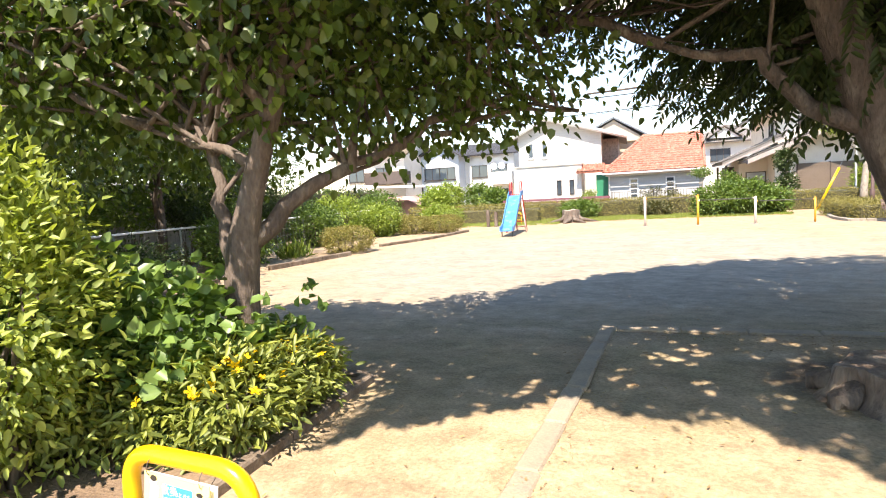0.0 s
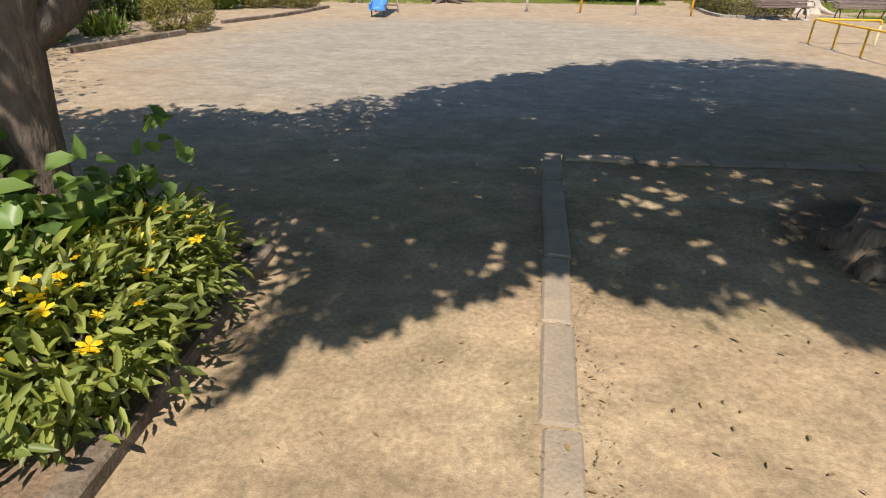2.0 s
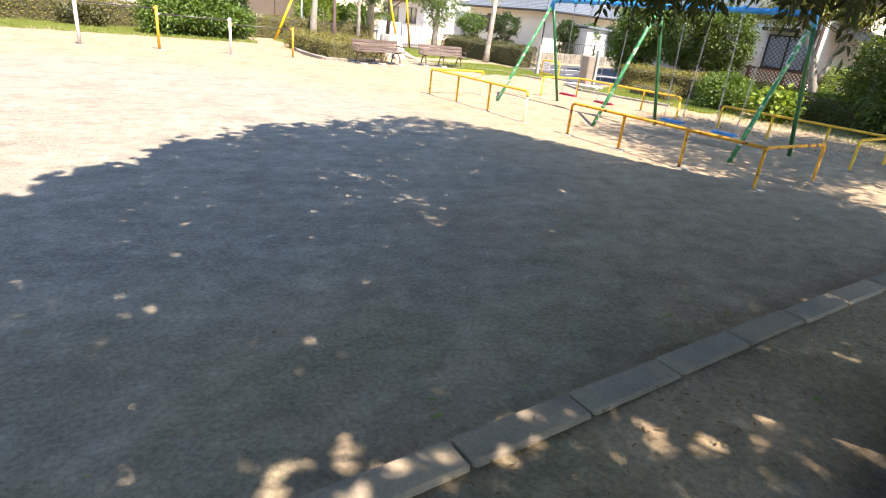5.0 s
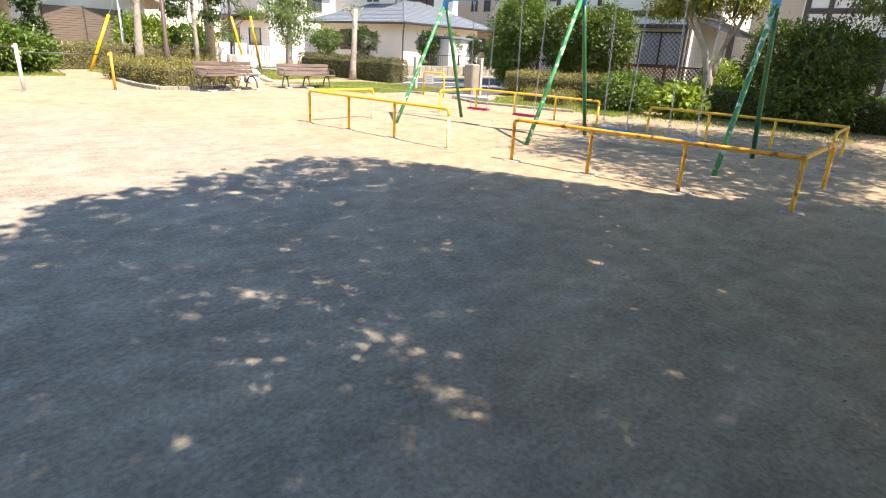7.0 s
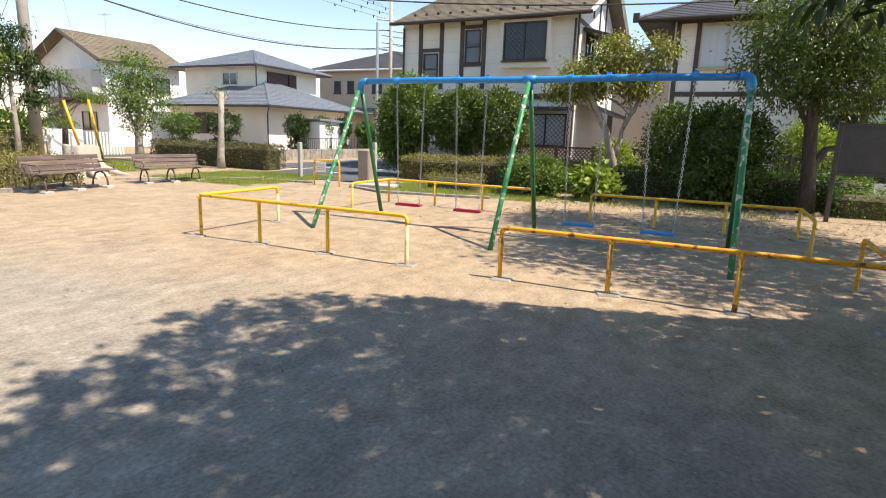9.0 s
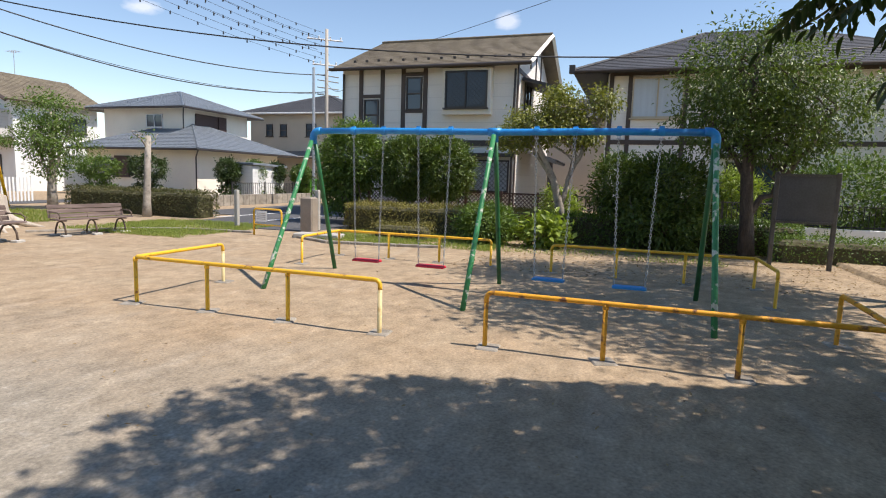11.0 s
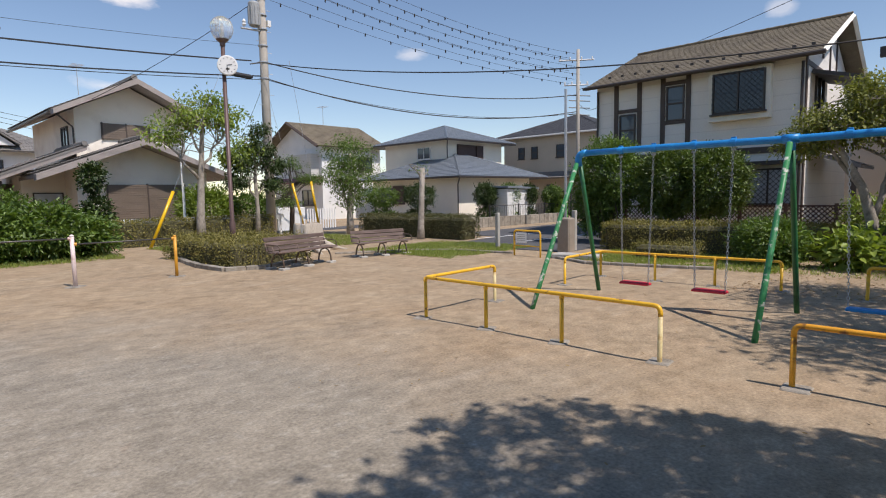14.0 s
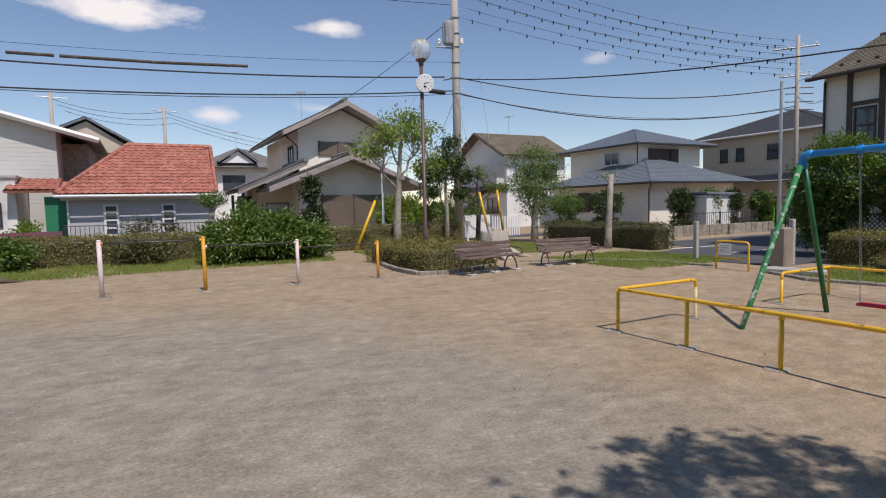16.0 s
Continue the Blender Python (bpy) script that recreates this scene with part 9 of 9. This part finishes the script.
lattice_fence()
tr = thing("notice_board", (14.0, 7.15, 0), "dark empty notice board on two posts", "notice board")
for y in (6.62, 7.68):
    Geo().box((14.0, y, 0.95), (0.08, 0.08, 2.0), None, 0.01).make("post", M_DARKRAIL, tr)
Geo().box((14.0, 7.15, 1.42), (0.06, 1.02, 0.92), None, 0.01).make("panel", mat("dark_grey_board", (0.09, 0.09, 0.095), 0.12, 0.15, 2.0, 30.0, 0.02), tr)
for z in (0.95, 1.89):
    Geo().box((13.985, 7.15, z), (0.09, 1.06, 0.045)).make("frame_rail", M_DARKRAIL, tr)

# ---- left boundary: mesh fence, old shed wall ----
mf = thing("mesh_fence", (-12.4, 16, 0), "wire mesh fence with a pale top rail", "fence", "", "structure")
Geo().tube([(-11.3, 3.0, 1.18), (-12.0, 12.0, 1.18), (-12.8, 28.5, 1.15)], 0.028, 8).make("top_rail", M_WHITE, mf)
for k in range(13):
    t = k / 12
    x, y = -11.3 - 1.5 * t, 3.0 + 25.5 * t
    Geo().tube([(x, y, -0.1), (x, y, 1.18)], 0.028, 8).make("post", M_STEEL_MESH, mf)
g = Geo()
for k in range(5):
    z = 0.1 + 0.24 * k
    g.tube([(-11.3, 3.0, z), (-12.0, 12.0, z), (-12.8, 28.5, z)], 0.005, 4)
for k in range(120):
    t = k / 119
    g.tube([(-11.3 - 1.5 * t, 3.0 + 25.5 * t, 0.05), (-11.3 - 1.5 * t, 3.0 + 25.5 * t, 1.16)], 0.004, 4)
g.make("wire_mesh", M_STEEL_MESH, mf)
ow = thing("old_shed", (-17.0, 12, 0), "weathered grey shed with a low roof", "shed")
Geo().box((-17.2, 12.5, 1.25), (3.4, 14.0, 2.5)).make("wall", lined_mat("weathered_grey_boards", (0.27, 0.26, 0.24), 0.22, 0.9, 0.6, 1, 0.2, 0.6), ow)
Geo().box((-17.1, 12.5, 2.6), (4.2, 14.8, 0.16), Matrix.Rotation(0.08, 3, "Y"), 0.03).make("roof", M_TILE_GREY, ow)
hedge("tall_hedge", -16.2, -15.0, 19.5, 31.0, 0, 2.2, 150, (0.10, 0.055), L_DARK, "tall dark hedge beyond the side fence", 191, bumpy=0.22)
hedge("tall_hedge", -14.6, -13.6, 1.0, 6.0, 0, 2.0, 150, (0.10, 0.055), L_DARK, "tall dark hedge beyond the side fence", 192, bumpy=0.22)
for k, (x, y) in enumerate(((-13.4, 8.4), (-13.8, 10.2), (-13.3, 13.4), (-13.9, 15.0), (-13.5, 17.0), (-14.0, 12.0))):
    shrub("bare_stemmed_shrub", (x, y, 0), (0.6, 0.6, 0.8), 900, (0.10, 0.05), L_MID if k % 2 else L_DARK, "thin pale-stemmed shrub along the side fence", 200 + k, blobs=[((x, y, 1.7), (0.8, 0.8, 0.5))], stems=12, spread=0.14, per=10)
pp = thing("marker_posts", (-7.2, 27.0, 0), "short weathered wooden posts by the far hedge", "posts")
for k in range(2):
    Geo().tube([(-7.4 + 0.4 * k, 27.0, -0.1), (-7.4 + 0.4 * k, 27.0, 0.85 - 0.1 * k)], 0.09, 10).make("post", M_BARK, pp)
hoop("far_hoop", (-6.6, 27.8), (-5.9, 27.9), 0.6, 0.024, 0.10, M_YELLOW, "yellow hoop barrier at the far side entrance", 0.25, 0.0)
dish = thing("round_mirror_lamp", (10.95, 36.0, 0), "small white lamp on a bracket by the lane", "street lamp")
Geo().tube([(10.95, 36.0, -0.1), (10.95, 36.0, 3.8)], 0.03, 8).make("pole_tube", M_WHITE, dish)
Geo().lathe((10.95, 35.9, 3.8), [(0.02, 0), (0.14, 0.05), (0.16, 0.14), (0.06, 0.24)], 12).make("lamp_head", M_FRAME_W, dish)
for x, y, z in ((8.3, 64.0, 7.3), (10.0, 47.0, 7.7), (28.5, 50.5, 7.7)):
    an = thing("tv_antenna", (x, y, z), "thin television antenna on the roof", "antenna")
    Geo().tube([(x, y, z - 0.1), (x, y, z + 1.6)], 0.02, 5).make("antenna_mast", M_STEEL, an)
    for k in range(5):
        Geo().tube([(x - 0.3, y - 0.4 + 0.2 * k, z + 1.5), (x + 0.3, y - 0.4 + 0.2 * k, z + 1.5)], 0.012, 4).make("antenna_rod", M_STEEL, an)
